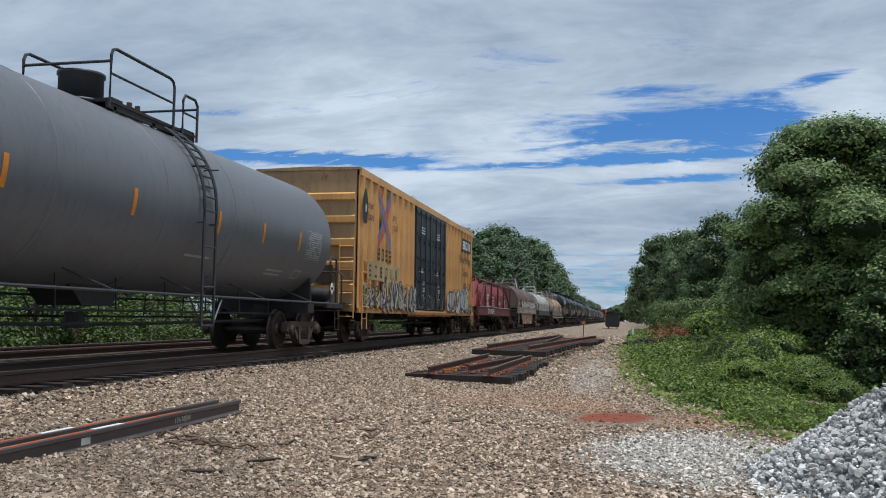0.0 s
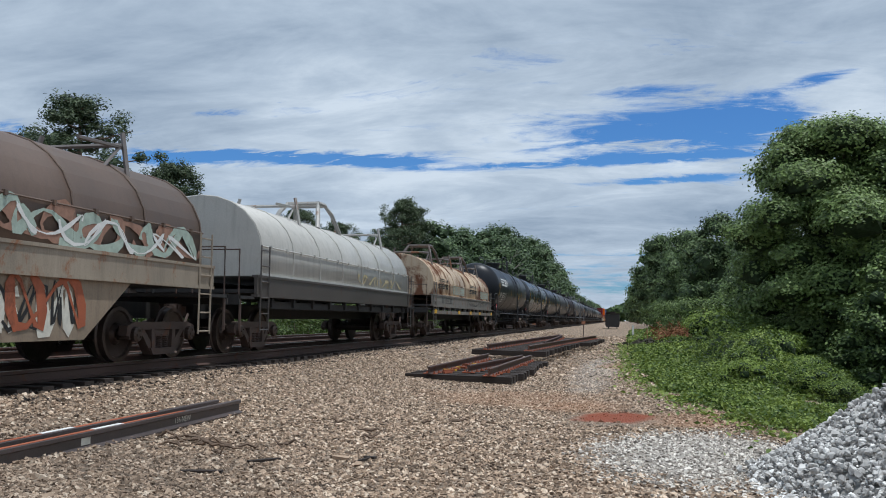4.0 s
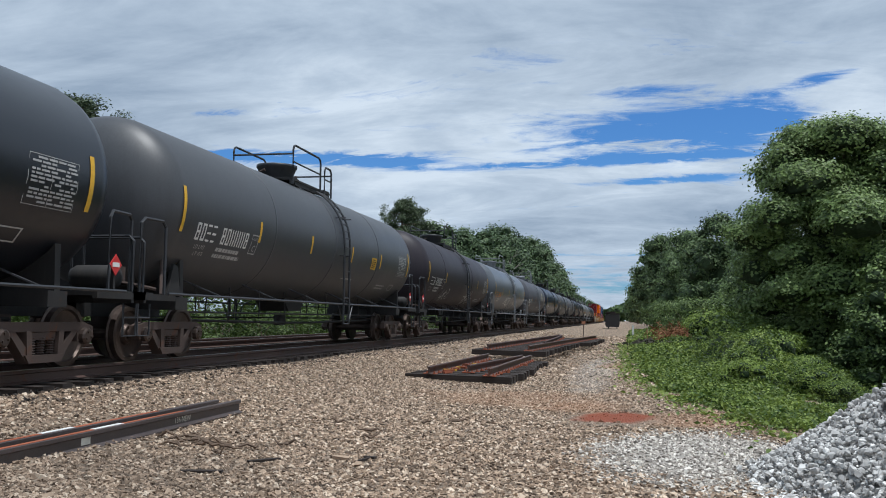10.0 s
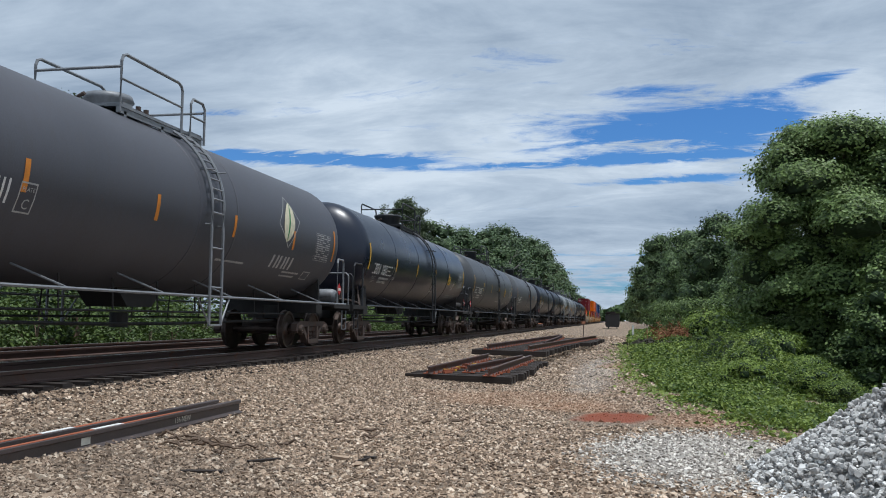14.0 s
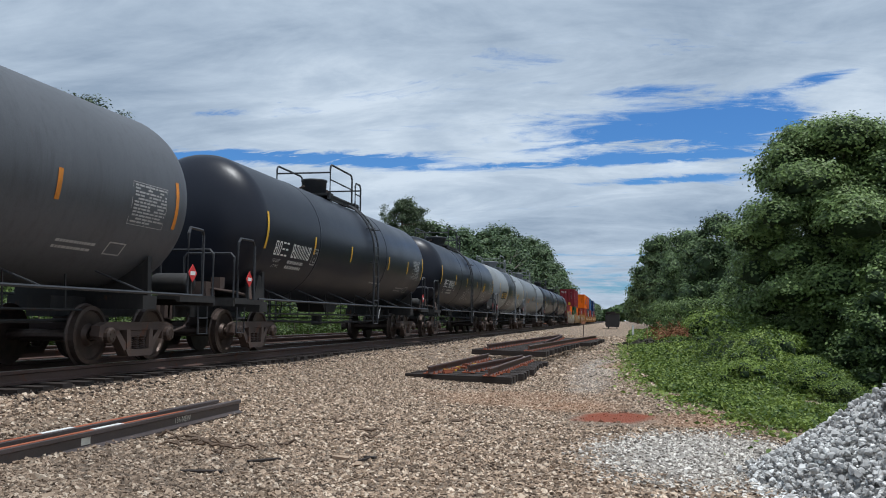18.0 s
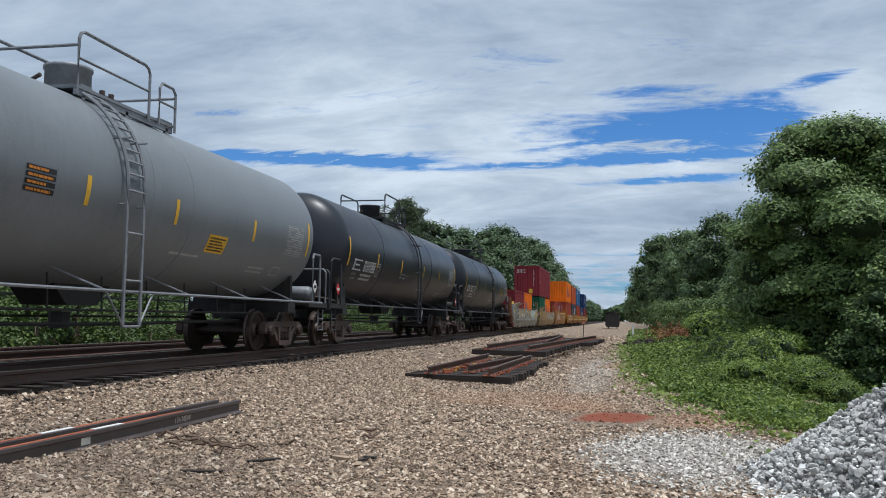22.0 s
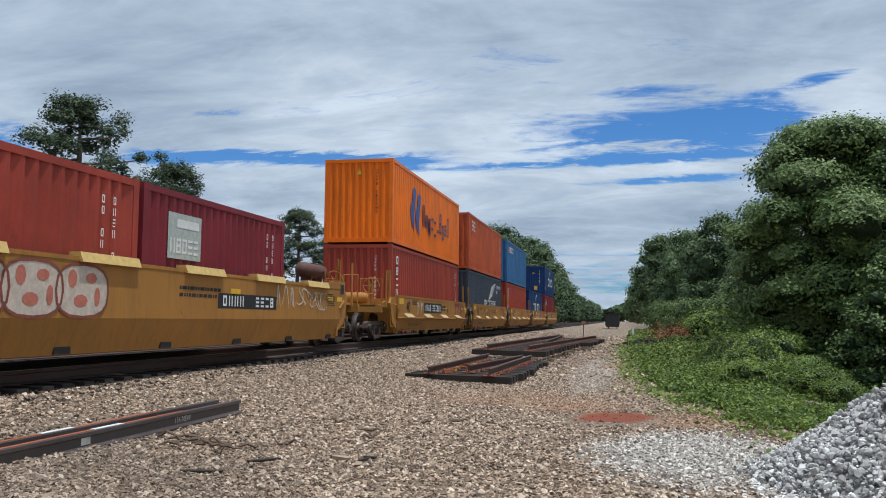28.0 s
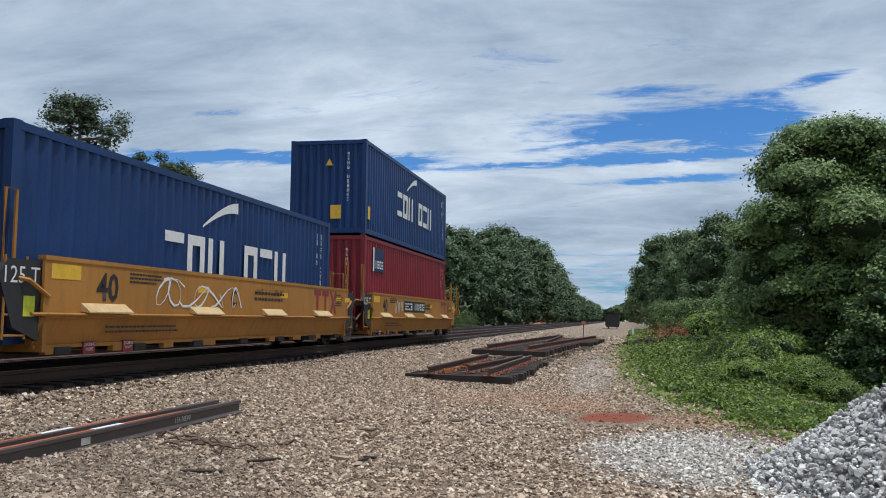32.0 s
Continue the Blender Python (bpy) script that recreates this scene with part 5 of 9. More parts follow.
    tube(bm, [(-.3, -.98, top), (-.3, -.98, top + .2), (-.1, -1.0, top + .28)], .035, 6)
    part("valve_pipe", bm, M["truck"], car)
    for sx in (1, -1):
        bm = bmesh.new()
        rail_pts = []
        for i in range(15):
            a = math.pi / 2 - .52 - i * (1.05 / 14)
            rail_pts.append((math.cos(a) * (R + .10), Z + math.sin(a) * (R + .10)))
        rail_pts += [(R + .10, Z - .35), (R + .10, Z - .8), (R + .10, Z - 1.25), (R + .10, Z - 1.7), (R + .10, Z - 2.12)]
        for yy in (.38, .84):
            tube(bm, [(sx * px, yy, pz) for px, pz in rail_pts], .030, 6)
        for k in range(13):
            i = min(len(rail_pts) - 1.001, k * (len(rail_pts) - 1) / 12.0)
            j, f = int(i), i - int(i)
            px, pz = (rail_pts[j][q] * (1 - f) + rail_pts[j + 1][q] * f for q in (0, 1))
            tube(bm, [(sx * px, .38, pz), (sx * px, .84, pz)], .019, 5)
        for pz in (Z + .7, Z - .3):
            xx = math.sqrt(max(0, R * R - (pz - Z) ** 2))
            for yy in (.38, .84):
                tube(bm, [(sx * xx, yy, pz), (sx * (R + .12), yy, pz)], .016, 5)
        for yy, lean in ((.38, -.42), (.84, .42)):
            tube(bm, [(sx * 1.60, yy + lean, 1.12), (sx * 1.63, yy, .62)], .018, 5)
        part("ladder", bm, M[ladder_mat] if ladder_mat else pm, car, "steel ladder up the side of the tank")
        # side rail with its struts
        bm = bmesh.new()
        tube(bm, [(sx * 1.60, -h - .6, 1.12), (sx * 1.60, h + .6, 1.12)], .026, 6)
        n = 6
        for k in range(n):
            yy = -h + (k + .5) * 2 * h / n
            tube(bm, [(sx * 1.60, yy, 1.12), (sx * .86, yy - .22, Z - math.sqrt(R * R - .86 ** 2) - .01)], .016, 5)
        part("side_rail", bm, M["grey_pipe"] if pipe == "grey_pipe" else pm, car, "thin pipe rail along the foot of the tank")
    for o in car.children:
        if o.name.split(".")[0] in ("walkway", "handrail", "dome", "valve", "valve_pipe", "ladder"):
            o.location.y += shift + (lad if o.name.startswith("ladder") else 0)
    # bottom outlet and brake gear
    bm = bmesh.new()
    prism(bm, [(-.8, Z - R + .10), (.8, Z - R + .10), (.4, .92), (-.4, .92)], "x", -.4, .4)
    lathe(bm, [(.55, .16), (.82, .16)], 10, "z", (0, 0, 0))
    part("outlet", bm, M["under"], car, "dark bottom outlet skid")
    bm = bmesh.new()
    tube(bm, [(.5, -h + .5, .70), (.5, -1.2, .62), (.5, 1.2, .62), (.5, h - .5, .70)], .03, 5)
    tube(bm, [(.75, -h + 1.5, .84), (.75, h - 1.5, .84)], .02, 5)
    tube(bm, [(-.6, -h + 1.5, .74), (-.6, h - 1.5, .74)], .02, 5)
    for k in range(9):
        yy = -h + 2 + k * (2 * h - 4) / 8
        tube(bm, [(.75, yy, .84), (.72, yy, Z - R + .25)], .016, 5)
        tube(bm, [(-.6, yy, .74), (-.55, yy, Z - R + .15)], .016, 5)
    part("brake_pipe", bm, M["under"], car, "brake rods and pipe under the tank")
    for w in (-1, 1):
        # stub sill, bolster, saddle, end platform
        bm = bmesh.new()
        ye = w * (h + 1.62)
        y0, y1 = sorted((w * (h - 1.6), w * (h + 1.45)))
        box(bm, 0, (y0 + y1) / 2, .90, .42, y1 - y0, .32)
        box(bm, 0, w * (h - .5), .98, 2.5, .42, .22)
        part("stub_sill", bm, M["under"], car)
        bm = bmesh.new()
        prism(bm, [(-1.24, 1.02), (1.24, 1.02), (1.22, 1.74), (1.1, 1.62), (.6, 1.32), (0, 1.22), (-.6, 1.32), (-1.1, 1.62), (-1.22, 1.74)], "y", w * (h - .5) - .06, w * (h - .5) + .06)
        part("saddle", bm, M["under"], car, "dark steel cradle under the tank end")
        bm = bmesh.new()
        box(bm, 0, w * (h + 1.12), 1.10, 2.9, .62, .06)
        box(bm, 0, w * (h + 1.40), 1.04, 2.9, .07, .16)
        for sx in (-1.42, 1.42):
            box(bm, sx, w * (h + .75), 1.06, .08, 1.3, .1)
        part("end_platform", bm, M["under"], car, "steel end platform")
        for sx in (-1.42, 1.42):
            bm = bmesh.new()
            tube(bm, [(sx, w * (h + .42), 1.1), (sx, w * (h + .42), 2.22), (sx * .99, w * (h + .50), 2.32), (sx * .97, w * (h + 1.0), 2.32), (sx * .96, w * (h + 1.08), 2.24), (sx * .96, w * (h + 1.08), 1.1)], .028, 6)
            tube(bm, [(sx, w * (h + 1.38), 1.1), (sx, w * (h + 1.38), 1.92), (sx * .95, w * (h + 1.38), 2.0), (sx * .3, w * (h + 1.38), 2.0), (sx * .25, w * (h + 1.38), 1.92), (sx * .25, w * (h + 1.38), 1.1)], .024, 6)
            for k in range(2):
                tube(bm, [(sx, w * (h + 1.2), .95), (sx, w * (h + 1.2), .45 + .28 * k), (sx, w * (h + .85), .45 + .28 * k), (sx, w * (h + .85), .95)], .018, 5)
            part("end_rail", bm, pm, car, "bent pipe end handrail and steps")
        if w < 0 and (seed % 4 != 1 or seed == 17):
            add_coupler(car, w * (h + 1.62), w), add_truck(car, u0, w * (h - .5)), front_gear(car, h)
            continue
        bm = bmesh.new()
        sx = 1.30
        c = Vector((sx + .1, w * (h + .62), 1.52))
        d = .16
        prism(bm, [(c.y - d, c.z), (c.y, c.z - d), (c.y + d, c.z), (c.y, c.z + d)], "x", c.x, c.x + .012)
        pl = part("placard", bm, M["white_letter"] if seed in (3, 15, 31) else M["red_paint"], car, "diamond hazard placard")
        bm = bmesh.new()
        prism(bm, [(c.y - .09, c.z - .035), (c.y + .09, c.z - .035), (c.y + .09, c.z + .035), (c.y - .09, c.z + .035)], "x", c.x + .012, c.x + .016)
        part("placard_face", bm, M["black_letter"] if seed in (3, 15, 31) else M["white_letter"], pl)
        bm = bmesh.new()
        box(bm, sx + .07, w * (h + .62), 1.3, .05, .05, .5)
        part("placard_bracket", bm, M["under"], car)
        if w > 0 and gas:
            bm = bmesh.new()
            lathe(bm, [(-.42, .05), (-.38, .15), (-.3, .19), (.3, .19), (.38, .15), (.42, .05)], 14, "x", (.75, h + 1.12, 1.36))
            part("air_tank", bm, M["grey_pipe"] if pipe == "grey_pipe" else M["under"], car, "small air reservoir on the end platform", True)
        if w < 0:
            front_gear(car, h)
        add_coupler(car, w * (h + 1.62), w)
        add_truck(car, u0, w * (h - .5))
    # reflector strips
    spots = mark_at if mark_at is not None else (-.98, -.42, -.1, .3, .62, .97)
    for k, s in enumerate(spots):
        bm = bmesh.new()
        tall = .26 if abs(s) > .9 else .17
        patch(bm, on, s * h - .05, s * h + .05, -.28 - (.06 if abs(s) > .9 else 0), -.28 + tall * 2 - .06, 1, 6)
        part("reflector", bm, M[marks], tank, "yellow reflector strip" if marks == "yellow_mark" else "")
    bm = bmesh.new()
    y0, hh = -h + words[0], words[1]
    bars(bm, on, y0, -.40, ntext, hh * .44, hh / R, hh * .19, skip=(4,), rad=R)
    tagged(part("lettering", bm, M[text], tank, "bars of pale car lettering"), kind="stuff")
    bm = bmesh.new()
    text_lines(bm, on, y0 + .95, -.50, 1.2, 2, .05, .085, r)
    text_lines(bm, on, h * .15, -.62, 1.3, 1, .03, .06, r)
    text_lines(bm, on, h * .6, -.66, 1.1, 2, .03, .07, r)
    tagged(part("small_print", bm, M["grey_letter"], tank, "small faded stencilled lines"), kind="stuff")
    wrapped_word("LD LMT", .085, M["grey_letter"], tank, on, y0 + .1, -.505)
    wrapped_word("LT WT", .085, M["grey_letter"], tank, on, y0 + .2, -.595)
    bm = bmesh.new()
    b0 = y0 + ntext * hh * .63 + .12
    for (a, b, c, d) in ((b0, b0 + .02, -.45, -.20), (b0 + .3, b0 + .32, -.45, -.20), (b0, b0 + .32, -.46, -.445), (b0, b0 + .32, -.205, -.19)):
        patch(bm, on, a, b, c, d, 1, 2)
    wrapped_word("C", .14, M["grey_letter"], tank, on, b0 + .1, -.42)
    wrapped_word("PLATE", .06, M["grey_letter"], tank, on, b0 + .04, -.27)
    part("plate_mark", bm, M["grey_letter"], tank, "small outlined stencil square")
    if panel:
        bm = bmesh.new()
        pr = random.Random(seed + 50)
        for k in range(12):
            y = h - 1.52
            while y < h - .62:
                q = pr.uniform(.05, .2)
                if pr.random() < .8:
                    patch(bm, on, y, min(y + q, h - .58), .03 - k * .034, .048 - k * .034, 1, 1)
                y += q + .025
        for (a, b, c, d) in ((h - 1.58, h - .55, .062, .068), (h - 1.58, h - .55, -.372, -.366), (h - 1.58, h - 1.57, -.37, .066), (h - .56, h - .55, -.37, .066), (h - 1.1, h - 1.09, -.37, .066)):
            patch(bm, on, a, b, c, d, 1, 2)
        tagged(part("stencil_panel", bm, M["grey_letter"], tank, "block of white test-date stencils"), kind="stuff")
        bm = bmesh.new()
        for (a, b, c, d) in ((h - 1.75, h - 1.3, -.60, -.585), (h - 1.75, h - 1.3, -.74, -.725), (h - 1.75, h - 1.72, -.74, -.585), (h - 1.33, h - 1.3, -.74, -.585)):
            patch(bm, on, a, b, c, d, 1, 1)
        part("stencil_box", bm, M["grey_letter"], tank)
    if yellow_card is not None:
        bm = bmesh.new()
        patch(bm, on, yellow_card * h, yellow_card * h + card_wide, card_low, card_low + .23, 1, 3)
        yc = part("yellow_card", bm, M["yellow_mark"], tank, "yellow warning panel")
        bm = bmesh.new()
        text_lines(bm, lambda y, a: on(y, a, .012), yellow_card * h + .05, card_low + .18, card_wide - .08, 5, .018, .038, r)
        part("card_text", bm, M["black_letter"], yc)
    if tags:
        bm = bmesh.new()
        m = max(2, tags // 2)
        for k in range(m):
            y = -h * .45 + (k + r.uniform(.1, .5)) * 1.25 * h / m
            lo = r.uniform(-.72, -.58)
            tag_row(bm, on, y, y + r.uniform(1.5, 2.5), lo, lo + r.uniform(.18, .30), r.randint(4, 6), .013, seed + k)
        tagged(part("spray_tag", bm, M[tag_mat], tank, "pale looping spray-painted tags"), kind="stuff")
    return car, tank, on, h


GREY = lambda name, v, tint=(.96, 1.01, 1.12), **k: painted(name, tuple(v * t for t in tint), dirt_col=(.022, .022, .024), **k)
T0 = tank_car(4.6, 21.15, GREY("grey tank", .135, rust=.06, dirt=.35, gloss=.46, fade=.12), "mid-grey tank car with faded orange marks", "black_pipe", (-.33, .02, .33), "drum", "orange_mark", mark_at=(-.45, -.1, .25, .5, .75), seed=3, shift=0.85, dome_at=-.95)
T7 = tank_car(115.75, 131.15, GREY("matt black tank", 0.020, (.86, .96, 1.22), rust=.05, dirt=.2, gloss=.36, fade=.12, spec=0.22), "matt black tank car with a big white word on its side", "black_pipe", (-.5, 0, .5), "flared", mark_at=(-1.0, -.23, .21, .53, .97), yellow_card=.32, seed=5, tags=0, shift=0.15)
T8 = tank_car(134.4, 150.45, GREY("charcoal tank", 0.029, (.86, .96, 1.22), rust=.04, dirt=.25, gloss=.27, fade=.12), "glossy charcoal tank car with yellow strips and white lettering", "black_pipe", (-.45, .1, .5), "drum", mark_at=(-1.0, -.6, -.22, .18, .54, .97), yellow_card=.46, seed=7)
T9 = tank_car(153.5, 169.55, GREY("gloss black tank", .016, (.92, 1.05, 1.45), rust=.02, dirt=.12, gloss=.31, fade=.08), "shiny black tank car with yellow strips and white lettering", "black_pipe", (-.62, -.2, .12, .45), "flared", mark_at=(-1.0, -.6, -.22, .18, .54, .97), yellow_card=.5, seed=9)
T10 = tank_car(172.0, 188.2, GREY("slate tank", .062, rust=.05, dirt=.3, gloss=.46, fade=.12), "slate-grey tank car with yellow strips", "black_pipe", (-.5, 0, .5), "flared", mark_at=(-1.0, -.6, -.22, .18, .54, .97), yellow_card=.42, seed=11)
T11 = tank_car(191.55, 206.85, painted("brown black tank", (0.036, 0.031, 0.039), .05, .3, .5, fade=.15, spec=0.22), "brownish-black tank car with sprayed tags", "black_pipe", (-.6, .3), "flared", mark_at=(-1.0, -.55, .19, .53, .97), seed=13)
T12 = tank_car(210.05, 225.8, GREY("pale grey tank", .122, (.90, 1.0, 1.16), rust=.06, dirt=.22, gloss=.35, fade=.14), "pale blue-grey tank car with scrawled white tags", "grey_pipe", (.04, .16, .36), "flared", mark_at=(-1.0, -.6, -.19, .175, .6, .97), seed=15, text="orange_mark")
T13 = tank_car(229.2, 244.35, painted("warm grey tank", (0.068, 0.070, 0.085), .1, .35, .55, fade=.15), "warm grey tank car with a leaf emblem on its side", "grey_pipe", (0, .2), "low", mark_at=(-.61, -.19, .19, .6, .97), seed=17, marks="orange_mark", shift=-.15)
T14 = tank_car(247.5, 263.4, GREY("blue black tank", .016, (.72, 1.0, 2.0), rust=.02, dirt=.1, gloss=.30, fade=.08), "shiny blue-black tank car with yellow strips", "black_pipe", (-.62, -.2, .2, .5), "flared", mark_at=(-1.0, -.6, -.22, .18, .54, .97), yellow_card=.52, seed=19)
T15 = tank_car(266.5, 282.15, GREY("lead grey tank", .068, rust=.06, dirt=.35, gloss=.46, fade=.12), "lead-grey tank car with yellow strips and card", "black_pipe", (-.5, .5), "drum", mark_at=(-1.0, -.6, -.22, .18, .54, .97), yellow_card=.5, seed=21)
T16 = tank_car(285.5, 300.35, GREY("silver grey tank", .098, rust=.08, dirt=.4, gloss=.5, fade=.14, spec=0.4), "dull silver-grey tank car with white lettering", "black_pipe", (.0, .2, .3), "drum", mark_at=(-1.0, .12, .55, .97), seed=23, marks="orange_mark", shift=0.1)
T17 = tank_car(304.0, 318.7, GREY("coal black tank", 0.021, (.84, .96, 1.42), rust=.04, dirt=.2, gloss=.36, fade=.12, spec=0.25), "coal-black tank car with slanting yellow strips", "black_pipe", (-.55, .3), "drum", mark_at=(-1.0, -.6, -.2, .34, .68, .99), seed=25)
T18 = tank_car(322.6, 337.3, GREY("soot black tank", 0.021, (.84, .96, 1.40), rust=.05, dirt=.2, gloss=.36, fade=.12, spec=0.25), "soot-black tank car with yellow strips and tags", "black_pipe", (-.4, .4), "flared", mark_at=(-1.03, -.6, -.2, .22, .55, .97), yellow_card=.5, seed=27, tags=4, shift=-1.35)
T19 = tank_car(340.4, 353.6, GREY("white grey tank", .26, (.94, 1.0, 1.03), rust=.10, dirt=.25, gloss=.46, fade=.12), "pale grey tank car with a black band and tags", "grey_pipe", (.0,), "flared", mark_at=(-1.0, -.48, -.1, .3, .97), words=(1.24, .32), seed=29, tags=6, tag_mat="white_letter", text="yellow_mark", yellow_card=.42, shift=-.25)
T20 = tank_car(356.1, 370.85, GREY("light grey tank", .19, (.92, 1.0, 1.07), rust=.08, dirt=.18, gloss=.46, fade=.12), "light grey tank car with faint yellow strips", "grey_pipe", (.02, .2), "drum", mark_at=(-1.0, -.22, .12, .55, .97), seed=31, text="orange_mark", yellow_card=.30, card_low=-.53, card_wide=.75, shift=0.4, lad=-1.6)
T21 = tank_car(373.9, 389.55, GREY("dark slate tank", 0.032, (.86, .96, 1.22), rust=.04, dirt=.25, gloss=.36, fade=.12, spec=0.28), "dark slate tank car with yellow strips", "black_pipe", (-.55, .35), "drum", mark_at=(-1.0, -.63, -.25, .18, .55, .97), seed=33, shift=-0.35)
T22 = tank_car(392.5, 407.9, GREY("graphite tank", 0.032, (.86, .96, 1.22), rust=.04, dirt=.25, gloss=.36, fade=.12, spec=0.28), "graphite tank car with yellow strips and white lettering", "black_pipe", (-.5, .4), "flared", mark_at=(-1.0, -.6, -.22, .18, .54, .97), yellow_card=.64, seed=35)


def tank_extras():
    # white tags, dark smears and bands behind the ladder on the pale grey car
    car, tank, on, h = T12
    bm = bmesh.new()
    tag_row(bm, on, -2.7, -1.25, -.66, -.38, 5, .017, 3), tag_row(bm, on, -1.1, -.35, -.76, -.65, 6, .011, 9), tag_row(bm, on, 2.0, 4.3, -.66, -.46, 8, .013, 14)
    for g in (((0, 0), (.1, 1)), ((-.1, .9), (.45, 1), (.5, .7), (.1, .5), (.5, 0)), ((.72, .05), (.78, .6)), ((.80, .82), (.82, .88)), ((1.0, -.1), (1.1, .95)), ((.92, .9), (1.45, .98), (1.5, .65), (1.08, .5))):
        ribbon(bm, on, bowed([(-.74 + .33 * u, -.56 + .20 * v) for u, v in g]), .015, k=4)
    tagged(part("spray_tag", bm, M["white_letter"], tank, "white hand-sprayed tags and a short word"), kind="stuff")
    bm = bmesh.new()
    low = lambda y, a: on(y, a, .003)
    for y, a0, a1, w in ((1.30, -.15, .42, .05), (1.36, .1, .5, .02), (1.72, -.55, .30, .016), (1.05, -.3, .55, .022), (.30, -.75, .9, .03), (.94, -.8, .8, .026), (.45, -.1, .85, .035), (.62, -.25, .9, .05), (.76, -.3, .7, .03)):
        ribbon(bm, low, [(y + .03 * math.sin(q * .9 + y * 7) + (.5 * (q / 9 - .6) ** 2 if y < .4 else 0) * -1, a1 + (a0 - a1) * q / 9) for q in range(10)], w)
    tagged(part("dark_run", bm, M["black_letter"], tank, "dark smears down the tank's side and bands behind the ladder"), kind="stuff")
    # black stencil block with orange lines on the light grey car
    car, tank, on, h = T20
    for k in range(4):
        bm = bmesh.new()
        patch(bm, on, -2.95, -2.35, -.26 + k * .06, -.215 + k * .06, 1, 1)
        row = part("stencil_block", bm, M["black_letter"], tank, "black stencil stripe with orange print")
        bm = bmesh.new()
        text_lines(bm, lambda y, a: on(y, a, .012), -2.91, -.25 + k * .06, .50, 1, .022, .03, random.Random(k))
        tagged(part("print", bm, M["orange_mark"], row), kind="stuff")
    # one bold tag on the brownish-black car
    car, tank, on, h = T11
    bm = bmesh.new()
    tag_row(bm, on, h * .20, h * .36, -.85, -.30, 4, .028, 5, .8), tag_row(bm, on, h * .40, h * .47, -.80, -.62, 2, .018, 8, .6), tag_row(bm, on, -h + 3.6, -h + 4.8, -.75, -.5, 4, .016, 21)
    tagged(part("spray_tag", bm, M["grey_letter"], tank, "bold slanting pale spray tags"), kind="stuff")
    # big white word on the matt black car
    car, tank, on, h = T7
    bm = bmesh.new()
    bars(bm, on, -h + 1.0, .10, 6, .42, .30, .10, na=5, rad=TANK_R)
    part("big_word", bm, M["white_letter"], tank, "big white word as plain bars")
    car, tank, on, h = T21
    wrapped_word("THERMAL PROTECTION", .07, M["grey_letter"], tank, on, -h * .02 - 1.9, -.33), wrapped_word("SYSTEM EQUIPPED", .07, M["grey_letter"], tank, on, -h * .02 - 1.85, -.41)
    # leaf emblem
    car, tank, on, h = T13
    bm = bmesh.new()
    def leaf(k, sx, sz, n=14):
        cy, ca = h * .56, .12
        up, dn = [], []
        for i in range(n + 1):
            t = i / n
            w = math.sin(math.pi * t) ** .7 * sx * (1 - .25 * t)
            z = ca + (t - .5) * sz
            up.append(bm.verts.new(on(cy - w + (t - .5) * .25, z, k))), dn.append(bm.verts.new(on(cy + w + (t - .5) * .25, z, k)))
        for i in range(n):
            bm.faces.new((up[i], dn[i], dn[i + 1], up[i + 1]))
    leaf(.008, .36, .62)
    part("leaf_emblem", bm, plain("cream emblem", (.62, .58, .42), .6), tank, "cream leaf emblem in a diamond")
    bm = bmesh.new()
    leaf(.012, .05, .58)
    part("leaf_vein", bm, plain("green emblem", (.06, .22, .07), .6), tank)
    bm = bmesh.new()
    pts = [(h * .56 - .62, .06), (h * .56 - .05, .50), (h * .56 + .62, .16), (h * .56 + .02, -.26)]
    for a, b in zip(pts, pts[1:] + pts[:1]):
        for i in range(6):
            p = (a[0] + (b[0] - a[0]) * i / 6, a[1] + (b[1] - a[1]) * i / 6)
            q = (a[0] + (b[0] - a[0]) * (i + 1) / 6, a[1] + (b[1] - a[1]) * (i + 1) / 6)
            vs = [on(p[0], p[1] - .01, .008), on(q[0], q[1] - .01, .008), on(q[0], q[1] + .01, .008), on(p[0], p[1] + .01, .008)]
            bm.faces.new([bm.verts.new(v) for v in vs])
    part("emblem_outline", bm, M["grey_letter"], tank)
    bm = bmesh.new()
    bars(bm, on, h * .56 - .6, -.60, 3, .34, .2, .08, rad=TANK_R)
    tagged(part("emblem_word", bm, M["grey_letter"], tank), kind="stuff")
    # black band of the pale car, with scuffed edges
    car, tank, on, h = T19
    bm = bmesh.new()
    lathe(bm, [(-2.57, TANK_R + .002), (-2.56, TANK_R + .005), (1.22, TANK_R + .005), (1.23, TANK_R + .002)], 56, "y", (0, 0, TANK_Z))
    part("black_band", bm, GREY("black band", .022, rust=.04, dirt=.2, gloss=.35), tank, "black painted band round the tank", True)
    bm = bmesh.new()
    patch(bm, lambda y, a: on(y, a, .004), -h + 1.12, -h + 3.3, -.46, -.13, 2, 3)
    part("name_strip", bm, M["black_letter"], tank)


tank_extras()
# ---------------------------------------------------------------- boxcar
def word(body, height, mat, parent, x, y, z, name="word", bold=0.0, spread=1.0, label=""):
    """A readable word on an upright side that faces +x."""
    me = lettering(body, height, mat, name, spread, bold)
    return tagged(share(name, me, parent, (x, y, z), radians(90), label), kind="stuff")


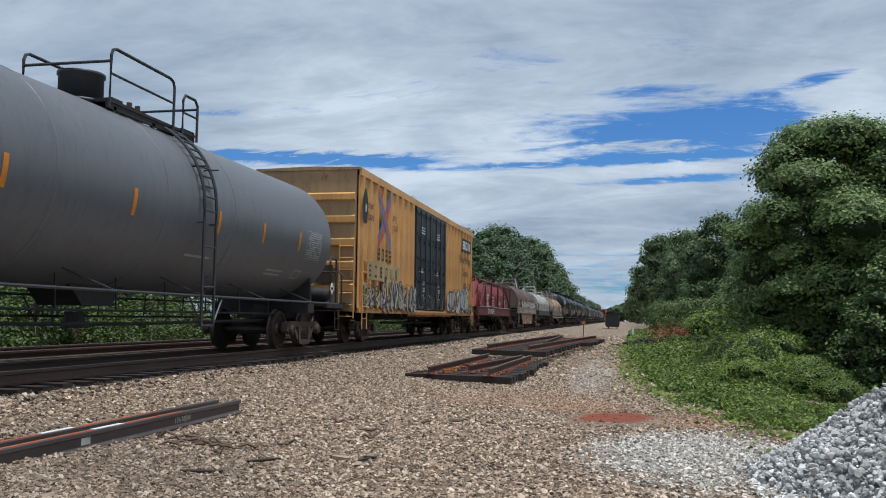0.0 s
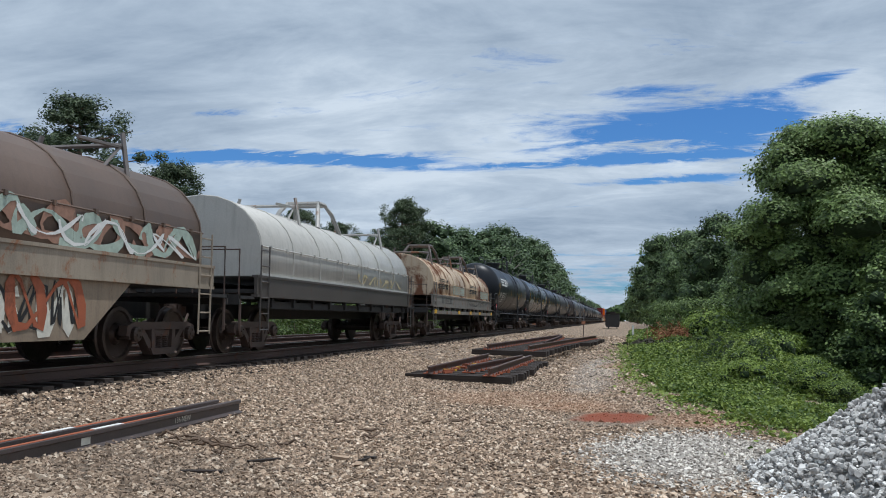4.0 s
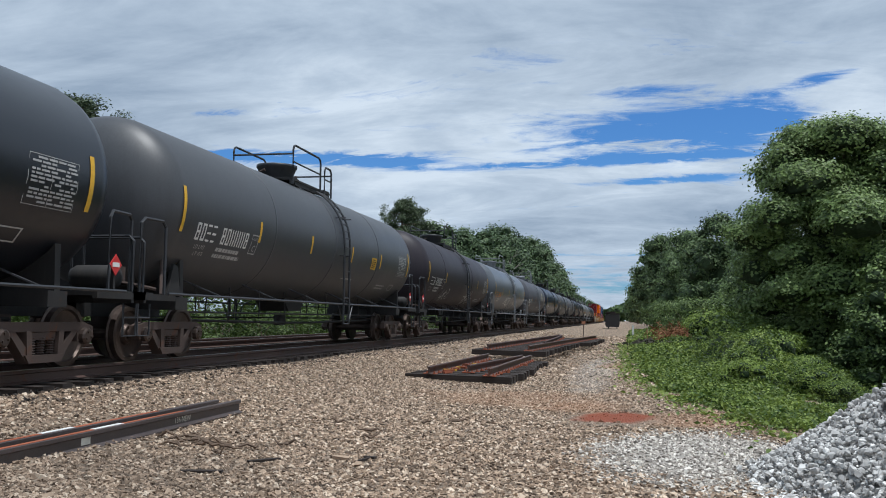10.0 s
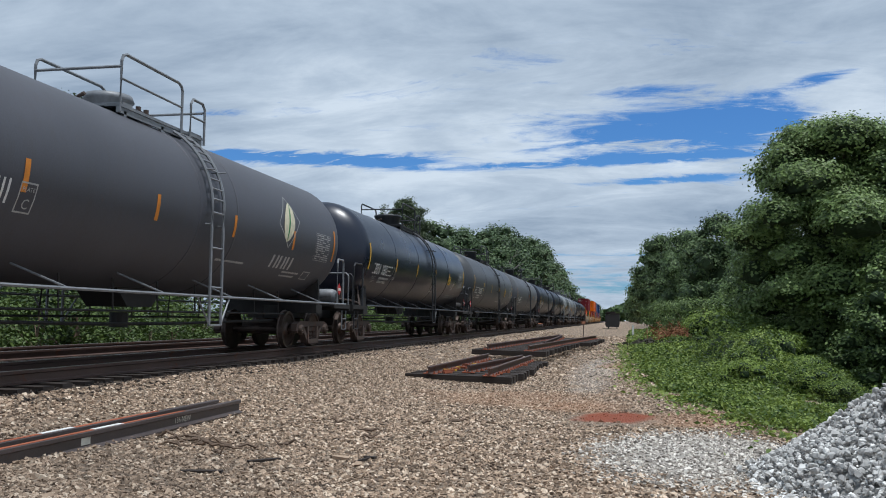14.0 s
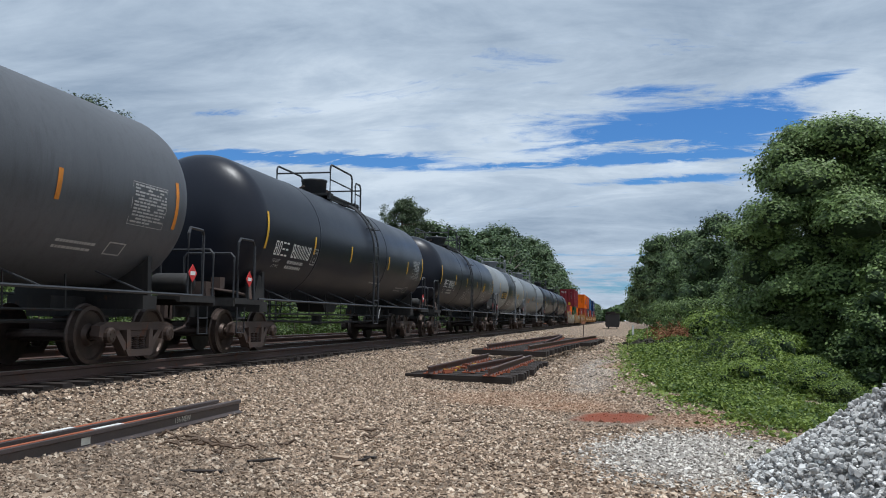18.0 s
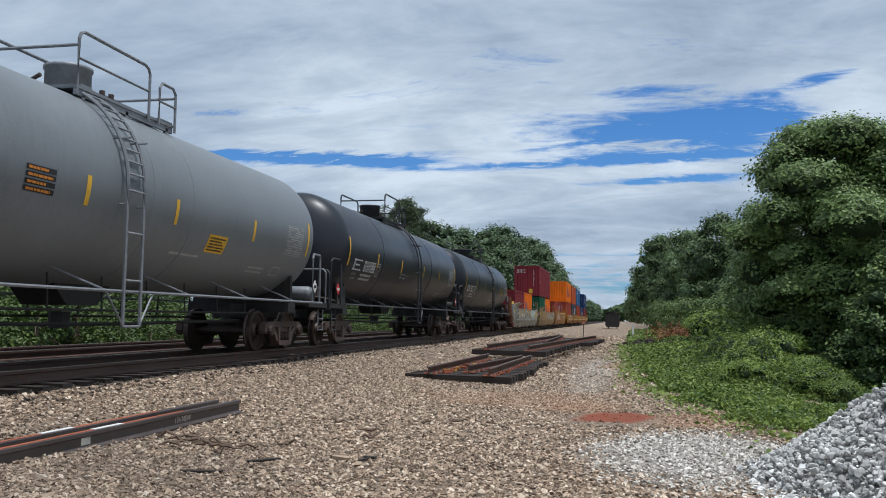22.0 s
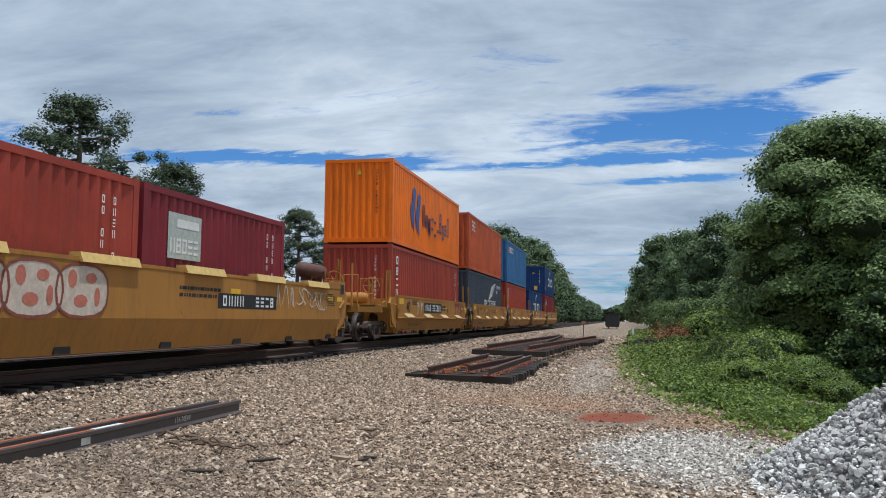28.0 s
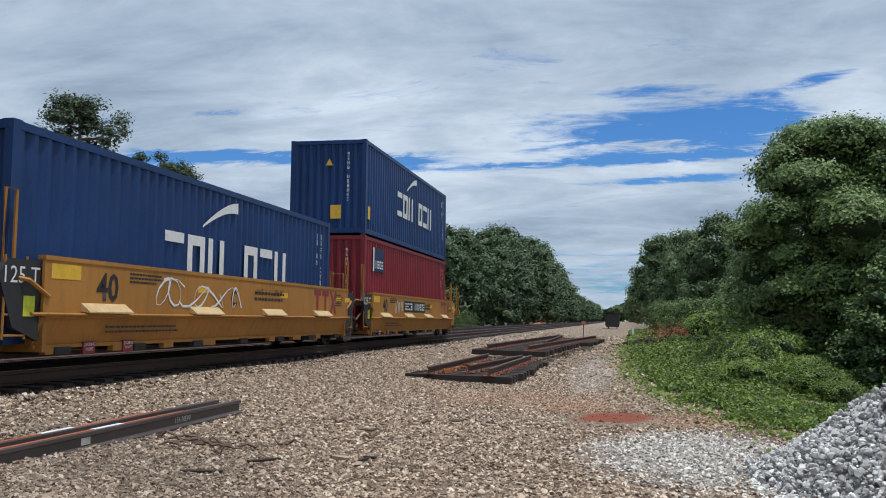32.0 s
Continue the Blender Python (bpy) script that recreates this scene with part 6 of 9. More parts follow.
def boxcar():
    uf, ur = 23.55, 42.75
    u0, h = (uf + ur) / 2, (ur - uf) / 2
    W = 1.55
    zb, zt = .92, 5.02
    yel = painted("boxcar yellow", (0.66, 0.35, 0.118), .22, .28, .55, (0.20, 0.09, 0.04), fade=.22)
    roofm = painted("boxcar roof", (0.42, 0.27, 0.13), .5, .4, .6, (0.24, 0.12, 0.07))
    dark = painted("black door", (0.022, 0.024, 0.030), .12, .35, .5)
    car = run_thing("boxcar", "weathered yellow boxcar with black doors and graffiti along the bottom", "boxcar", u0, "other freight cars of the train")
    for sx in (-1, 1):
        for a, b in ((-h, -2.72), (2.72, h)):
            bm = bmesh.new()
            box(bm, sx * (W - .03), (a + b) / 2, (zb + zt) / 2, .06, b - a, zt - zb)
            side = part("side_wall", bm, yel, car)
            n = 9
            post = bmesh.new()
            prism(post, [(-.10, 0), (.10, 0), (.055, .085), (-.055, .085)], "z", zb + .1, zt - .2)
            me = mesh_of(post, "post", yel)
            for k in range(n):
                yy = a + (k + .35) * (b - a) / n
                share("post", me, side, (sx * W, yy, 0), radians(-90 * sx))
        bm = bmesh.new()
        box(bm, sx * (W + .02), 0, zt - .1, .1, 2 * h, .2), box(bm, sx * (W + .01), 0, zb + .06, .1, 2 * h, .14)
        part("side_sill", bm, yel, car)
        bm = bmesh.new()
        box(bm, sx * (W + .05), 0, zb + .02, .1, 2 * 3.9, .09)
        for k in range(30):
            box(bm, sx * (W + .06), -3.8 + k * .26, zb - .02, .06, .05, .14)
        part("door_track", bm, painted("rusty track", (.34, .15, .045), .8, .4, .7), car, "rusty door track along the sill")
        for dy in (-1.36, 1.36):
            bm = bmesh.new()
            box(bm, sx * (W + .02), dy, (zb + zt) / 2, .09, 2.68, zt - zb - .35)
            door = part("plug_door", bm, dark, car, "black ribbed plug door")
            for k in range(5):
                bm = bmesh.new()
                box(bm, sx * (W + .075), dy, zb + .45 + k * .82, .03, 2.6, .09)
                part("rib", bm, dark, door)
            for k in (-.55, 0, .55):
                bm = bmesh.new()
                tube(bm, [(sx * (W + .11), dy + k * 1.5, zb + .2), (sx * (W + .11), dy + k * 1.5, zt - .3)], .022, 6)
                for zz in (1.6, 2.6, 3.6):
                    box(bm, sx * (W + .1), dy + k * 1.5, zz, .07, .1, .12)
                part("lock_rod", bm, dark, door)
            if sx > 0:
                bm = bmesh.new()
                sf = flat_side(W + .07)
                text_lines(bm, sf, dy - .6, 4.1, .9, 3, .05, .1), text_lines(bm, sf, dy - .9, 2.55, .8, 2, .05, .1)
                for k in range(3):
                    text_lines(bm, sf, dy - .3 + .1 * k, 2.1 - .25 * k, .45, 2, .05, .09)
                tagged(part("door_stencil", bm, M["white_letter"], door, "small white stencils"), kind="stuff")
    bm = bmesh.new()
    prism(bm, [(-W - .04, zt - .04), (W + .04, zt - .04), (W + .04, zt + .03), (0, zt + .07), (-W - .04, zt + .03)], "y", -h - .03, h + .03)
    part("roof", bm, roofm, car, "faded yellow-brown roof")
    for w in (-1, 1):
        bm = bmesh.new()
        box(bm, 0, w * (h - .03), (zb + zt) / 2, 2 * W - .04, .06, zt - zb - .06)
        end = part("end_wall", bm, roofm if w < 0 else yel, car, "ribbed end wall")
        for k, zz in enumerate((1.6, 2.25, 2.9, 3.55, 4.2)):
            bm = bmesh.new()
            prism(bm, [(zz - .13, 0), (zz - .09, w * .09), (zz + .09, w * .09), (zz + .13, 0)] if 0 else [(w * 0, zz - .13), (w * .09, zz - .08), (w * .09, zz + .08), (w * 0, zz + .13)], "x", -W + .1, W - .1)
            rb = part("rib", bm, yel, end)
            rb.location.y = w * h
        bm = bmesh.new()
        for sx in (-1.48, -1.05):
            tube(bm, [(-sx, w * (h + .14), .75), (-sx, w * (h + .14), 2.9)], .02, 5)
        for k in range(7):
            tube(bm, [(1.05, w * (h + .14), .8 + k * .33), (1.48, w * (h + .14), .8 + k * .33)], .015, 5)
        part("end_ladder", bm, yel, car, "yellow end ladder")
        bm = bmesh.new()
        for k in range(7):
            tube(bm, [(W + .1, w * (h - .15), .75 + k * .33), (W + .1, w * (h - .62), .75 + k * .33)], .015, 5)
        for yy in (.15, .62):
            tube(bm, [(W + .1, w * (h - yy), .45), (W + .1, w * (h - yy), 2.8)], .018, 5)
        part("side_ladder", bm, yel, car, "yellow side ladder with stirrup step")
        bm = bmesh.new()
        box(bm, 0, w * (h + .2), 1.15, 2.7, .35, .05), box(bm, .6, w * (h + .1), 2.0, .5, .1, .5)
        part("crossover_step", bm, M["truck"], car)
        bm = bmesh.new()
        box(bm, 0, w * (h - .6), .8, .4, 3.0, .3), box(bm, 0, w * (h - 2.3), .85, 2.6, .5, .2)
        part("draft_sill", bm, M["under"], car)
        add_coupler(car, w * (h + .75), w)
        add_truck(car, u0, w * (h - 2.3))
    bm = bmesh.new()
    box(bm, 0, 0, .82, .5, 2 * h - 3, .24)
    for k in range(7):
        box(bm, 0, -h + 3.5 + k * 2, .88, 2.9, .15, .12)
    tube(bm, [(.7, -4, .6), (.7, 4, .6)], .05, 6)
    part("underframe", bm, M["under"], car)
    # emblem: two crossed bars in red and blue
    sf = flat_side(W + .092)
    blue, red = plain("emblem blue", (.07, .17, .38), .6), plain("emblem red", (.50, .09, .045), .6)
    cy, cz = -h + 2.45, 3.80
    for q, (mat, sg, off) in enumerate(((blue, 1, .11), (red, 1, -.11), (red, -1, .11), (blue, -1, -.11))):
        bm = bmesh.new()
        vs = [sf(cy - .72, cz - sg * .78 + off - .13), sf(cy + .72, cz + sg * .78 + off - .13), sf(cy + .72, cz + sg * .78 + off + .13), sf(cy - .72, cz - sg * .78 + off + .13)]
        bm.faces.new([bm.verts.new(v) for v in vs])
        ob = part("emblem_bar", bm, mat, car, "red and blue crossed emblem")
        ob.location.x = .003 * (q + 1)
    bm = bmesh.new()
    filled(bm, sf, [(-h + .36 + .26 * math.cos(a), 3.95 + (.52 + .06 * math.sin(5 * a)) * math.sin(a)) for a in np.linspace(0, 5.9, 14)])
    blot = part("black_blot", bm, M["black_letter"], car, "black sprayed blot with a pale dot")
    bm = bmesh.new()
    filled(bm, flat_side(W + .096), [(-h + .40 + .07 * math.cos(a), 3.92 + .13 * math.sin(a)) for a in np.linspace(0, 5.5, 8)])
    part("pale_dot", bm, M["chalk"], blot)
    x = W + .094
    word("next", .26, M["black_letter"], car, x, -h + .62, 3.95), word("load", .26, M["black_letter"], car, x, -h + .62, 3.62)
    word("any", .25, M["black_letter"], car, x, -h + 3.42, 3.90), word("road", .25, M["black_letter"], car, x, -h + 3.42, 3.58)
    bm = bmesh.new()
    bars(bm, sf, -h + 1.72, 2.52, 4, .24, .36, .2), bars(bm, sf, -h + .85, 1.98, 6, .20, .34, .40)
    tagged(part("car_number", bm, M["black_letter"], car, "black bars of car lettering"), kind="stuff")
    bm = bmesh.new()
    patch(bm, sf, h - 3.3, h - .9, 3.9, 4.5, 1, 1)
    blk = part("black_panel", bm, M["black_letter"], car, "black name panel")
    bm = bmesh.new()
    bars(bm, flat_side(W + .098), h - 3.1, 4.0, 3, .5, .38, .2)
    tagged(part("panel_word", bm, M["white_letter"], blk), kind="stuff")
    bm = bmesh.new()
    bars(bm, sf, h - 2.8, 2.15, 7, .17, .27, .08, skip=(3,))
    word("Railcar Pooling", .33, M["black_letter"], car, x, h - 3.80, 3.36, bold=.006), word("Experts", .33, M["black_letter"], car, x, h - 3.0, 2.76, bold=.006)
    tagged(part("slogan", bm, M["black_letter"], car, "lines of black lettering as bars"), kind="stuff")
    # the pale number panel and its stencilled lines
    bm = bmesh.new()
    patch(bm, flat_side(W + .0885), -h + .62, -h + 4.45, 1.88, 2.44, 1, 1)
    part("number_panel", bm, painted("faded plate yellow", (.46, .33, .15), .3, .5, .7), car, "faded darker panel behind the number")
    word("LD LMT", .15, M["black_letter"], car, x, -h + .75, 1.62), word("LT WT", .15, M["black_letter"], car, x, -h + .75, 1.40)
    # graffiti letters along the foot of the side: filled shapes, outlines and inner strokes
    blk2 = plain("dark spray", (.035, .030, .032), .7, 0, .3)
    tints = [plain(n, c, .7, 0, .3) for n, c in (("chalky spray", (.47, .45, .40)), ("mauve spray", (.30, .20, .19)), ("olive spray", (.24, .25, .13)), ("grey spray", (.32, .29, .25)), ("rust pink spray", (.42, .25, .17)), ("pale blue spray", (.38, .46, .50)), ("ochre spray", (.50, .30, .05)))]
    r = random.Random(91)

    def letters(y0, y1, z0, z1, n, kinds):
        wide = (y1 - y0) / n
        fills = {k: bmesh.new() for k in set(kinds)}
        dark, pale = bmesh.new(), bmesh.new()
        for i in range(n):
            c, hi = y0 + (i + .5) * wide, z1 - r.uniform(0, .22) * (z1 - z0)
            ring = []
            for q in range(12):
                a = q / 12 * math.tau
                rad = r.uniform(.78, 1.12) if q % 2 else r.uniform(.55, .95)
                ring.append((c + wide * .62 * rad * math.copysign(abs(math.cos(a)) ** .7, math.cos(a)), (z0 + hi) / 2 + (hi - z0) / 2 * min(1.0, rad) * math.copysign(abs(math.sin(a)) ** .7, math.sin(a))))
            filled(fills[kinds[i % len(kinds)]], flat_side(W + .1 + .0006 * i), ring)
            on = flat_side(W + .104 + .0006 * i)
            ribbon(dark, on, ring, .020, True)
            for q in range(8):
                p = [(c + wide * r.uniform(-.5, .5), z0 + (hi - z0) * r.uniform(.08, .92)) for _ in range(3)]
                ribbon(dark if q % 3 else pale, lifted(on, .001), p, r.uniform(.012, .045))
        for k, bm in fills.items():
            tagged(part("graffiti", bm, tints[k], car, "filled graffiti letters"), kind="stuff")
        tagged(part("graffiti", dark, blk2, car, "black outlines of graffiti letters"), kind="stuff")
        tagged(part("graffiti", pale, tints[0], car, "pale strokes across graffiti letters"), kind="stuff")

    letters(-h + .3, -h + 2.6, .98, 1.80, 4, (2, 4, 6, 1)), letters(-h + 2.3, -2.78, .90, 2.10, 9, (3, 1, 0, 2, 3, 4)), letters(2.85, h - 1.5, .92, 2.30, 5, (0, 3, 0, 5)), letters(h - 1.9, h - .5, 1.0, 1.5, 2, (5, 6))
    bm = bmesh.new()
    strokes(bm, flat_side(W + .118), -2.5, 2.5, 1.1, 1.7, 4, .02, 76)
    tagged(part("graffiti", bm, tints[3], car, "thin tag across the doors"), kind="stuff")
    for yy in (-h + 2.75, -h + 5.4):
        bm = bmesh.new()
        patch(bm, flat_side(W + .125), yy, yy + .13, 1.45, 1.95, 1, 1)
        part("reflector", bm, M["yellow_mark"], car, "yellow reflector strip")


boxcar()


# ---------------------------------------------------------------- coil cars
def coil_hood(car, y0, y1, paint, half=1.42, zs=1.62, zsh=2.15, top=3.35, seams=7, label="", brackets=True, bracket_mat=None, arch=True):
    """A rounded lift-off hood with ribs, a lower lip and lifting brackets."""
    prof = [(-half, zs), (-half, zsh)]
    for i in range(1, 12):
        a = math.pi - i * math.pi / 12
        prof.append((math.cos(a) * half, zsh + math.sin(a) * (top - zsh)))
    prof += [(half, zsh), (half, zs)]
    bm = bmesh.new()
    prism(bm, prof[::-1], "y", y0, y1)
    hood = part("hood", bm, paint, car, label)
    for f in hood.data.polygons:
        f.use_smooth = len(f.vertices) == 4
    for k in range(seams + 1):
        yy = y0 + .04 + (y1 - y0 - .08) * k / seams
        bm = bmesh.new()
        A = [(x * (1 + .012 / half), z + .008) for x, z in prof]
        tube(bm, [(x, yy, z) for x, z in A], .016, 5)
        part("rib", bm, paint, hood)
    bm = bmesh.new()
    for sx in (-1, 1):
        tube(bm, [(sx * (half + .015), y0, zsh + .1), (sx * (half + .015), y1, zsh + .1)], .016, 5)
        box(bm, sx * (half + .01), (y0 + y1) / 2, zs + .03, .06, y1 - y0, .06)
        for k in range(seams * 2):
            yy = y0 + (k + .5) * (y1 - y0) / seams / 2
            box(bm, sx * (half + .03), yy, zsh + .1, .05, .06, .07)
    part("lip", bm, paint, hood)
    bmat = bracket_mat or paint
    if brackets:
        for yy in (y0 + (y1 - y0) * .28, y1 - (y1 - y0) * .12):
            bm = bmesh.new()
            for sx in (-1, 1):
                tube(bm, [(sx * .95, yy - .1, top - .42), (sx * .75, yy, top + .42)], .045, 5)
                tube(bm, [(sx * .75, yy - .5, top - .22), (sx * .75, yy, top + .25)], .03, 5)
            tube(bm, [(-.75, yy, top + .22), (.75, yy, top + .22)], .04, 5)
            tube(bm, [(.75, yy, top + .18), (.75, yy - 1.2, top + .12)], .035, 5)
            part("stack_bracket", bm, bmat, hood, "V-shaped stacking bracket")
    if arch:
        yy = (y0 + y1) / 2
        bm = bmesh.new()
        for dy in (-.95, .95):
            tube(bm, [(-.70, yy + dy, top - .16), (-.56, yy + dy * .62, top + .38), (-.45, yy + dy * .3, top + .62), (.45, yy + dy * .3, top + .62), (.56, yy + dy * .62, top + .38), (.70, yy + dy, top - .16)], .065, 6)
        for q in (-.45, .45):
            tube(bm, [(q, yy - .3, top + .62), (q, yy + .3, top + .62)], .07, 6)
        part("lifting_arch", bm, bmat, hood, "arched steel lifting lug")
    return hood


def coil_frame(car, u0, h, sill, z0=1.25, z1=1.62, fish=False, fish_mat=None, trucks=None):
    """Underframe of a coil car: side sills, end platforms, steps, trucks and couplers."""
    for sx in (-1, 1):
        for nm, dx, zz, wide, tall in (("side_sill", 1.47, (z0 + z1) / 2, .06, z1 - z0 - .05), ("top_flange", 1.45, z1, .14, .05), ("bottom_flange", 1.45, z0, .14, .05)):
            bm = bmesh.new()
            box(bm, sx * dx, 0, zz, wide, 2 * h, tall)
            part(nm, bm, sill, car, "rust-streaked side sill" if nm == "side_sill" else "")
        bm = bmesh.new()
        for w in (-1, 1):
            for yy in (.15, .58):
                tube(bm, [(sx * 1.52, w * (h - yy), .45), (sx * 1.52, w * (h - yy), 2.25)], .018, 5)
            for k in range(6):
                tube(bm, [(sx * 1.52, w * (h - .15), .5 + k * .33), (sx * 1.52, w * (h - .58), .5 + k * .33)], .014, 5)
        part("side_ladder", bm, sill, car, "steel grab ladder")
    if fish:
        for sx in (-1, 1):
            bm = bmesh.new()
            prism(bm, [(-h * .62, z0), (h * .62, z0), (h * .45, .42), (-h * .45, .42)], "x", sx * 1.40, sx * 1.46)
            part("belly_plate", bm, fish_mat or sill, car, "fish-belly side plate with tags")
            if sx > 0:
                for k, (mt, n, w) in enumerate(((M["chalk"], 6, .12), (M["black_letter"], 9, .035), (M["red_rust"], 4, .10))):
                    bm = bmesh.new()
                    strokes(bm, flat_side(1.464 + .003 * k), -h * .42, h * .42, .5, z0 - .05, n, w, 90 + k + int(u0))
                    tagged(part("graffiti", bm, mt, car, "layered graffiti tags"), kind="stuff")
    else:
        bm = bmesh.new()
        for sx in (-1, 1):
            box(bm, sx * 1.35, 0, 1.02, .08, 2 * h - 1, .16)
            for k in range(10):
                box(bm, sx * 1.4, -h + 1 + k * (2 * h - 2) / 9, 1.12, .1, .1, .3)
        part("floor_frame", bm, M["under"], car)
    bm = bmesh.new()
    box(bm, 0, 0, .86, .5, 2 * h + .6, .3)
    box(bm, 0, 0, 1.3, 2.7, 2 * h - .4, .08)
    part("center_sill", bm, M["under"], car)
    for w in (-1, 1):
        bm = bmesh.new()
        box(bm, 0, w * (h + .35), 1.15, 2.9, .75, .06), box(bm, 0, w * (h + .7), 1.1, 2.9, .06, .2)
        part("end_platform", bm, M["under"], car)
        bm = bmesh.new()
        tube(bm, [(1.4, w * (h + .65), 1.1), (1.4, w * (h + .65), 2.1), (.4, w * (h + .65), 2.1), (.4, w * (h + .65), 1.1)], .022, 6)
        tube(bm, [(1.42, w * (h + .62), .5), (1.42, w * (h + .62), 1.1)], .03, 5)
        tube(bm, [(-1.4, w * (h + .65), 1.1), (-1.4, w * (h + .65), 2.0), (-.6, w * (h + .65), 2.0), (-.6, w * (h + .65), 1.1)], .022, 6)
        part("end_rail", bm, M["truck"], car)
        if w < 0:
            bm = bmesh.new()
            tube(bm, [(-.5 + .26 * math.cos(q * .524), w * (h + .72), 1.85 + .26 * math.sin(q * .524)) for q in range(12)], .02, 5, True)
            for q in range(3):
                tube(bm, [(-.5 + .26 * math.cos(q * 1.047), w * (h + .72), 1.85 + .26 * math.sin(q * 1.047)), (-.5 - .26 * math.cos(q * 1.047), w * (h + .72), 1.85 - .26 * math.sin(q * 1.047))], .014, 5)
            tube(bm, [(-.5, w * (h + .6), 1.85), (-.5, w * (h + .6), 1.1)], .04, 6)
            part("brake_wheel", bm, M["under"], car, "black hand-brake wheel")
        add_coupler(car, w * (h + 1.2), w)
        add_truck(car, u0, w * (h - 1.0))


def coil_cars():
    # red car with a peaked hood in a frame of posts
    uf, ur = 44.75, 58.75
    u0, h = (uf + ur) / 2, (ur - uf) / 2
    red = painted("oxide red", (0.205, 0.028, 0.026), .2, .3, .6, (0.10, 0.045, 0.03), fade=.22)
    redd = painted("dull red frame", (0.12, 0.020, 0.020), .3, .4, .65, (0.09, 0.045, 0.03))
    car = run_thing("coil_car", "dark red coil car with a peaked hood and steel frame", "coil car", u0, "other freight cars of the train")
    coil_frame(car, u0, h, redd, 1.0, 1.4)
    bm = bmesh.new()
    A = [(-1.42, 1.45), (1.42, 1.45), (1.40, 2.05), (.78, 2.82), (-.78, 2.82), (-1.40, 2.05)]
    prism(bm, A, "y", -h + 1.1, h - .3)
    hood = part("hood", bm, red, car, "dark red peaked hood")
    for k in range(11):
        yy = -h + 1.2 + k * (2 * h - 1.6) / 10
        bm = bmesh.new()
        tube(bm, [(x * 1.008, yy, z + .01) for x, z in A[1:] + A[:1]], .022, 5)
        part("rib", bm, red, hood)
    bm = bmesh.new()
    prism(bm, [(-h + .25, 1.45), (-h + 1.1, 1.45), (-h + 1.1, 2.78)], "x", -1.38, 1.38)
    part("hood_end", bm, red, hood, "sloping hood end")
    for sx in (-1, 1):
        bm = bmesh.new()
        tube(bm, [(sx * 1.47, -h + .6, 2.86), (sx * 1.47, h - .1, 2.80)], .055, 5)
        part("top_bar", bm, redd, car, "heavy bar along the top of the frame")
        for yy in (-h + 2.9, -1.8, .9, 3.6, h - .15):
            bm = bmesh.new()
            box(bm, sx * 1.49, yy, 2.12, .09, .12, 1.5)
            part("post", bm, redd, car)
        for a, b in (((-h + 2.9, 2.8), (-h + 1.0, 1.5)), ((h - 3.2, 2.8), (h - .2, 1.5))):
            bm = bmesh.new()
            tube(bm, [(sx * 1.49, a[0], a[1]), (sx * 1.49, b[0], b[1])], .06, 4)
            part("diagonal", bm, redd, car)
        bm = bmesh.new()
        tube(bm, [(sx * 1.50, -h + .9, 1.44), (sx * 1.50, -2, 1.47), (sx * 1.50, 2, 1.42), (sx * 1.50, h - .2, 1.45)], .03, 5)
        part("pale_lip", bm, M["grey_pipe"], hood, "pale worn lower lip")
    for yy in (-1.2, h - 2.2):
        bm = bmesh.new()
        tube(bm, [(-.6, yy - .8, 2.8), (-.5, yy - .3, 3.25), (.5, yy - .3, 3.25), (.6, yy - .8, 2.8)], .06, 6)
        tube(bm, [(-.6, yy + .8, 2.8), (-.5, yy + .3, 3.25), (.5, yy + .3, 3.25), (.6, yy + .8, 2.8)], .06, 6)
        tube(bm, [(.5, yy - .3, 3.25), (.5, yy + .3, 3.25)], .06, 6)
        part("lifting_arch", bm, redd, car, "arched lifting lug")
    sf = flat_side(1.512)
    bm = bmesh.new()
    bars(bm, sf, -h + 3.9, 1.08, 8, .19, .26, .13)
    tagged(part("car_number", bm, M["white_letter"], car, "white bars of car lettering"), kind="stuff")
    sf = flat_side(1.455)
    bm = bmesh.new()
    for r0, r1 in ((.30, .40), (.14, .22)):
        for k in range(14):
            a, b = .6 + k * .36, .6 + (k + 1) * .36
            vs = [sf(-h + 4.1 + math.cos(q) * rr, 1.8 + math.sin(q) * rr) for q, rr in ((a, r0), (b, r0), (b, r1), (a, r1))]
            bm.faces.new([bm.verts.new(v) for v in vs])
    text_lines(bm, sf, -h + 5.2, 2.0, 1.2, 6, .045, .09), bars(bm, sf, 1.0, 1.62, 5, .18, .2, .12), bars(bm, sf, 3.4, 1.78, 5, .13, .17, .09), bars(bm, sf, 3.6, 1.52, 5, .13, .17, .09)
    part("side_lettering", bm, M["chalk"], hood, "white ring emblem and bars of lettering")
    bm = bmesh.new()
    strokes(bm, sf, 4.2, h - .8, 1.5, 2.1, 4, .025, 17)
    tagged(part("graffiti", bm, plain("teal spray", (.35, .55, .52), .7), hood), kind="stuff")

    # brown car
    uf, ur = 63.65, 76.85
    u0, h = (uf + ur) / 2, (ur - uf) / 2 + .35
    brown = painted("brown hood", (0.135, 0.092, 0.070), .22, .35, .6, (0.20, 0.09, 0.05), fade=.2)
    white_sill = painted("rusty white sill", (0.31, 0.26, 0.20), .7, .4, .65, (0.26, 0.11, 0.05), spot=1.4)
    car = run_thing("coil_car", "brown round-hooded coil car with a rust-streaked white sill and graffiti", "coil car", u0, "other freight cars of the train")
    coil_frame(car, u0, h, white_sill, 1.28, 1.66, True, painted("buff belly", (0.27, 0.21, 0.15), .5, .5, .7))
    hood = coil_hood(car, -h + .35, h - .35, brown, label="brown round hood", bracket_mat=painted("grey bracket", (.16, .14, .13), .3, .3))
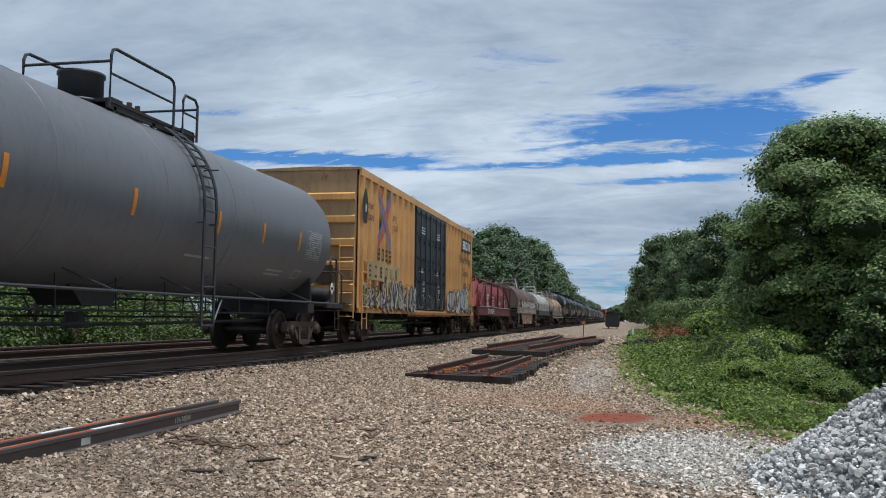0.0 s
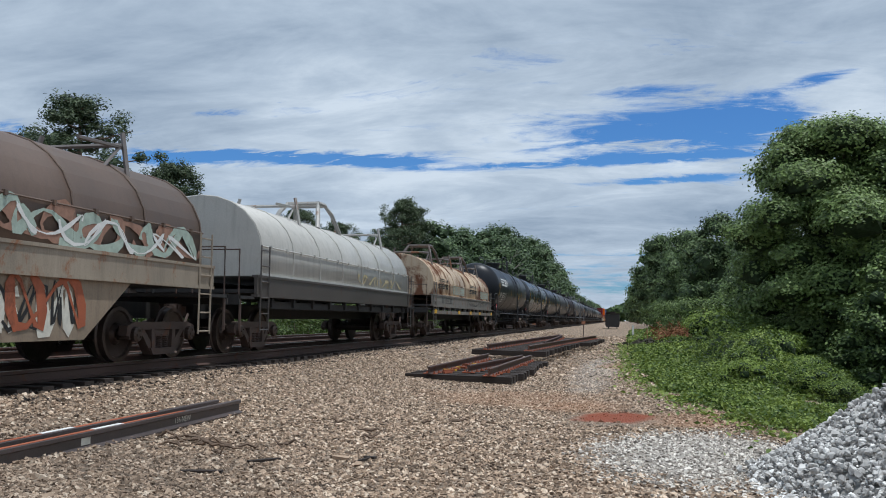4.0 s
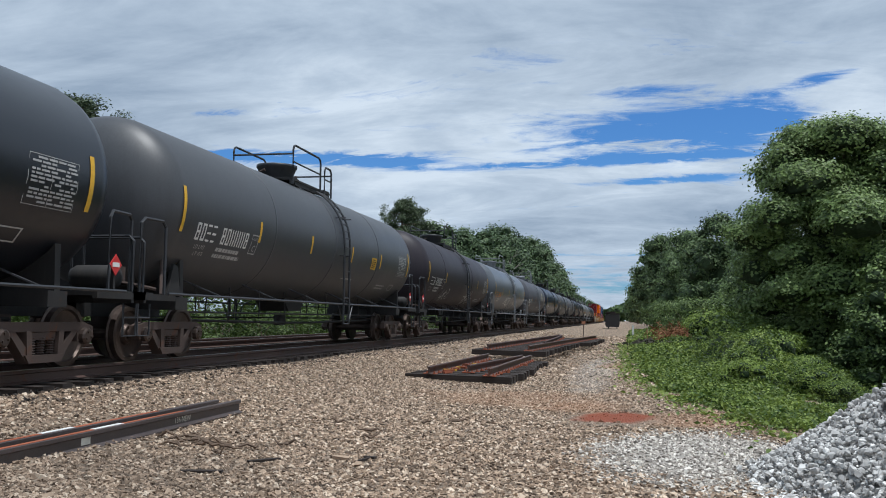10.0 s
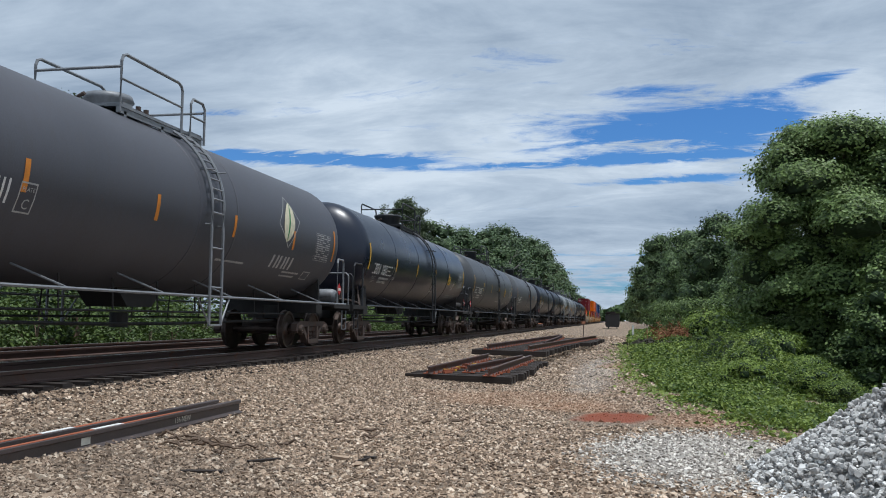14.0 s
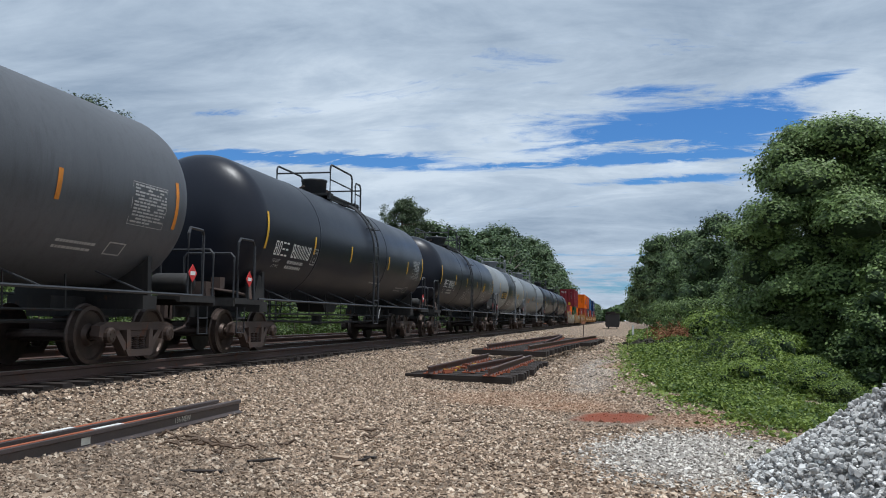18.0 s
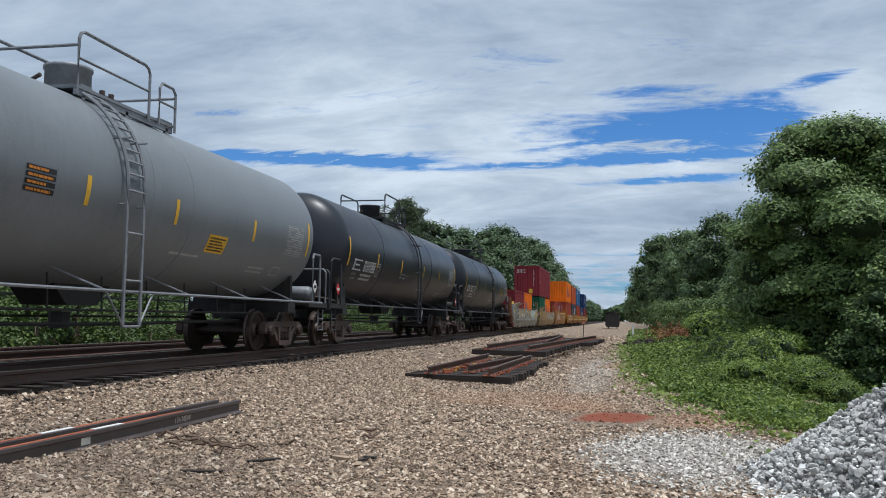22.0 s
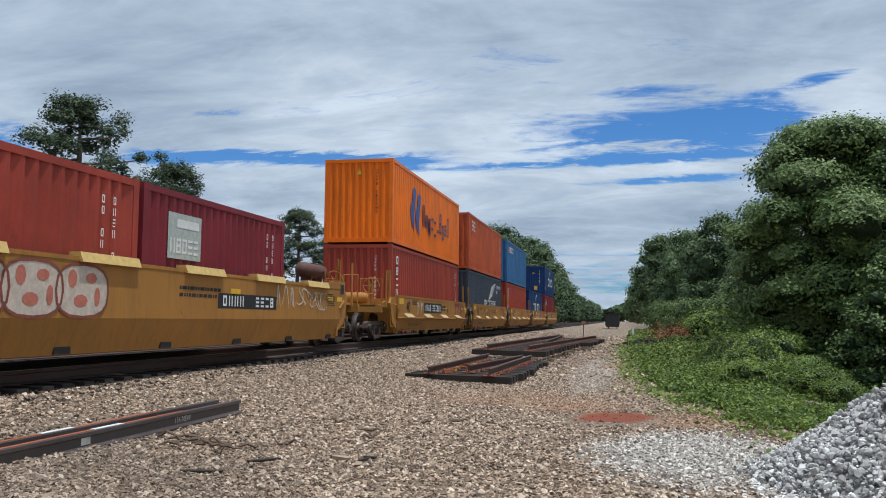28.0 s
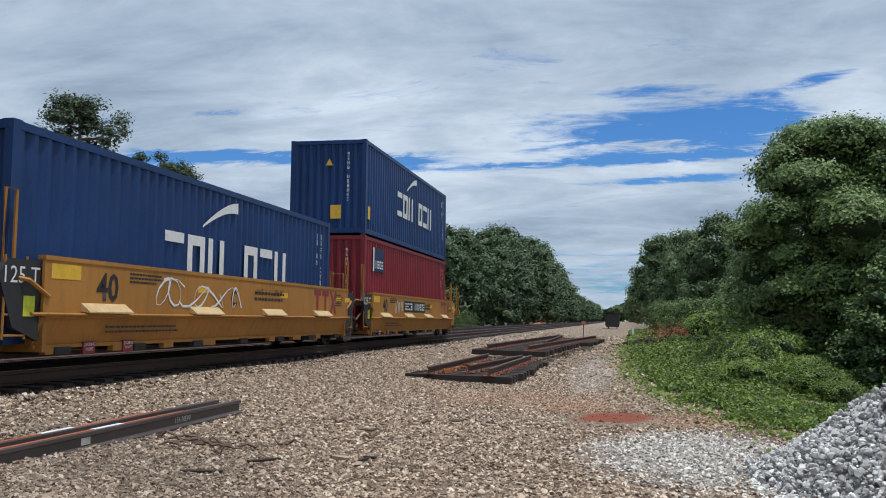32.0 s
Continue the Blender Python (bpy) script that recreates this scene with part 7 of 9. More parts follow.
    sf = flat_side(1.436)
    for k, (mt, n, w) in enumerate(((plain("salmon spray", (.30, .17, .12), .7), 7, .13), (plain("mint spray", (.36, .44, .38), .7), 9, .09), (M["white_letter"], 9, .035))):
        bm = bmesh.new()
        strokes(bm, flat_side(1.44 + .004 * k), -h + 2.9, h - .8, 1.72, 2.2, n, w, 30 + k)
        tagged(part("graffiti", bm, mt, hood, "colourful graffiti along the hood"), kind="stuff")
    bm = bmesh.new()
    for k in range(5):
        patch(bm, flat_side(1.437), -h + 1.6, -h + 3.0, 1.75 + k * .09, 1.80 + k * .09, 1, 1)
    part("stripe_emblem", bm, M["black_letter"], hood, "faded black striped emblem")
    bm = bmesh.new()
    bars(bm, flat_side(1.503), -h + 1.9, 1.36, 8, .15, .22, .09, skip=(2,))
    tagged(part("car_number", bm, M["black_letter"], car), kind="stuff")
    bm = bmesh.new()
    box(bm, 1.50, -h + .9, 1.95, .02, .6, .18)
    part("yellow_card", bm, M["yellow_mark"], car, "yellow card on the hood corner")

    # white car
    uf, ur = 79.5, 92.3
    u0, h = (uf + ur) / 2, (ur - uf) / 2 + .35
    white = painted("white hood", (0.47, 0.46, 0.43), .14, .3, .5, (0.25, 0.13, 0.07), fade=.12)
    car = run_thing("coil_car", "white round-hooded coil car with a dark sill", "coil car", u0, "other freight cars of the train")
    coil_frame(car, u0, h, painted("dark sill", (.07, .06, .055), .4, .4), 1.2, 1.6)
    hood = coil_hood(car, -h + .35, h - .35, white, label="white round hood", bracket_mat=painted("pale bracket", (.36, .35, .33), .4, .3))
    bm = bmesh.new()
    strokes(bm, flat_side(1.44), .5, h - 1.5, 1.7, 2.0, 4, .04, 33)
    tagged(part("graffiti", bm, plain("pale spray", (.5, .42, .25), .7), hood), kind="stuff")

    # cream car with two hoods
    uf, ur = 96.7, 111.75
    u0, h = (uf + ur) / 2, (ur - uf) / 2 + .45
    cream = painted("cream hood", (0.58, 0.46, 0.33), 1.2, .9, .6, (0.15, 0.062, 0.032), (0.36, 0.19, 0.09), fade=.2, spot=.9)
    gsill = painted("grey white sill", (0.20, 0.185, 0.165), .6, .7, .6, (0.2, 0.1, 0.06))
    car = run_thing("coil_car", "cream coil car with two rust-streaked round hoods", "coil car", u0, "other freight cars of the train")
    coil_frame(car, u0, h, gsill, 1.30, 1.72)
    rb = painted("rusty bracket", (.12, .10, .09), .6, .3)
    for a, b in ((-h + .45, -.12), (.08, h - .45)):
        hood = coil_hood(car, a, b, cream, zs=1.72, top=3.38, seams=5, label="cream round hood with rust streaks", bracket_mat=rb)
        bm = bmesh.new()
        for k in range(6):
            patch(bm, flat_side(1.437), a + .9 + .05 * k, a + 2.2, 2.02 + k * .075, 2.065 + k * .075, 1, 1)
        bars(bm, flat_side(1.437), a + 2.25, 2.02, 2, .36, .40, .06)
        part("stripe_emblem", bm, M["black_letter"], hood, "black striped emblem")
        bm = bmesh.new()
        patch(bm, flat_side(1.437), b - 3.2, b - .5, 1.86, 2.26, 1, 1)
        wp = part("word_panel", bm, plain("teal panel", (.40, .47, .42), .6), hood, "pale teal name panel")
        bm = bmesh.new()
        bars(bm, flat_side(1.442), b - 3.1, 1.90, 9, .2, .3, .08)
        tagged(part("panel_word", bm, plain("rust word", (.45, .33, .22), .6), wp), kind="stuff")
    bm = bmesh.new()
    bars(bm, flat_side(1.503), -h + 1.9, 1.40, 9, .15, .25, .09, skip=(2,))
    tagged(part("car_number", bm, M["black_letter"], car, "black bars of car lettering"), kind="stuff")
    bm = bmesh.new()
    strokes(bm, flat_side(1.503), .5, h - 1.5, 1.36, 1.68, 2, .02, 36)
    tagged(part("graffiti", bm, M["black_letter"], car), kind="stuff")
    for sx in (-1, 1):
        for k in range(12):
            bm = bmesh.new()
            box(bm, sx * 1.50, -h + .9 + k * (2 * h - 1.8) / 11, 1.14, .10, .12, .34)
            part("stake_pocket", bm, gsill, car)
        bm = bmesh.new()
        box(bm, sx * 1.53, 0, 1.02, .06, 2 * h, .14), box(bm, sx * 1.55, 0, 1.26, .05, 2 * h, .05)
        part("lower_rail", bm, gsill, car)
    for yy in (-h + .3, -2.5, .6, 3.4, h - .4):
        bm = bmesh.new()
        box(bm, 1.57, yy, 1.05, .02, .42, .15)
        part("reflector", bm, M["yellow_mark"], car, "yellow reflector plate")


coil_cars()


# ---------------------------------------------------------------- containers
CAST = bmesh.new()
box(CAST, 0, 0, 0, .17, .18, .12)
CASTING = mesh_of(CAST, "corner_casting", None)
CASTINGS = {}


def casting_of(paint):
    """A corner casting in the paint of its container."""
    if paint.name not in CASTINGS:
        CASTINGS[paint.name] = CASTING.copy()
        CASTINGS[paint.name].materials.append(paint)
    return CASTINGS[paint.name]



CAST = bmesh.new()
box(CAST, 0, 0, 0, .12, .14, .072)
LOCK = mesh_of(CAST, "twist_lock", M["truck"])


def container(uf, length, z0, paint, label, height=2.896):
    """A steel box with corrugated walls; uf is where its front end stands along the train."""
    if length > 12:
        uf, length = uf - .2, length + .22
    c = thing("shipping_container", label, "shipping container", (CX, uf + length / 2, RT + z0), group="containers on the train")
    RUN.append((c, uf + length / 2, z0))
    L, W, H = length / 2, 1.219, height
    bm = bmesh.new()
    for sx in (-1, 1):
        for sy in (-1, 1):
            box(bm, sx * (W - .06), sy * (L - .08), H / 2, .12, .16, H - .24)
        box(bm, sx * (W - .035), 0, H - .07, .07, length - .34, .11), box(bm, sx * (W - .04), 0, .08, .06, length - .34, .15)
    for sy in (-1, 1):
        box(bm, 0, sy * (L - .05), H - .07, 2 * W - .24, .09, .12), box(bm, 0, sy * (L - .05), .09, 2 * W - .24, .09, .15)
    part("frame", bm, paint, c)
    for sx in (-1, 1):
        bm = bmesh.new()
        y, pts = -L + .16, []
        while y < L - .30:
            pts += [(y, .008), (y + .07, .008), (y + .105, .055), (y + .175, .055)]
            y += .28 * (1 if length > 8 else 1.0)
        pts += [(L - .16, .012)]
        lo = [bm.verts.new((sx * (W - d), q, .15)) for q, d in pts]
        hi = [bm.verts.new((sx * (W - d), q, H - .12)) for q, d in pts]
        for i in range(len(pts) - 1):
            bm.faces.new((lo[i], lo[i + 1], hi[i + 1], hi[i]) if sx > 0 else (hi[i], hi[i + 1], lo[i + 1], lo[i]))
        part("side_panel", bm, paint, c, "corrugated steel side")
    for sy in (-1, 1):
        bm = bmesh.new()
        x, pts = -W + .12, []
        while x < W - .3:
            pts += [(x, .015), (x + .075, .015), (x + .12, .06), (x + .195, .06)]
            x += .24
        pts += [(W - .12, .015)]
        lo = [bm.verts.new((q, sy * (L - d), .15)) for q, d in pts]
        hi = [bm.verts.new((q, sy * (L - d), H - .12)) for q, d in pts]
        for i in range(len(pts) - 1):
            bm.faces.new((lo[i], lo[i + 1], hi[i + 1], hi[i]) if sy < 0 else (hi[i], hi[i + 1], lo[i + 1], lo[i]))
        part("end_panel", bm, paint, c, "ribbed steel end")
    bm = bmesh.new()
    box(bm, 0, 0, H - .03, 2 * W - .1, length - .3, .03), box(bm, 0, 0, .16, 2 * W - .1, length - .3, .04)
    part("roof_and_floor", bm, paint, c)
    for sx in (-1, 1):
        for sy in (-1, 1):
            for zz in (.06, H - .06):
                share("corner_casting", casting_of(paint), c, (sx * (W - .084), sy * (L - .088), zz))
            if z0 > 1:
                share("twist_lock", LOCK, c, (sx * (W - .084), sy * (L - .088), -.034))
    return c, L, W, H


def serial(c, L, W, H, mat="white_letter", end=True, side=True):
    """Rows of small upright marks: the box's own codes as bars."""
    r = random.Random(int(L * 100 + H * 10 + c.location.y))
    if side:
        bm = bmesh.new()
        for k in range(10):
            if k != 4:
                bars(bm, flat_side(W + .004), L - .72, H - .5 - k * .17, 1, .07, .12, 0)
            if k < 5 and k != 2:
                bars(bm, flat_side(W + .004), L - 1.02, H - .5 - k * .17, 1, .07, .12, 0)
        tagged(part("side_code", bm, M[mat], c, "columns of small code marks"), kind="stuff")
    if end:
        bm = bmesh.new()
        f = lambda x, z: (x, -L - .004, z)
        for k in range(11):
            if k != 4:
                w = r.uniform(.05, .075)
                bars(bm, f, .62, H - .5 - k * .14, 1, w, .10, 0)
                if r.random() < .5:
                    patch(bm, f, .62, .62 + w, H - .46 - k * .14, H - .44 - k * .14, 1, 1)
        tagged(part("end_code", bm, M[mat], c, "column of small code marks"), kind="stuff")


def warn_card(c, L, W, x=None, z=.7, on_end=False):
    bm = bmesh.new()
    if on_end:
        patch(bm, lambda q, zz: (q, -L - .003, zz), x, x + .34, z, z + .42, 1, 1)
    else:
        patch(bm, flat_side(W + .004), x, x + .26, z, z + .4, 1, 1)
    part("warning_card", bm, M["yellow_mark"], c, "yellow warning sticker")


def corru(name, col, **k):
    return painted(name, col, spec=0.22, scuff=0.5, **k)


C_RED = corru("maroon container", (0.213, 0.025, 0.034), rust=.2, dirt=.25, gloss=.5, fade=.2)
C_RED2 = corru("brick container", (0.345, 0.054, 0.033), rust=.2, dirt=.35, gloss=.5, fade=.2)
C_RUST = corru("faded red container", (0.52, 0.095, 0.030), rust=.55, dirt=.5, gloss=.55, fade=.25)
C_ORANGE = corru("orange container", (0.90, 0.185, 0.006), rust=.12, dirt=.2, gloss=.45, fade=.15)
C_NAVY = corru("navy container", (0.016, 0.046, 0.144), rust=.15, dirt=.2, gloss=.45, fade=.2)
C_BLUE = corru("mid blue container", (0.045, 0.150, 0.330), rust=.5, dirt=.45, gloss=.5, fade=.25)
C_GREY = corru("blue grey container", (0.057, 0.070, 0.094), rust=.08, dirt=.3, gloss=.5, fade=.2)
C_GREEN = corru("green container", (0.010, 0.095, 0.048), rust=.08, dirt=.25, gloss=.5, fade=.2)
M["navy_letter"] = plain("navy lettering", (0.012, 0.016, 0.075), .5, 0, .15)
M["blue_letter"] = plain("blue emblem", (0.022, 0.065, 0.26), .5, 0, .15)


def emblem(c, W, pts, mat, name="emblem", label=""):
    bm = bmesh.new()
    bm.faces.new([bm.verts.new((W + .005, y, z)) for y, z in pts])
    part(name, bm, M[mat], c, label)


def word_bars(c, W, y, z, heights, w, gap, mat, label, drop=()):
    bm = bmesh.new()
    for i, hh in enumerate(heights):
        z0 = z - (hh * .35 if i in drop else 0)
        if hh > 0:
            bars(bm, flat_side(W + .005), y + i * (w + gap), z0, 1, w, hh, 0)
    tagged(part("brand_mark", bm, M[mat], c, label), kind="stuff")


def orange_name(c, L, W, H, k=1.0, y0=None, z0=None):
    y, z = (-L + 2.6 if y0 is None else y0), (.75 if z0 is None else z0)
    for dy, dz in ((0, 0), (.82, -.12)):
        emblem(c, W, [(y + (dy + p) * k, z + (dz + q) * k) for p, q in ((.05, .42), (.38, .08), (.66, .02), (.58, .55), (.70, .95), (.86, 1.5), (.50, 1.62), (.30, 1.45), (.26, 1.05), (.0, .85))], "blue_letter", "emblem", "blue notched emblem")
    word_bars(c, W, y + 2.0 * k, z + .30 * k, [h * k for h in (.85, .5, .65, .5, .65, .12, .85, .65, .5, .85)], .38 * k, .16 * k, "navy_letter", "dark blue bars of the line's name", (2, 4, 7))


def stack():
    wl = "white_letter"
    # first well: two short boxes
    c = container(414.95, 6.06, .36, C_RED, "short maroon container with a yellow mark", 2.591)
    serial(*c)
    bm = bmesh.new()
    bars(bm, flat_side(c[2] + .005), -c[1] + .35, 1.35, 1, .3, .38, .1), bars(bm, flat_side(c[2] + .005), -c[1] + .35, .85, 1, .3, .38, .1)
    part("yellow_letters", bm, M["yellow_mark"], c[0])
    bm = bmesh.new()
    patch(bm, flat_side(c[2] + .005), c[1] - .8, c[1] - .6, .75, .95, 1, 1)
    part("green_sticker", bm, plain("green sticker", (.05, .4, .1), .5), c[0])
    c = container(421.15, 6.06, .36, C_ORANGE, "short orange container with dark blue name bars", 2.591)
    orange_name(*c, k=.72, y0=-c[1] + .55, z0=.75), serial(*c, mat="black_letter", end=False)
    # second well: two short boxes below a long one
    c = container(434.7, 6.06, .36, C_GREEN, "short green container with white name bars", 2.591)
    word_bars(c[0], c[2], -c[1] + 1.0, 1.15, (.4, .4, .4, .4), .5, .2, wl, "white bars of a name"), serial(*c)
    c = container(440.85, 6.06, .36, C_ORANGE, "short orange container with dark blue name bars", 2.591)
    orange_name(*c, k=.72, y0=-c[1] + .55, z0=.75)
    c = container(434.75, 12.19, 3.02, C_RED, "long maroon container stacked on top of two short ones")
    serial(*c)
    bm = bmesh.new()
    bars(bm, lambda x, z: (x, -c[1] - .004, z), -.95, 2.25, 3, .2, .28, .1)
    part("end_word", bm, M[wl], c[0], "white bars on the container end")
    bm = bmesh.new()
    for k in range(5):
        bars(bm, flat_side(c[2] + .005), -c[1] + .5, 2.4 - k * .28, 1, .17, .19, .1)
    part("side_letters", bm, M[wl], c[0])
    warn_card(c[0], c[1], c[2], .2, .25, True)
    # third well
    c = container(453.9, 6.06, .36, C_RED2, "short brick-red container with upright white bars", 2.591)
    bm = bmesh.new()
    for k in range(5):
        bars(bm, flat_side(c[2] + .005), -c[1] + .5, 1.9 - k * .36, 1, .26, .27, .1)
    part("side_letters", bm, M[wl], c[0], "column of big white bars"), serial(*c)
    c = container(460.1, 6.06, .36, C_RED, "short maroon container with a pale name panel", 2.591)
    bm = bmesh.new()
    patch(bm, flat_side(c[2] + .004), -c[1] + .8, -c[1] + 2.0, 1.40, 2.2, 1, 1)
    p = part("name_panel", bm, plain("pale name panel", (.42, .46, .42), .6), c[0], "pale grey-green name panel")
    bm = bmesh.new()
    bars(bm, flat_side(c[2] + .009), -c[1] + .88, 1.5, 5, .16, .26, .05)
    patch(bm, flat_side(c[2] + .009), -c[1] + 1.1, -c[1] + 1.9, 1.95, 2.1, 1, 1)
    tagged(part("panel_word", bm, M[wl], p), kind="stuff")
    serial(*c)

    # five-unit car: doubles of long boxes
    def triton(uf, z, paint, label):
        c = container(uf, 12.19, z, paint, label)
        bm = bmesh.new()
        for k in range(5):
            bars(bm, flat_side(c[2] + .005), -c[1] + .6, 2.25 - k * .38, 1, .27, .28, .1)
        part("side_letters", bm, M[wl], c[0], "column of big white bars")
        serial(*c)
        return c
    triton(476.0, .38, C_RED2, "long brick-red container low in the well")
    c = container(476.0, 12.19, 3.337, C_ORANGE, "long orange container with a blue emblem stacked on a red one")
    orange_name(*c), serial(*c, mat="black_letter")
    bm = bmesh.new()
    bm.faces.new([bm.verts.new((x, -c[1] - .005, z)) for x, z in ((-.08, 2.35), (.12, 2.35), (.02, 2.55))])
    part("warning_triangle", bm, M["yellow_mark"], c[0])
    c = container(491.25, 12.19, .38, C_GREY, "long blue-grey container with white winged emblem")
    W, L = c[2], c[1]
    for k in range(5):
        y, z = 1.2 + k * .18, 1.55 + k * .17
        emblem(c[0], W + .002 * k, [(y - .9 + k * .12, z - .16), (y - .4, z - .06), (y + 1.1 + k * .1, z + .26), (y + 1.15 + k * .1, z + .34), (y - .2, z + .08)], wl, "wing", "white wing emblem")
    word_bars(c[0], W, -.9, 1.12, (.36, .36, .36, 0, .36, .36, .36, .36, .36, .36, .36, .36), .28, .10, wl, "white bars of a name")
    bm = bmesh.new()
    bars(bm, flat_side(W + .005), L - 2.4, 2.25, 9, .15, .2, .06), bars(bm, flat_side(W + .005), L - 2.4, 1.95, 3, .15, .16, .06)
    bars(bm, lambda x, z: (x, -L - .004, z), -.95, 2.05, 9, .13, .18, .06)
    tagged(part("code_bars", bm, M[wl], c[0]), kind="stuff")
    c = container(491.25, 12.19, 3.337, C_RUST, "long faded rust-red container stacked on a grey one")
    word_bars(c[0], c[2], -c[1] + .9, 2.05, (.5, .5, .5), .28, .1, wl, "white bars of a name"), serial(*c)
    warn_card(c[0], c[1], c[2], -.9, .3, True)
    triton(506.45, .38, C_RED2, "long red container with upright white bars")
    c = container(506.45, 12.19, 3.337, C_BLUE, "long streaked mid-blue container stacked on a red one")
    word_bars(c[0], c[2], -c[1] + 1.4, 2.1, (.38, .38, .38, .38, .38), .32, .12, wl, "white bars of a name")
    emblem(c[0], c[2], [(-c[1] + .75, 2.05), (-c[1] + 1.15, 2.05), (-c[1] + .95, 2.55)], "red_paint")

    def white_name(uf, z):
        c = container(uf, 12.19, z, C_NAVY, "long navy container with big white name bars")
        word_bars(c[0], c[2], -2.35, 1.00, (.85, .85, .85, 0, .85, .85, .85), .66, .14, wl, "big white bars of a name")
        for k in range(7):
            a, b = k / 7, (k + 1) / 7
            q = lambda t: (-1.0 + t * 1.5, 2.05 + .5 * math.sin(t * 1.5))
            (ya, za), (yb, zb) = q(a), q(b)
            emblem(c[0], c[2], [(ya, za - .08 * a - .02), (yb, zb - .08 * b - .02), (yb, zb + .10 * b + .02), (ya, za + .10 * a + .02)], wl, "sweep", "white curved stroke")
        serial(*c)
        return c
    c = white_name(521.35, .38)
    c = white_name(537.0, 3.337)
    warn_card(c[0], c[1], c[2], .1, .45, True), warn_card(c[0], c[1], c[2], -c[1] + .25, .45)
    bm = bmesh.new()
    bm.faces.new([bm.verts.new((x, -c[1] - .005, z)) for x, z in ((-.08, 2.1), (.16, 2.1), (.04, 2.32))])
    part("warning_triangle", bm, M["yellow_mark"], c[0])
    c = container(537.0, 12.19, .38, C_RED, "long maroon container with a small dark name panel")
    bm = bmesh.new()
    patch(bm, flat_side(c[2] + .005), -c[1] + .9, -c[1] + 2.2, 1.85, 2.6, 1, 1)
    p = part("name_panel", bm, M["navy_letter"], c[0], "dark blue panel with white bars")
    bm = bmesh.new()
    bars(bm, flat_side(c[2] + .009), -c[1] + 1.2, 1.95, 4, .18, .25, .05), patch(bm, flat_side(c[2] + .009), -c[1] + .9, -c[1] + 1.05, 1.85, 2.6, 1, 1)
    tagged(part("panel_word", bm, M[wl], p), kind="stuff")
    serial(*c)


stack()


# ---------------------------------------------------------------- well cars
TTX = painted("well car yellow", (0.40, 0.185, 0.040), .2, .4, .6, (0.16, 0.08, 0.04), fade=.15, spec=0.25)
TTX2 = painted("dirty well yellow", (0.33, 0.20, 0.08), .35, .6, .6, (0.20, 0.11, 0.06), (0.20, 0.16, 0.11), fade=.25)
RUSTY = painted("rusty end deck", (0.12, 0.05, 0.035), .5, .4, .7, (0.20, 0.08, 0.04))
WGREY = painted("graffiti grey wall", (0.29, 0.265, 0.21), .4, .6, .6, (0.26, 0.15, 0.06), fade=.3)
M["well_black"] = painted("well end black", (0.022, 0.022, 0.024), .1, .3, .6)


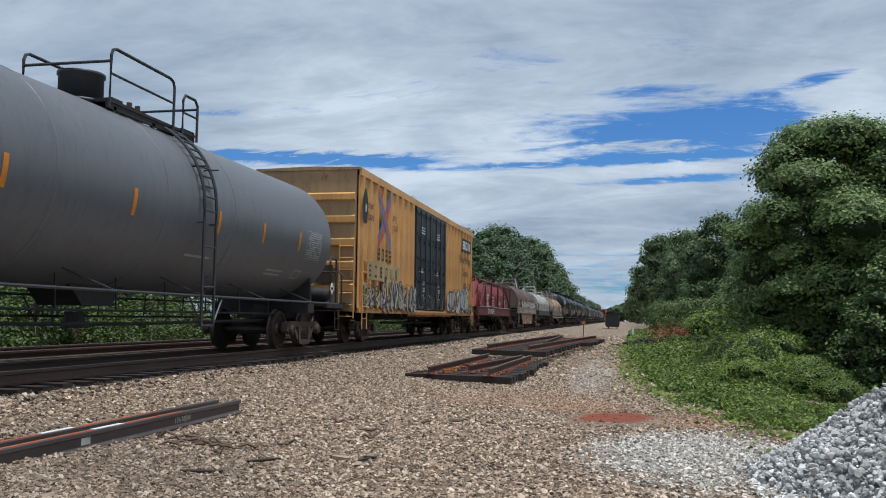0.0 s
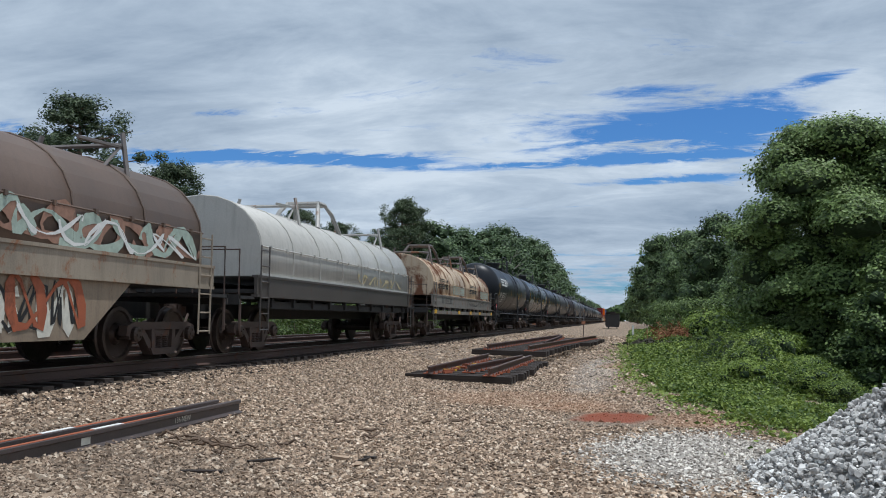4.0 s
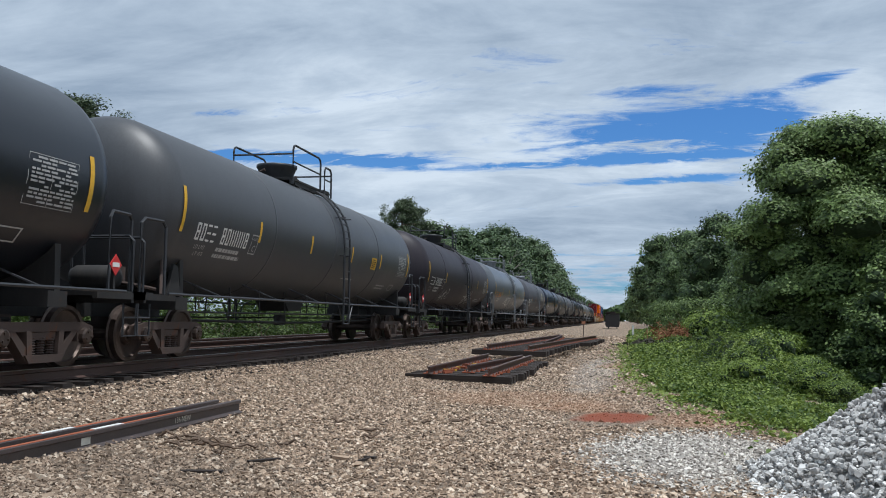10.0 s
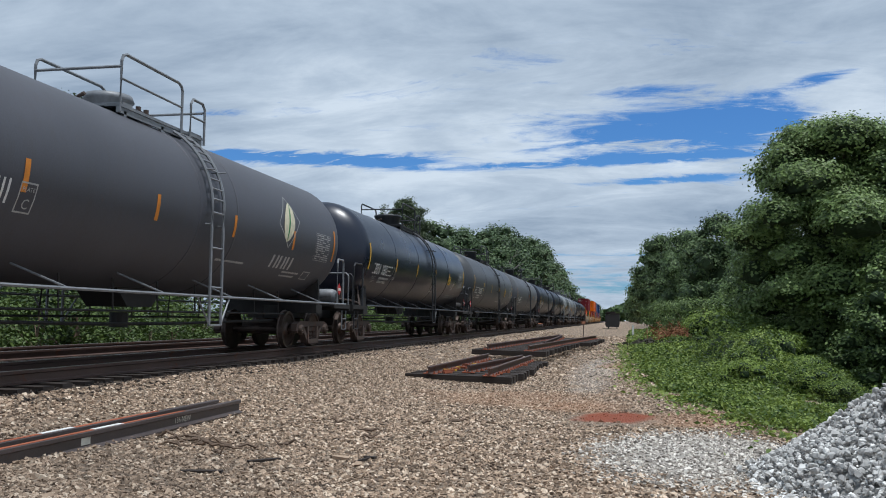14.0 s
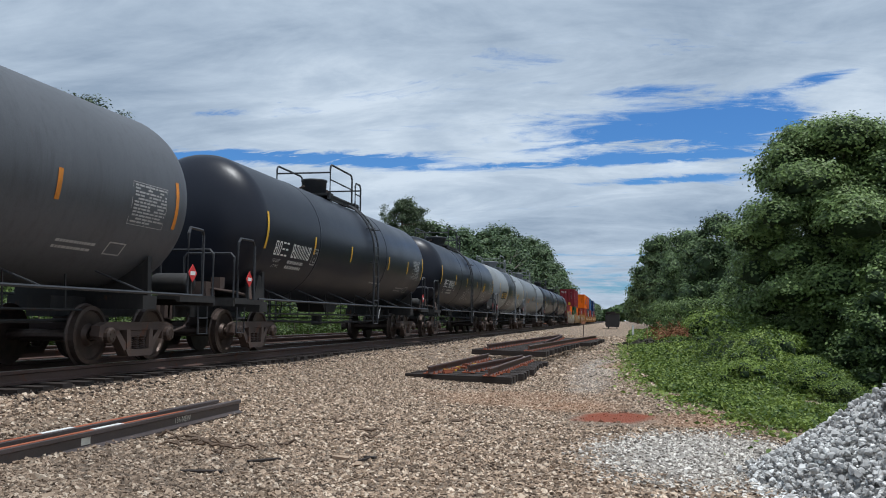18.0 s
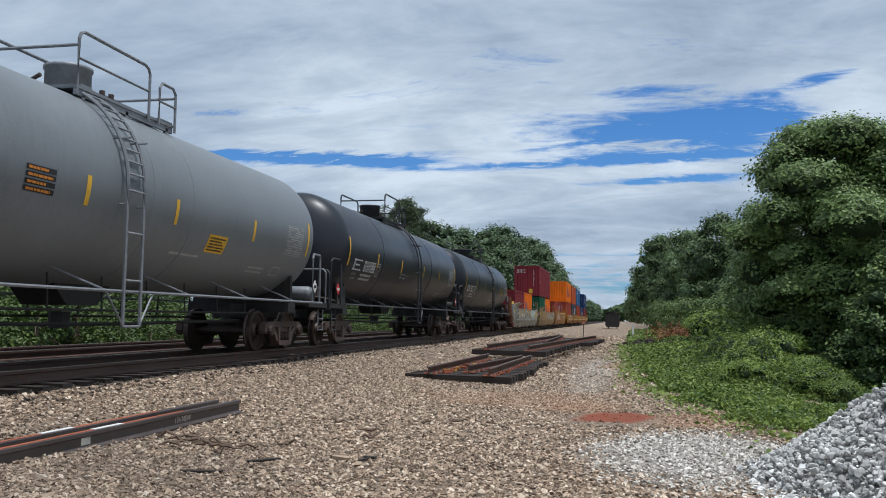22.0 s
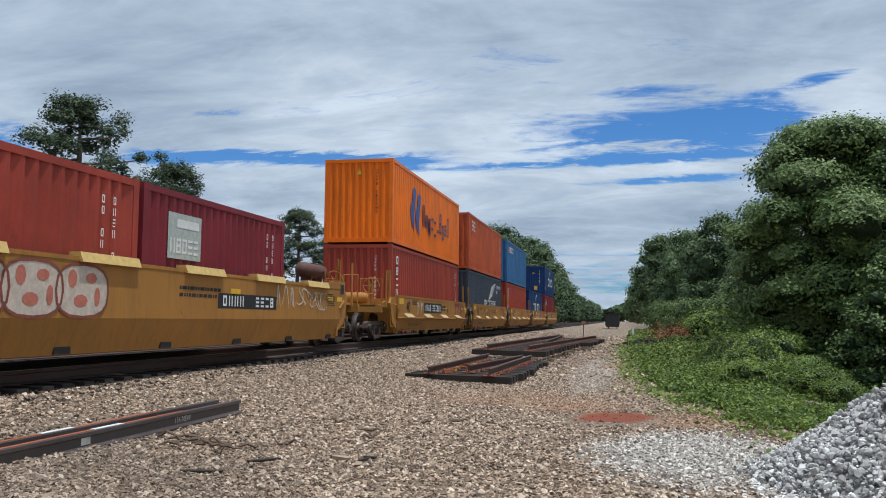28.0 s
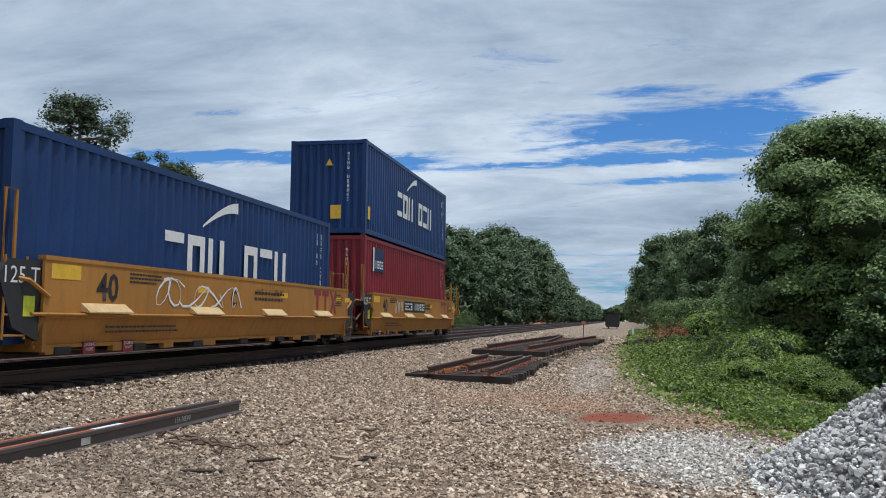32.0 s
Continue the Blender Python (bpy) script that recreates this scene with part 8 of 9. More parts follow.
def well_wall(car, yc, half, sx, paint, long_unit, decor, flaps=True):
    """One side of a well: upper and lower plates, chords, ledges, feet."""
    x = sx * 1.50
    out = sx
    z1 = 1.52 if long_unit else 1.49
    zm = .72 if long_unit else .76
    bm = bmesh.new()
    box(bm, x - sx * .02, yc, (zm + z1) / 2, .04, 2 * half, z1 - zm)
    box(bm, x - sx * .05, yc, z1 + .02, .12, 2 * half, .06)
    wall = part("side_wall", bm, paint, car, "yellow steel side of the well")
    bm = bmesh.new()
    zb = .22 if long_unit else .34
    xl = x - sx * (.14 if long_unit else .17)
    prism(bm, [(x, zm), (x - sx * .04, zm), (xl - sx * .04, zb), (xl, zb)], "y", yc - half, yc + half)
    part("lower_wall", bm, paint, wall)
    if not long_unit:
        bm = bmesh.new()
        tube(bm, [(x + sx * .05, yc - half - .3, zm + .01), (x + sx * .05, yc + half * .55, zm + .01), (x + sx * .05, yc + half * .6, zm - .02), (x + sx * .05, yc + half, zm + .01)], .026, 6)
        box(bm, x, yc, zm - .02, .07, 2 * half, .035), box(bm, xl, yc, zb, .08, 2 * half, .05)
        part("pipe_rail", bm, paint, wall, "air pipe along the side")
        for k in range(4):
            yy = yc - half + 1.35 + k * (2 * half - 2.3) / 3.4
            bm = bmesh.new()
            prism(bm, [(x, zm + .17), (x + sx * .15, zm + .05), (x + sx * .15, zm + .03), (x, zm + .05)], "y", yy - .55, yy + .55)
            # ledges paler than the wall: sun on their slope is put into the colour
            part("ledge", bm, plain("sunlit ledge", (.52, .36, .17), .6), wall, "sloping step ledge")
        for k in range(9):
            yy = yc - half + .5 + k * (2 * half - 1) / 8
            bm = bmesh.new()
            box(bm, xl, yy, zb - .05, .09, .32 if k % 3 else .5, .11)
            part("foot_tab", bm, paint, wall)
        if sx > 0:
            for yy in (yc - half + 1.2, yc - half + 2.2):
                bm = bmesh.new()
                box(bm, xl + .05, yy, zb - .04, .03, .28, .18)
                jp = part("jack_plate", bm, plain("red plate", (.20, .025, .03), .6), wall, "small red plate")
                word("JACKING", .045, M["white_letter"], jp, xl + .0665, yy - .12, zb - .01), word("POINT", .045, M["white_letter"], jp, xl + .0665, yy - .09, zb - .08)
    else:
        for k in range(5 if flaps else 0):
            yy = yc - half + 4.0 + k * (2 * half - 5.2) / 4.2
            bm = bmesh.new()
            prism(bm, [(x - sx * .16, z1 + .12), (x + sx * .02, z1 + .12), (x + sx * .07, z1 - .02), (x + sx * .03, z1 - .02), (x - sx * .02, z1 + .05), (x - sx * .16, z1 + .05)], "y", yy - .75, yy + .75)
            part("top_flap", bm, plain("flap yellow", (.58, .40, .13), .6), wall, "folded yellow guide flap on the top edge")
        bm = bmesh.new()
        prism(bm, [(yc - half + .25, z1 + .05), (yc - half + .25, 1.90), (yc - half + 2.7, 1.90), (yc - half + 2.78, z1 + .05)], "x", x - sx * .05, x)
        part("end_rise", bm, paint, wall, "raised end of the side")
        bm = bmesh.new()
        tilt = [bm.verts.new(p) for p in ((x - sx * .02, yc - half + .75, 1.72), (x - sx * .02, yc - half + 2.72, 1.66), (x + sx * .26, yc - half + 2.85, 1.90), (x + sx * .26, yc - half + .85, 1.98))]
        back = [bm.verts.new((v.co.x - sx * .03, v.co.y, v.co.z + .02)) for v in tilt]
        bm.faces.new(tilt), bm.faces.new(back[::-1])
        for q in range(4):
            bm.faces.new((tilt[q], back[q], back[(q + 1) % 4], tilt[(q + 1) % 4]))
        part("flared_hood", bm, paint, wall, "guide plate leaning out over the side")
        bm = bmesh.new()
        prism(bm, [(yc + half, z1 + .05), (yc + half - 1.8, z1 + .05), (yc + half - .6, 1.7), (yc + half, 1.7)], "x", x - sx * .05, x)
        part("end_rise", bm, paint, wall, "raised end of the side")
    if sx > 0:
        sf = flat_side(x + .004)
        for a in (-half + .15, -half + 4.2, half * .25, half - 1.0, half - .25):
            bm = bmesh.new()
            patch(bm, sf, yc + a - .02, yc + a + (.62 if a < -half + .2 else .4), 1.24 if a < -half + .2 else 1.18, 1.44 if a < -half + .2 else 1.30, 1, 1)
            part("reflector", bm, M["yellow_mark"], wall, "yellow reflector plate")
        bm = bmesh.new()
        text_lines(bm, sf, yc - half + 2.0, 1.38, 1.0, 3, .03, .06), text_lines(bm, sf, yc + .2, 1.22, 1.8, 2, .06, .12), text_lines(bm, sf, yc + half - 1.1, 1.34, .7, 6, .025, .055), text_lines(bm, sf, yc - half + 1.4, .58, 2.2, 2, .03, .07)
        tagged(part("small_print", bm, M["black_letter"], wall, "small black stencilled lines"), kind="stuff")
        decor(wall, sf, yc, half)
    return wall


def rusty_front(car, ye):
    """Rust-brown end deck, orange posts, equipment cabinet at the leading end of the long wells."""
    for nm, boxes in (("upper_deck", ((0, -1.3, 1.74, 2.5, 2.6, .08),)), ("deck_beam", ((0, -1.3, 1.42, 2.3, 2.4, .16),)), ("deck_edge", ((1.2, -1.2, 1.58, .1, 2.4, .30),)), ("end_sill", ((0, -1.85, 1.05, 2.9, .1, .22),)), ("side_sill", ((1.3, -1.1, 1.14, .16, 1.5, .14),)), *(("cross_bearer", ((0, -.3 - k * .65, 1.55, 2.4, .09, .3),)) for k in range(4))):
        bm = bmesh.new()
        for (bx, by, bz, sx, sy, sz) in boxes:
            box(bm, bx, ye + by, bz, sx, sy, sz)
        part(nm, bm, RUSTY, car, "rust-brown end deck plate" if nm == "upper_deck" else "")
    bm = bmesh.new()
    tube(bm, [(1.16, ye - 2.5, 1.66), (1.16, ye - .5, 1.66)], .10, 10)
    part("train_pipe", bm, RUSTY, car, "fat rusty pipe along the deck")
    orange = painted("rusty orange post", (.24, .085, .025), .45, .4, .6)
    for yy, zt in ((ye - 1.75, 2.28), (ye - 1.1, 2.20)):
        bm = bmesh.new()
        box(bm, 1.43, yy, (1.05 + zt) / 2, .08, .12, zt - 1.05)
        tube(bm, [(1.46, yy + .08, zt - .05), (1.46, yy + .2, zt - .05), (1.46, yy + .2, 1.75), (1.46, yy + .06, 1.75)], .018, 5)
        part("post", bm, orange, car, "rusty orange upright with a grab iron")
    bm = bmesh.new()
    tube(bm, [(1.45, ye - 1.75, .55), (1.45, ye - 1.1, .55), (1.45, ye - 1.1, 1.1)], .018, 5), tube(bm, [(1.45, ye - 1.75, .55), (1.45, ye - 1.75, 1.1)], .018, 5)
    tube(bm, [(1.46, ye - 1.7, 1.45), (1.46, ye - .9, 1.42), (1.46, ye - .6, 1.15), (1.46, ye - .5, .9)], .024, 6)
    part("step", bm, orange, car)
    bm = bmesh.new()
    box(bm, 1.46, ye - .1, 1.36, .12, .56, .86)
    cab = part("cabinet", bm, painted("pale cabinet", (.30, .33, .33), .2, .4, .6), car, "pale blue-grey equipment cabinet")
    bm = bmesh.new()
    box(bm, 1.525, ye + .02, 1.5, .015, .16, .18)
    part("dial_window", bm, M["black_letter"], cab)
    bm = bmesh.new()
    prism(bm, [(ye - .35, 1.82), (ye + .08, 1.82), (ye + .08, 1.98), (ye - .25, 2.02)], "x", 1.35, 1.5)
    part("tank_cap", bm, plain("cap yellow", (.58, .36, .05), .6), cab, "yellow cap over the cabinet")
    bm = bmesh.new()
    box(bm, 1.40, ye + .15, .42, .1, .7, .36)
    part("jack_block", bm, plain("dark red block", (.13, .02, .03), .6), car, "dark red block under the side")


def well_end(car, yc, half, w, paint, outer, big):
    """Bulkhead, platform, rails and end sill of one well end; w is -1 at the front of the unit."""
    ye = yc + w * half
    bm = bmesh.new()
    box(bm, 0, ye - w * .1, .85, 2.92, .08, 1.15)
    part("bulkhead", bm, paint, car)
    reach = 1.9 if outer else .95
    bm = bmesh.new()
    box(bm, 0, ye + w * reach / 2, 1.16, 2.5, reach, .07), box(bm, 0, ye + w * reach / 2, .92, .6, reach, .4)
    part("end_deck", bm, M["well_black"] if not big else paint, car, "end deck over the truck")
    for sx in (-1, 1):
        bm = bmesh.new()
        prism(bm, [(ye, .42), (ye, 1.46), (ye + w * .62, 1.46), (ye + w * .78, 1.25), (ye + w * .5, .6)], "x", sx * 1.36, sx * 1.44)
        blk = part("end_gusset", bm, M["well_black"] if not outer else paint, car, "dark end gusset with a stencil")
        if sx > 0 and w < 0 and not outer:
            word("125 T", .22, M["white_letter"], blk, 1.445, ye - .74, 1.16)
            bm = bmesh.new()
            patch(bm, flat_side(1.446), ye - .32, ye - .1, .74, 1.0, 1, 1)
            part("yellow_tag", bm, plain("lime tag", (.55, .6, .04), .6), blk)
        bm = bmesh.new()
        tube(bm, [(sx * 1.3, ye + w * .55, 1.15), (sx * 1.3, ye + w * .55, 2.35), (sx * 1.3, ye + w * .35, 2.35), (sx * 1.3, ye + w * .35, 1.15)], .026, 6)
        tube(bm, [(sx * .8, ye + w * .75, 1.15), (sx * .8, ye + w * .75, 2.05), (sx * .4, ye + w * .75, 2.05), (sx * .4, ye + w * .75, 1.15)], .022, 6)
        for k in range(4):
            tube(bm, [(sx * 1.42, ye + w * .25, .5 + k * .26), (sx * 1.42, ye + w * .65, .5 + k * .26)], .016, 5)
        tube(bm, [(sx * 1.42, ye + w * .25, .45), (sx * 1.42, ye + w * .25, 1.5)], .016, 5), tube(bm, [(sx * 1.42, ye + w * .65, .45), (sx * 1.42, ye + w * .65, 1.5)], .016, 5)
        tube(bm, [(sx * 1.5, ye - w * .1, 1.0), (sx * 1.5, ye + w * .3, 1.2), (sx * 1.2, ye + w * .7, 1.3), (sx * .9, ye + w * .9, 1.0)], .03, 6)
        part("grab_rail", bm, paint, car, "rusty grab rails and steps")
    if outer:
        bm = bmesh.new()
        lathe(bm, [(-.62, .02), (-.60, .09), (-.54, .15), (-.45, .18), (.45, .18), (.54, .15), (.60, .09), (.62, .02)], 16, "x", (.1, ye + w * .8, 1.42))
        part("air_reservoir", bm, paint, car, "air reservoir on the end deck", True)
        if w > 0 and paint is TTX and half > 8:
            bm = bmesh.new()
            lathe(bm, [(-.85, .03), (-.82, .13), (-.74, .20), (.74, .20), (.82, .13), (.85, .03)], 16, "y", (.55, ye + .35, 2.02))
            part("brake_reservoir", bm, RUSTY, car, "rust-brown brake cylinder lying along the deck", True)
            bm = bmesh.new()
            for dy in (-.4, .4):
                box(bm, .55, ye + .35 + dy, 1.55, .3, .08, .66)
            part("reservoir_stand", bm, RUSTY, car)
            bm = bmesh.new()
            box(bm, 1.40, ye + .22, 1.42, .12, .62, .62)
            cab = part("cabinet", bm, paint, car, "yellow equipment cabinet")
            bm = bmesh.new()
            box(bm, 1.465, ye + .22, 1.52, .012, .36, .24)
            part("cabinet_plate", bm, M["well_black"], cab, "dark stencil plate")
        if paint is RUSTY:
            rusty_front(car, ye)
            add_coupler(car, ye + w * 2.45, w)
            return
        bm = bmesh.new()
        tube(bm, [(.9 + .27 * math.cos(q * .524), ye + w * 1.2, 1.8 + .27 * math.sin(q * .524)) for q in range(12)], .02, 5, True)
        for q in range(3):
            tube(bm, [(.9 + .27 * math.cos(q * 1.047), ye + w * 1.2, 1.8 + .27 * math.sin(q * 1.047)), (.9 - .27 * math.cos(q * 1.047), ye + w * 1.2, 1.8 - .27 * math.sin(q * 1.047))], .014, 5)
        tube(bm, [(.9, ye + w * 1.1, 1.8), (.9, ye + w * 1.1, 1.1)], .05, 6)
        part("brake_wheel", bm, paint, car, "hand-brake wheel")
        bm = bmesh.new()
        tube(bm, [(1.42, ye + w * 1.8, 1.1), (1.42, ye + w * 1.8, 2.0), (1.0, ye + w * 1.8, 2.0), (1.0, ye + w * 1.8, 1.1)], .024, 6)
        tube(bm, [(1.42, ye + w * 1.25, 1.1), (1.42, ye + w * 1.25, 2.3)], .03, 6)
        box(bm, 0, ye + w * 1.85, 1.05, 2.9, .1, .22)
        part("end_railing", bm, paint, car)
        add_coupler(car, ye + w * 2.45, w)


def decor_40(number):
    def go(wall, sf, yc, half):
        word("40", .40, M["black_letter"], wall, 1.506, yc - half + 1.15, .98, bold=.012)
        bm = bmesh.new()
        for q in (0, .58):
            patch(bm, sf, yc + half - 2.7 + q, yc + half - 2.2 + q, 1.30, 1.44, 1, 1), patch(bm, sf, yc + half - 2.53 + q, yc + half - 2.37 + q, .86, 1.30, 1, 1)
        for a, b in ((0, 1), (1, 0)):
            vs = [(1.5045 + .001 * a, yc + half - 1.54 + .42 * u, z) for u, z in ((a, .86), (a + .36, .86), (b + .36, 1.44), (b, 1.44))]
            bm.faces.new([bm.verts.new(v) for v in vs])
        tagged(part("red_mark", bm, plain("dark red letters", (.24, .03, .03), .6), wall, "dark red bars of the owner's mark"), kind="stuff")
        bm = bmesh.new()
        strokes(bm, flat_side(1.508), yc - half + 2.6, yc - half + (6.2 if number % 2 else 3.8), .9, 1.4, 3 if number % 2 else 2, .022, 200 + number)
        tagged(part("graffiti", bm, M["black_letter"] if number == 1 else M["white_letter"], wall, "scrawled line tag"), kind="stuff")
        word("AEDCB"[number], .30, M["black_letter"], wall, 1.506, yc + (2.0 if number == 0 else -.9), .98, bold=.01)
        word("LD LMT", .085, M["black_letter"], wall, 1.506, yc + .25, 1.26), word("PER UNIT", .085, M["black_letter"], wall, 1.506, yc + 1.25, 1.26)
        if number in (0, 4):
            bm = bmesh.new()
            patch(bm, sf, yc - half + 3.9, yc - half + 7.2, .98, 1.36, 1, 1)
            p = part("number_strip", bm, M["black_letter"], wall, "black strip with pale bars")
            bm = bmesh.new()
            bars(bm, flat_side(1.509), yc - half + 4.05, 1.05, 11, .18, .24, .10, skip=(4,))
            tagged(part("strip_mark", bm, M["white_letter"], p), kind="stuff")
    return go


def outlined_piece(wall, yc, half):
    """Hollow sprayed letters: dark cores, pale outlines with runs, over a faded tan upper half."""
    white, core = plain("white spray", (.60, .60, .56), .7, 0, .25), plain("dark grey spray", (.15, .15, .145), .7, 0, .3)
    tan, mint = painted("faded tan paint", (.40, .27, .10), .3, .5, .65, (.25, .15, .07), (.26, .24, .19), fade=.3), plain("aqua spray", (.34, .46, .42), .7, 0, .3)
    r = random.Random(41)
    bm = bmesh.new()
    edge = [(yc - 5.7 + i * .6, .98 + r.uniform(-.07, .07)) for i in range(24)]
    for (a, za), (b, zb) in zip(edge, edge[1:]):
        bm.faces.new([bm.verts.new((1.503, *p)) for p in ((a, za), (b, zb), (b, 1.52), (a, 1.52))])
    part("faded_paint", bm, tan, wall, "faded tan paint along the upper side")
    oval = lambda y, z, a, b, n=14, e=.7: [(yc + y + a * math.copysign(abs(math.cos(i / n * math.tau)) ** e, math.cos(i / n * math.tau)), z + b * math.copysign(abs(math.sin(i / n * math.tau)) ** e, math.sin(i / n * math.tau))) for i in range(n)]
    star = lambda y, z, a, b: [(yc + y + a * p, z + b * q) for p, q in ((-1, .2), (-.25, .3), (.05, 1), (.3, .35), (1, .45), (.4, 0), (.75, -.8), (.1, -.35), (-.55, -1), (-.35, -.15))]
    shapes = [oval(-6.25, .98, .55, .20, 14, .5), star(-5.2, 1.22, .62, .30), star(-3.9, 1.25, .55, .24), oval(-3.0, 1.22, .22, .22), star(-2.3, 1.22, .42, .26), oval(-1.4, 1.08, .30, .36), oval(-.2, 1.10, .36, .34), star(1.1, 1.25, .5, .2), oval(1.75, .98, .36, .24), star(3.2, 1.2, .5, .26),
              [(yc + 2.9 + 3.4 * t, 1.20 - .52 * math.sin(math.pi * t) + .25 * t) for t in np.linspace(0, 1, 10)] + [(yc + 2.9 + 3.4 * t, 1.36 - .28 * math.sin(math.pi * t) + .12 * t) for t in np.linspace(1, 0, 10)]]
    fills, lines, runs = bmesh.new(), bmesh.new(), bmesh.new()
    for k, pts in enumerate(shapes):
        if k in (0, 5, 6, 8):
            filled(fills, flat_side(1.5055 + .0003 * k), [(p[0], p[1]) for p in pts])
        ribbon(lines, flat_side(1.509), pts, .032 if k != 4 else .02, True, k)
        if k in (0, 1, 4, 5, 6, 8, 10):
            y0 = sum(p[0] for p in pts) / len(pts)
            z0 = min(p[1] for p in pts)
            ribbon(lines, flat_side(1.509), [(y0, z0), (y0 - .05, z0 - .15), (y0 - .16, .74)], .026, False, k)
            ribbon(runs, flat_side(1.503), [(y0 - .03, .70), (y0 - .10, .55), (y0 - .15, .36)], .02, False, k)
    tagged(part("graffiti", fills, core, wall, "dark cores of hollow graffiti letters"), kind="stuff")
    tagged(part("graffiti", lines, white, wall, "white-outlined hollow graffiti letters"), kind="stuff")
    low = part("graffiti", runs, white, wall, "runs of white paint")
    low.location.x = -.02
    tagged(low, kind="stuff")
    bm = bmesh.new()
    filled(bm, flat_side(1.5045), [(yc + a, z) for a, z in ((2.9, 1.5), (3.1, 1.18), (4.2, .98), (5.6, 1.0), (6.6, 1.2), (6.8, 1.5))])
    part("graffiti", bm, mint, wall, "pale aqua sprayed patch")
    bm = bmesh.new()
    strokes(bm, flat_side(1.5115), yc - 4.6, yc - 1.6, 1.26, 1.48, 5, .02, 55), strokes(bm, flat_side(1.5115), yc + .3, yc + 2.2, 1.12, 1.46, 3, .018, 57)
    tagged(part("graffiti", bm, plain("brown spray", (.13, .09, .06), .7), wall, "brown scrawl over the tan paint"), kind="stuff")
    bm = bmesh.new()
    strokes(bm, flat_side(1.5115), yc - half + .9, yc - half + 2.4, .85, 1.75, 3, .035, 61)
    tagged(part("graffiti", bm, white, wall, "white looping tag"), kind="stuff")
    word("53", .40, core, wall, 1.506, yc - half + 1.3, .80, bold=.012)


def decor_53(number):
    def go(wall, sf, yc, half):
        if number == 0:
            outlined_piece(wall, yc, half)
        pal = ()
        if number == 1:
            pal = ((M["white_letter"], 5, .09), (plain("brown spray", (.22, .14, .07), .7), 8, .06))
        a, b = ((0, half - .8) if number == 1 else (-half + 2.6, -half + 7.2))
        if number == 2:
            ring = lambda y, z, p, q, n=16, e=.75: [(yc + y + p * math.copysign(abs(math.cos(i / n * math.tau)) ** e, math.cos(i / n * math.tau)), z + q * math.copysign(abs(math.sin(i / n * math.tau)) ** e, math.sin(i / n * math.tau))) for i in range(n)]
            whites, spots, edges = bmesh.new(), bmesh.new(), bmesh.new()
            for k in range(4):
                y0 = a + .6 + k * 1.05
                r = ring(y0, 1.10, .60, .37)
                filled(whites, flat_side(1.503 + .0006 * k), r)
                ribbon(edges, flat_side(1.508 + .0006 * k), r, .022, True)
                for q, (dy, dz, p, w) in enumerate(((-.25, .16, .10, .13), (.18, .18, .13, .08), (-.05, -.14, .16, .09), (.33, -.08, .07, .14))):
                    filled(spots, flat_side(1.5065 + .0006 * k), ring(y0 + dy, 1.10 + dz, p, w, 9, 1.0))
            tagged(part("graffiti", whites, plain("pale flame spray", (.56, .47, .38), .7, 0, .2), wall, "pale filled graffiti letters"), kind="stuff")
            tagged(part("graffiti", spots, plain("salmon spots", (.48, .15, .10), .7, 0, .2), wall, "salmon patches inside graffiti letters"), kind="stuff")
            tagged(part("graffiti", edges, plain("dark red outline", (.22, .06, .04), .7), wall, "dark red outlines of graffiti letters"), kind="stuff")
            bm = bmesh.new()
            strokes(bm, flat_side(1.513), yc + half - 4.4, yc + half - 1.2, .95, 1.46, 5, .014, 247, 3.0)
            tagged(part("graffiti", bm, M["chalk"], wall, "thin white scrawl"), kind="stuff")
            pal = ()
        for k, (mt, n, w) in enumerate(pal):
            bm = bmesh.new()
            strokes(bm, flat_side(1.521 + .004 * k), yc + a, yc + b, .74, 1.48, n, w, 220 + 9 * number + k)
            tagged(part("graffiti", bm, mt, wall, "big looping graffiti"), kind="stuff")
        if number == 2:
            word("53", .42, M["black_letter"], wall, 1.506, yc - half + .9, .92, bold=.012)
            bm = bmesh.new()
            patch(bm, sf, yc + half - 7.2, yc + half - 4.4, .92, 1.2, 1, 1)
            p = part("number_strip", bm, M["black_letter"], wall, "black strip with pale bars")
            bm = bmesh.new()
            bars(bm, flat_side(1.509), yc + half - 7.0, .96, 10, .16, .2, .09, skip=(4, 5))
            tagged(part("strip_mark", bm, M["white_letter"], p), kind="stuff")
        else:
            bm = bmesh.new()
            bars(bm, flat_side(1.54), yc - (4.1 if number == 0 else .8), .98, 10, .13, .2, .06, skip=(4,))
            tagged(part("car_number", bm, M["white_letter"], wall), kind="stuff")
    return go


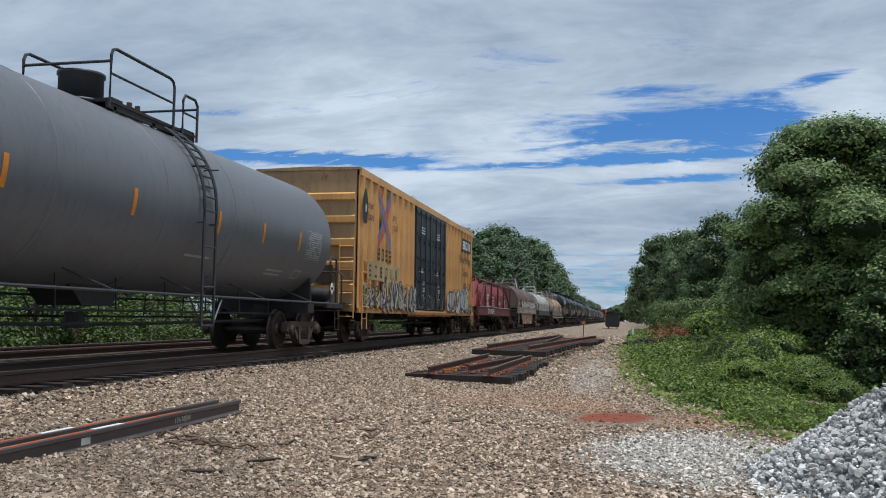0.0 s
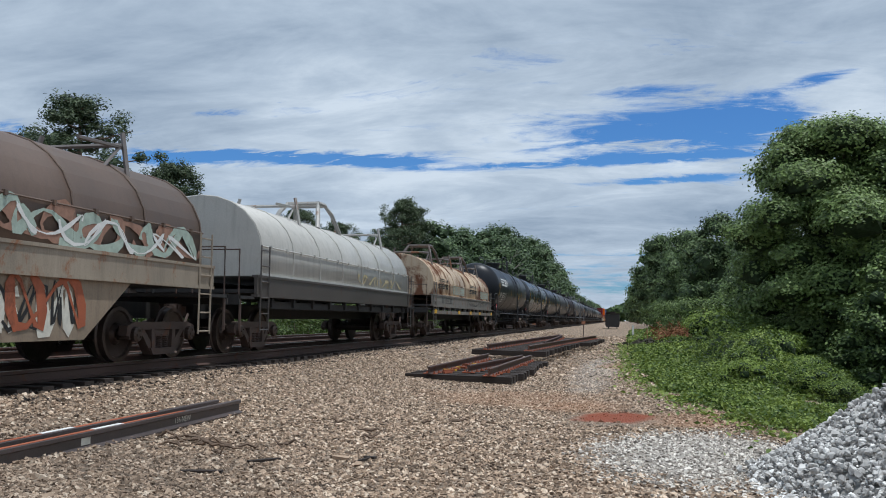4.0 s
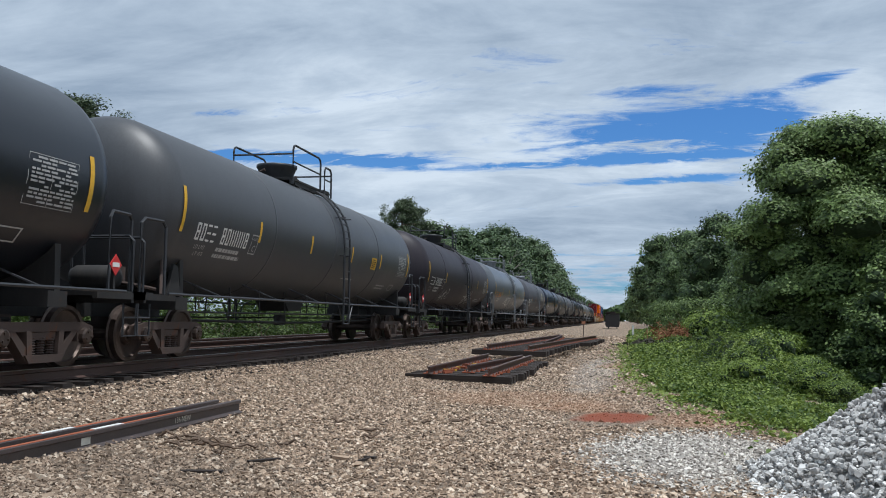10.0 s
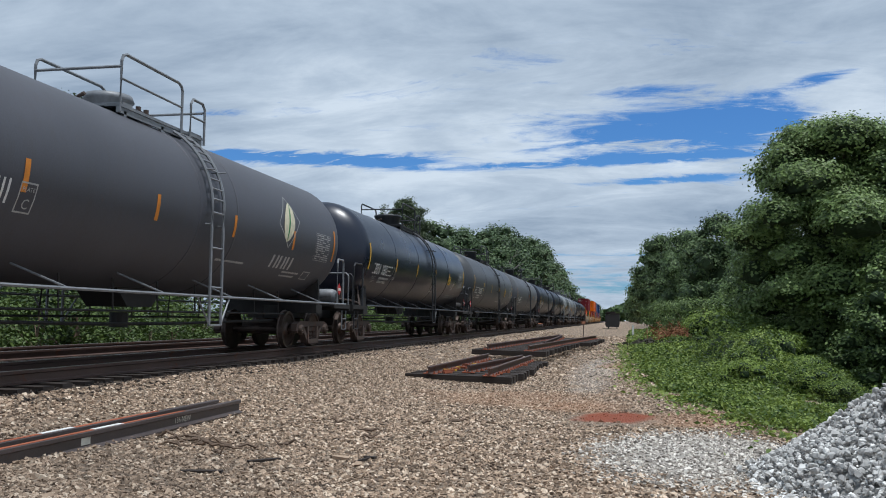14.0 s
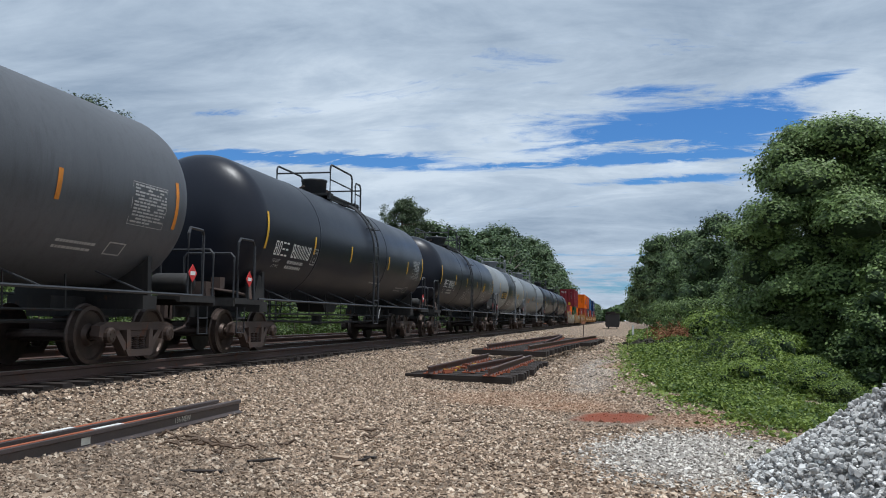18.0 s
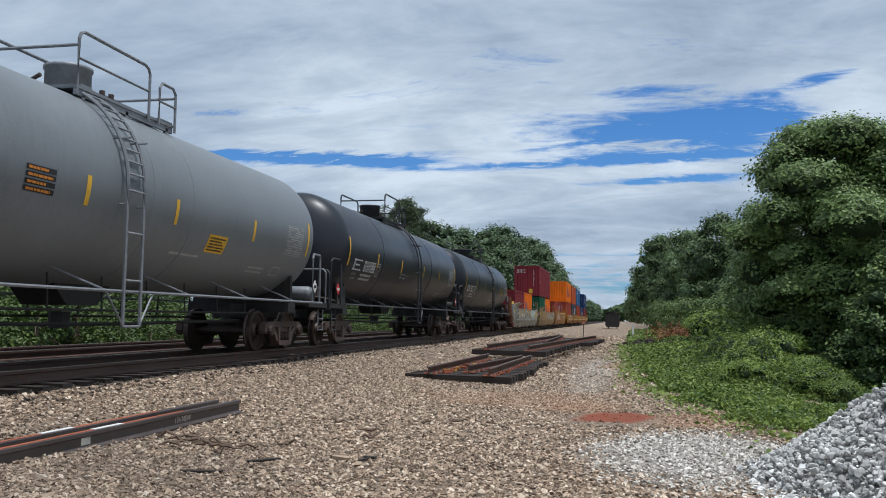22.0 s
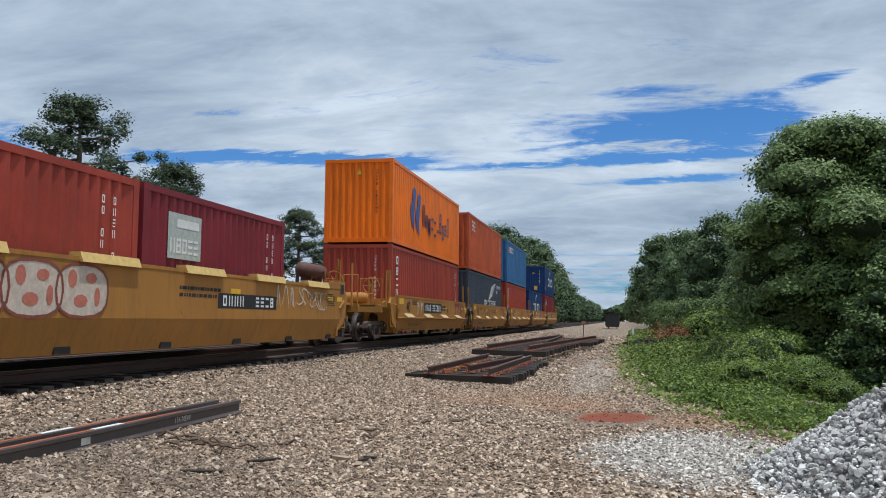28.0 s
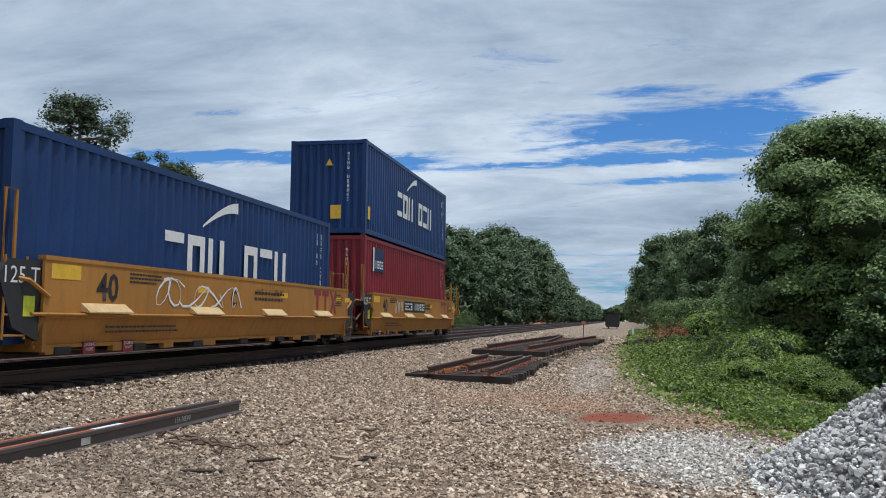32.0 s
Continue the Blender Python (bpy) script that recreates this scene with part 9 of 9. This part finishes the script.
def well_car(u_first, pitch, n, half, long_unit, label):
    u0 = u_first + pitch * (n - 1) / 2
    car = run_thing("well_car", label, "well car", u0, "well cars of the train")
    for k in range(n):
        yc = (k - (n - 1) / 2) * pitch
        paint = (WGREY, TTX2, TTX)[k] if long_unit else TTX
        for sx in (-1, 1):
            well_wall(car, yc, half, sx, paint, long_unit, (decor_53 if long_unit else decor_40)(k), not long_unit or k == 2)
        bm = bmesh.new()
        box(bm, 0, 0, .28, 2.8, .35, .1)
        beam = mesh_of(bm, "floor_beam", M["under"])
        for q in range(7):
            share("floor_beam", beam, car, (0, yc - half + .6 + q * (2 * half - 1.2) / 6, 0))
        for w in (-1, 1):
            outer = (k == 0 and w < 0) or (k == n - 1 and w > 0)
            well_end(car, yc, half, w, (RUSTY if long_unit and k == 0 and w < 0 else TTX2 if long_unit and k < 2 else TTX), outer, outer)
            if outer:
                add_truck(car, u0, yc + w * (half + 1.15))
        if k < n - 1:
            add_truck(car, u0, yc + pitch / 2)
            bm = bmesh.new()
            box(bm, 0, yc + pitch / 2, .9, .7, 1.6, .3)
            tube(bm, [(1.3, yc + pitch / 2 - .9, 1.0), (1.35, yc + pitch / 2, .7), (1.3, yc + pitch / 2 + .9, 1.0)], .03, 6)
            tube(bm, [(.9, yc + pitch / 2 - .9, 1.25), (1.0, yc + pitch / 2, .95), (.9, yc + pitch / 2 + .9, 1.25)], .03, 6)
            part("joint", bm, M["truck"], car, "articulated joint with slack hoses")


well_car(420.55, 20.05, 3, 8.85, True, "three-unit well car in grey and yellow covered with graffiti")
well_car(482.1, 15.28, 5, 6.42, False, "five-unit yellow well car with step ledges")


def motions():
    """Key the run of the train and the turning of its wheels."""
    times = [0, 1, 2, 3, 4, 5, 6, 7, 8, 12, 16, 20, 24, 28, 32]
    for ob, u, *lift in RUN:
        walk(ob, [(t, pose(CX, u - d_of(t), RT + sum(lift))) for t in times])
    for w, y, u in WHEELS:
        # the wheels are turned while they are within sight of the eye
        near = [k for k in range(0, 961) if 2.0 < u - d_of(k / 30) < 34.0]
        spin = {k: pose(0, y, WHEEL_R, math.degrees((u - d_of(k / 30)) / -WHEEL_R) % 360) for k in near}
        rows = [(k / 30, spin[k]) for k in near]
        if not rows:
            rows = [(0, pose(0, y, WHEEL_R)), (32, pose(0, y, WHEEL_R))]
        if rows[0][0] > 0:
            rows.insert(0, (0, rows[0][1]))
        if rows[-1][0] < 32:
            rows.append((32, rows[-1][1]))
        walk(w, rows)


motions()
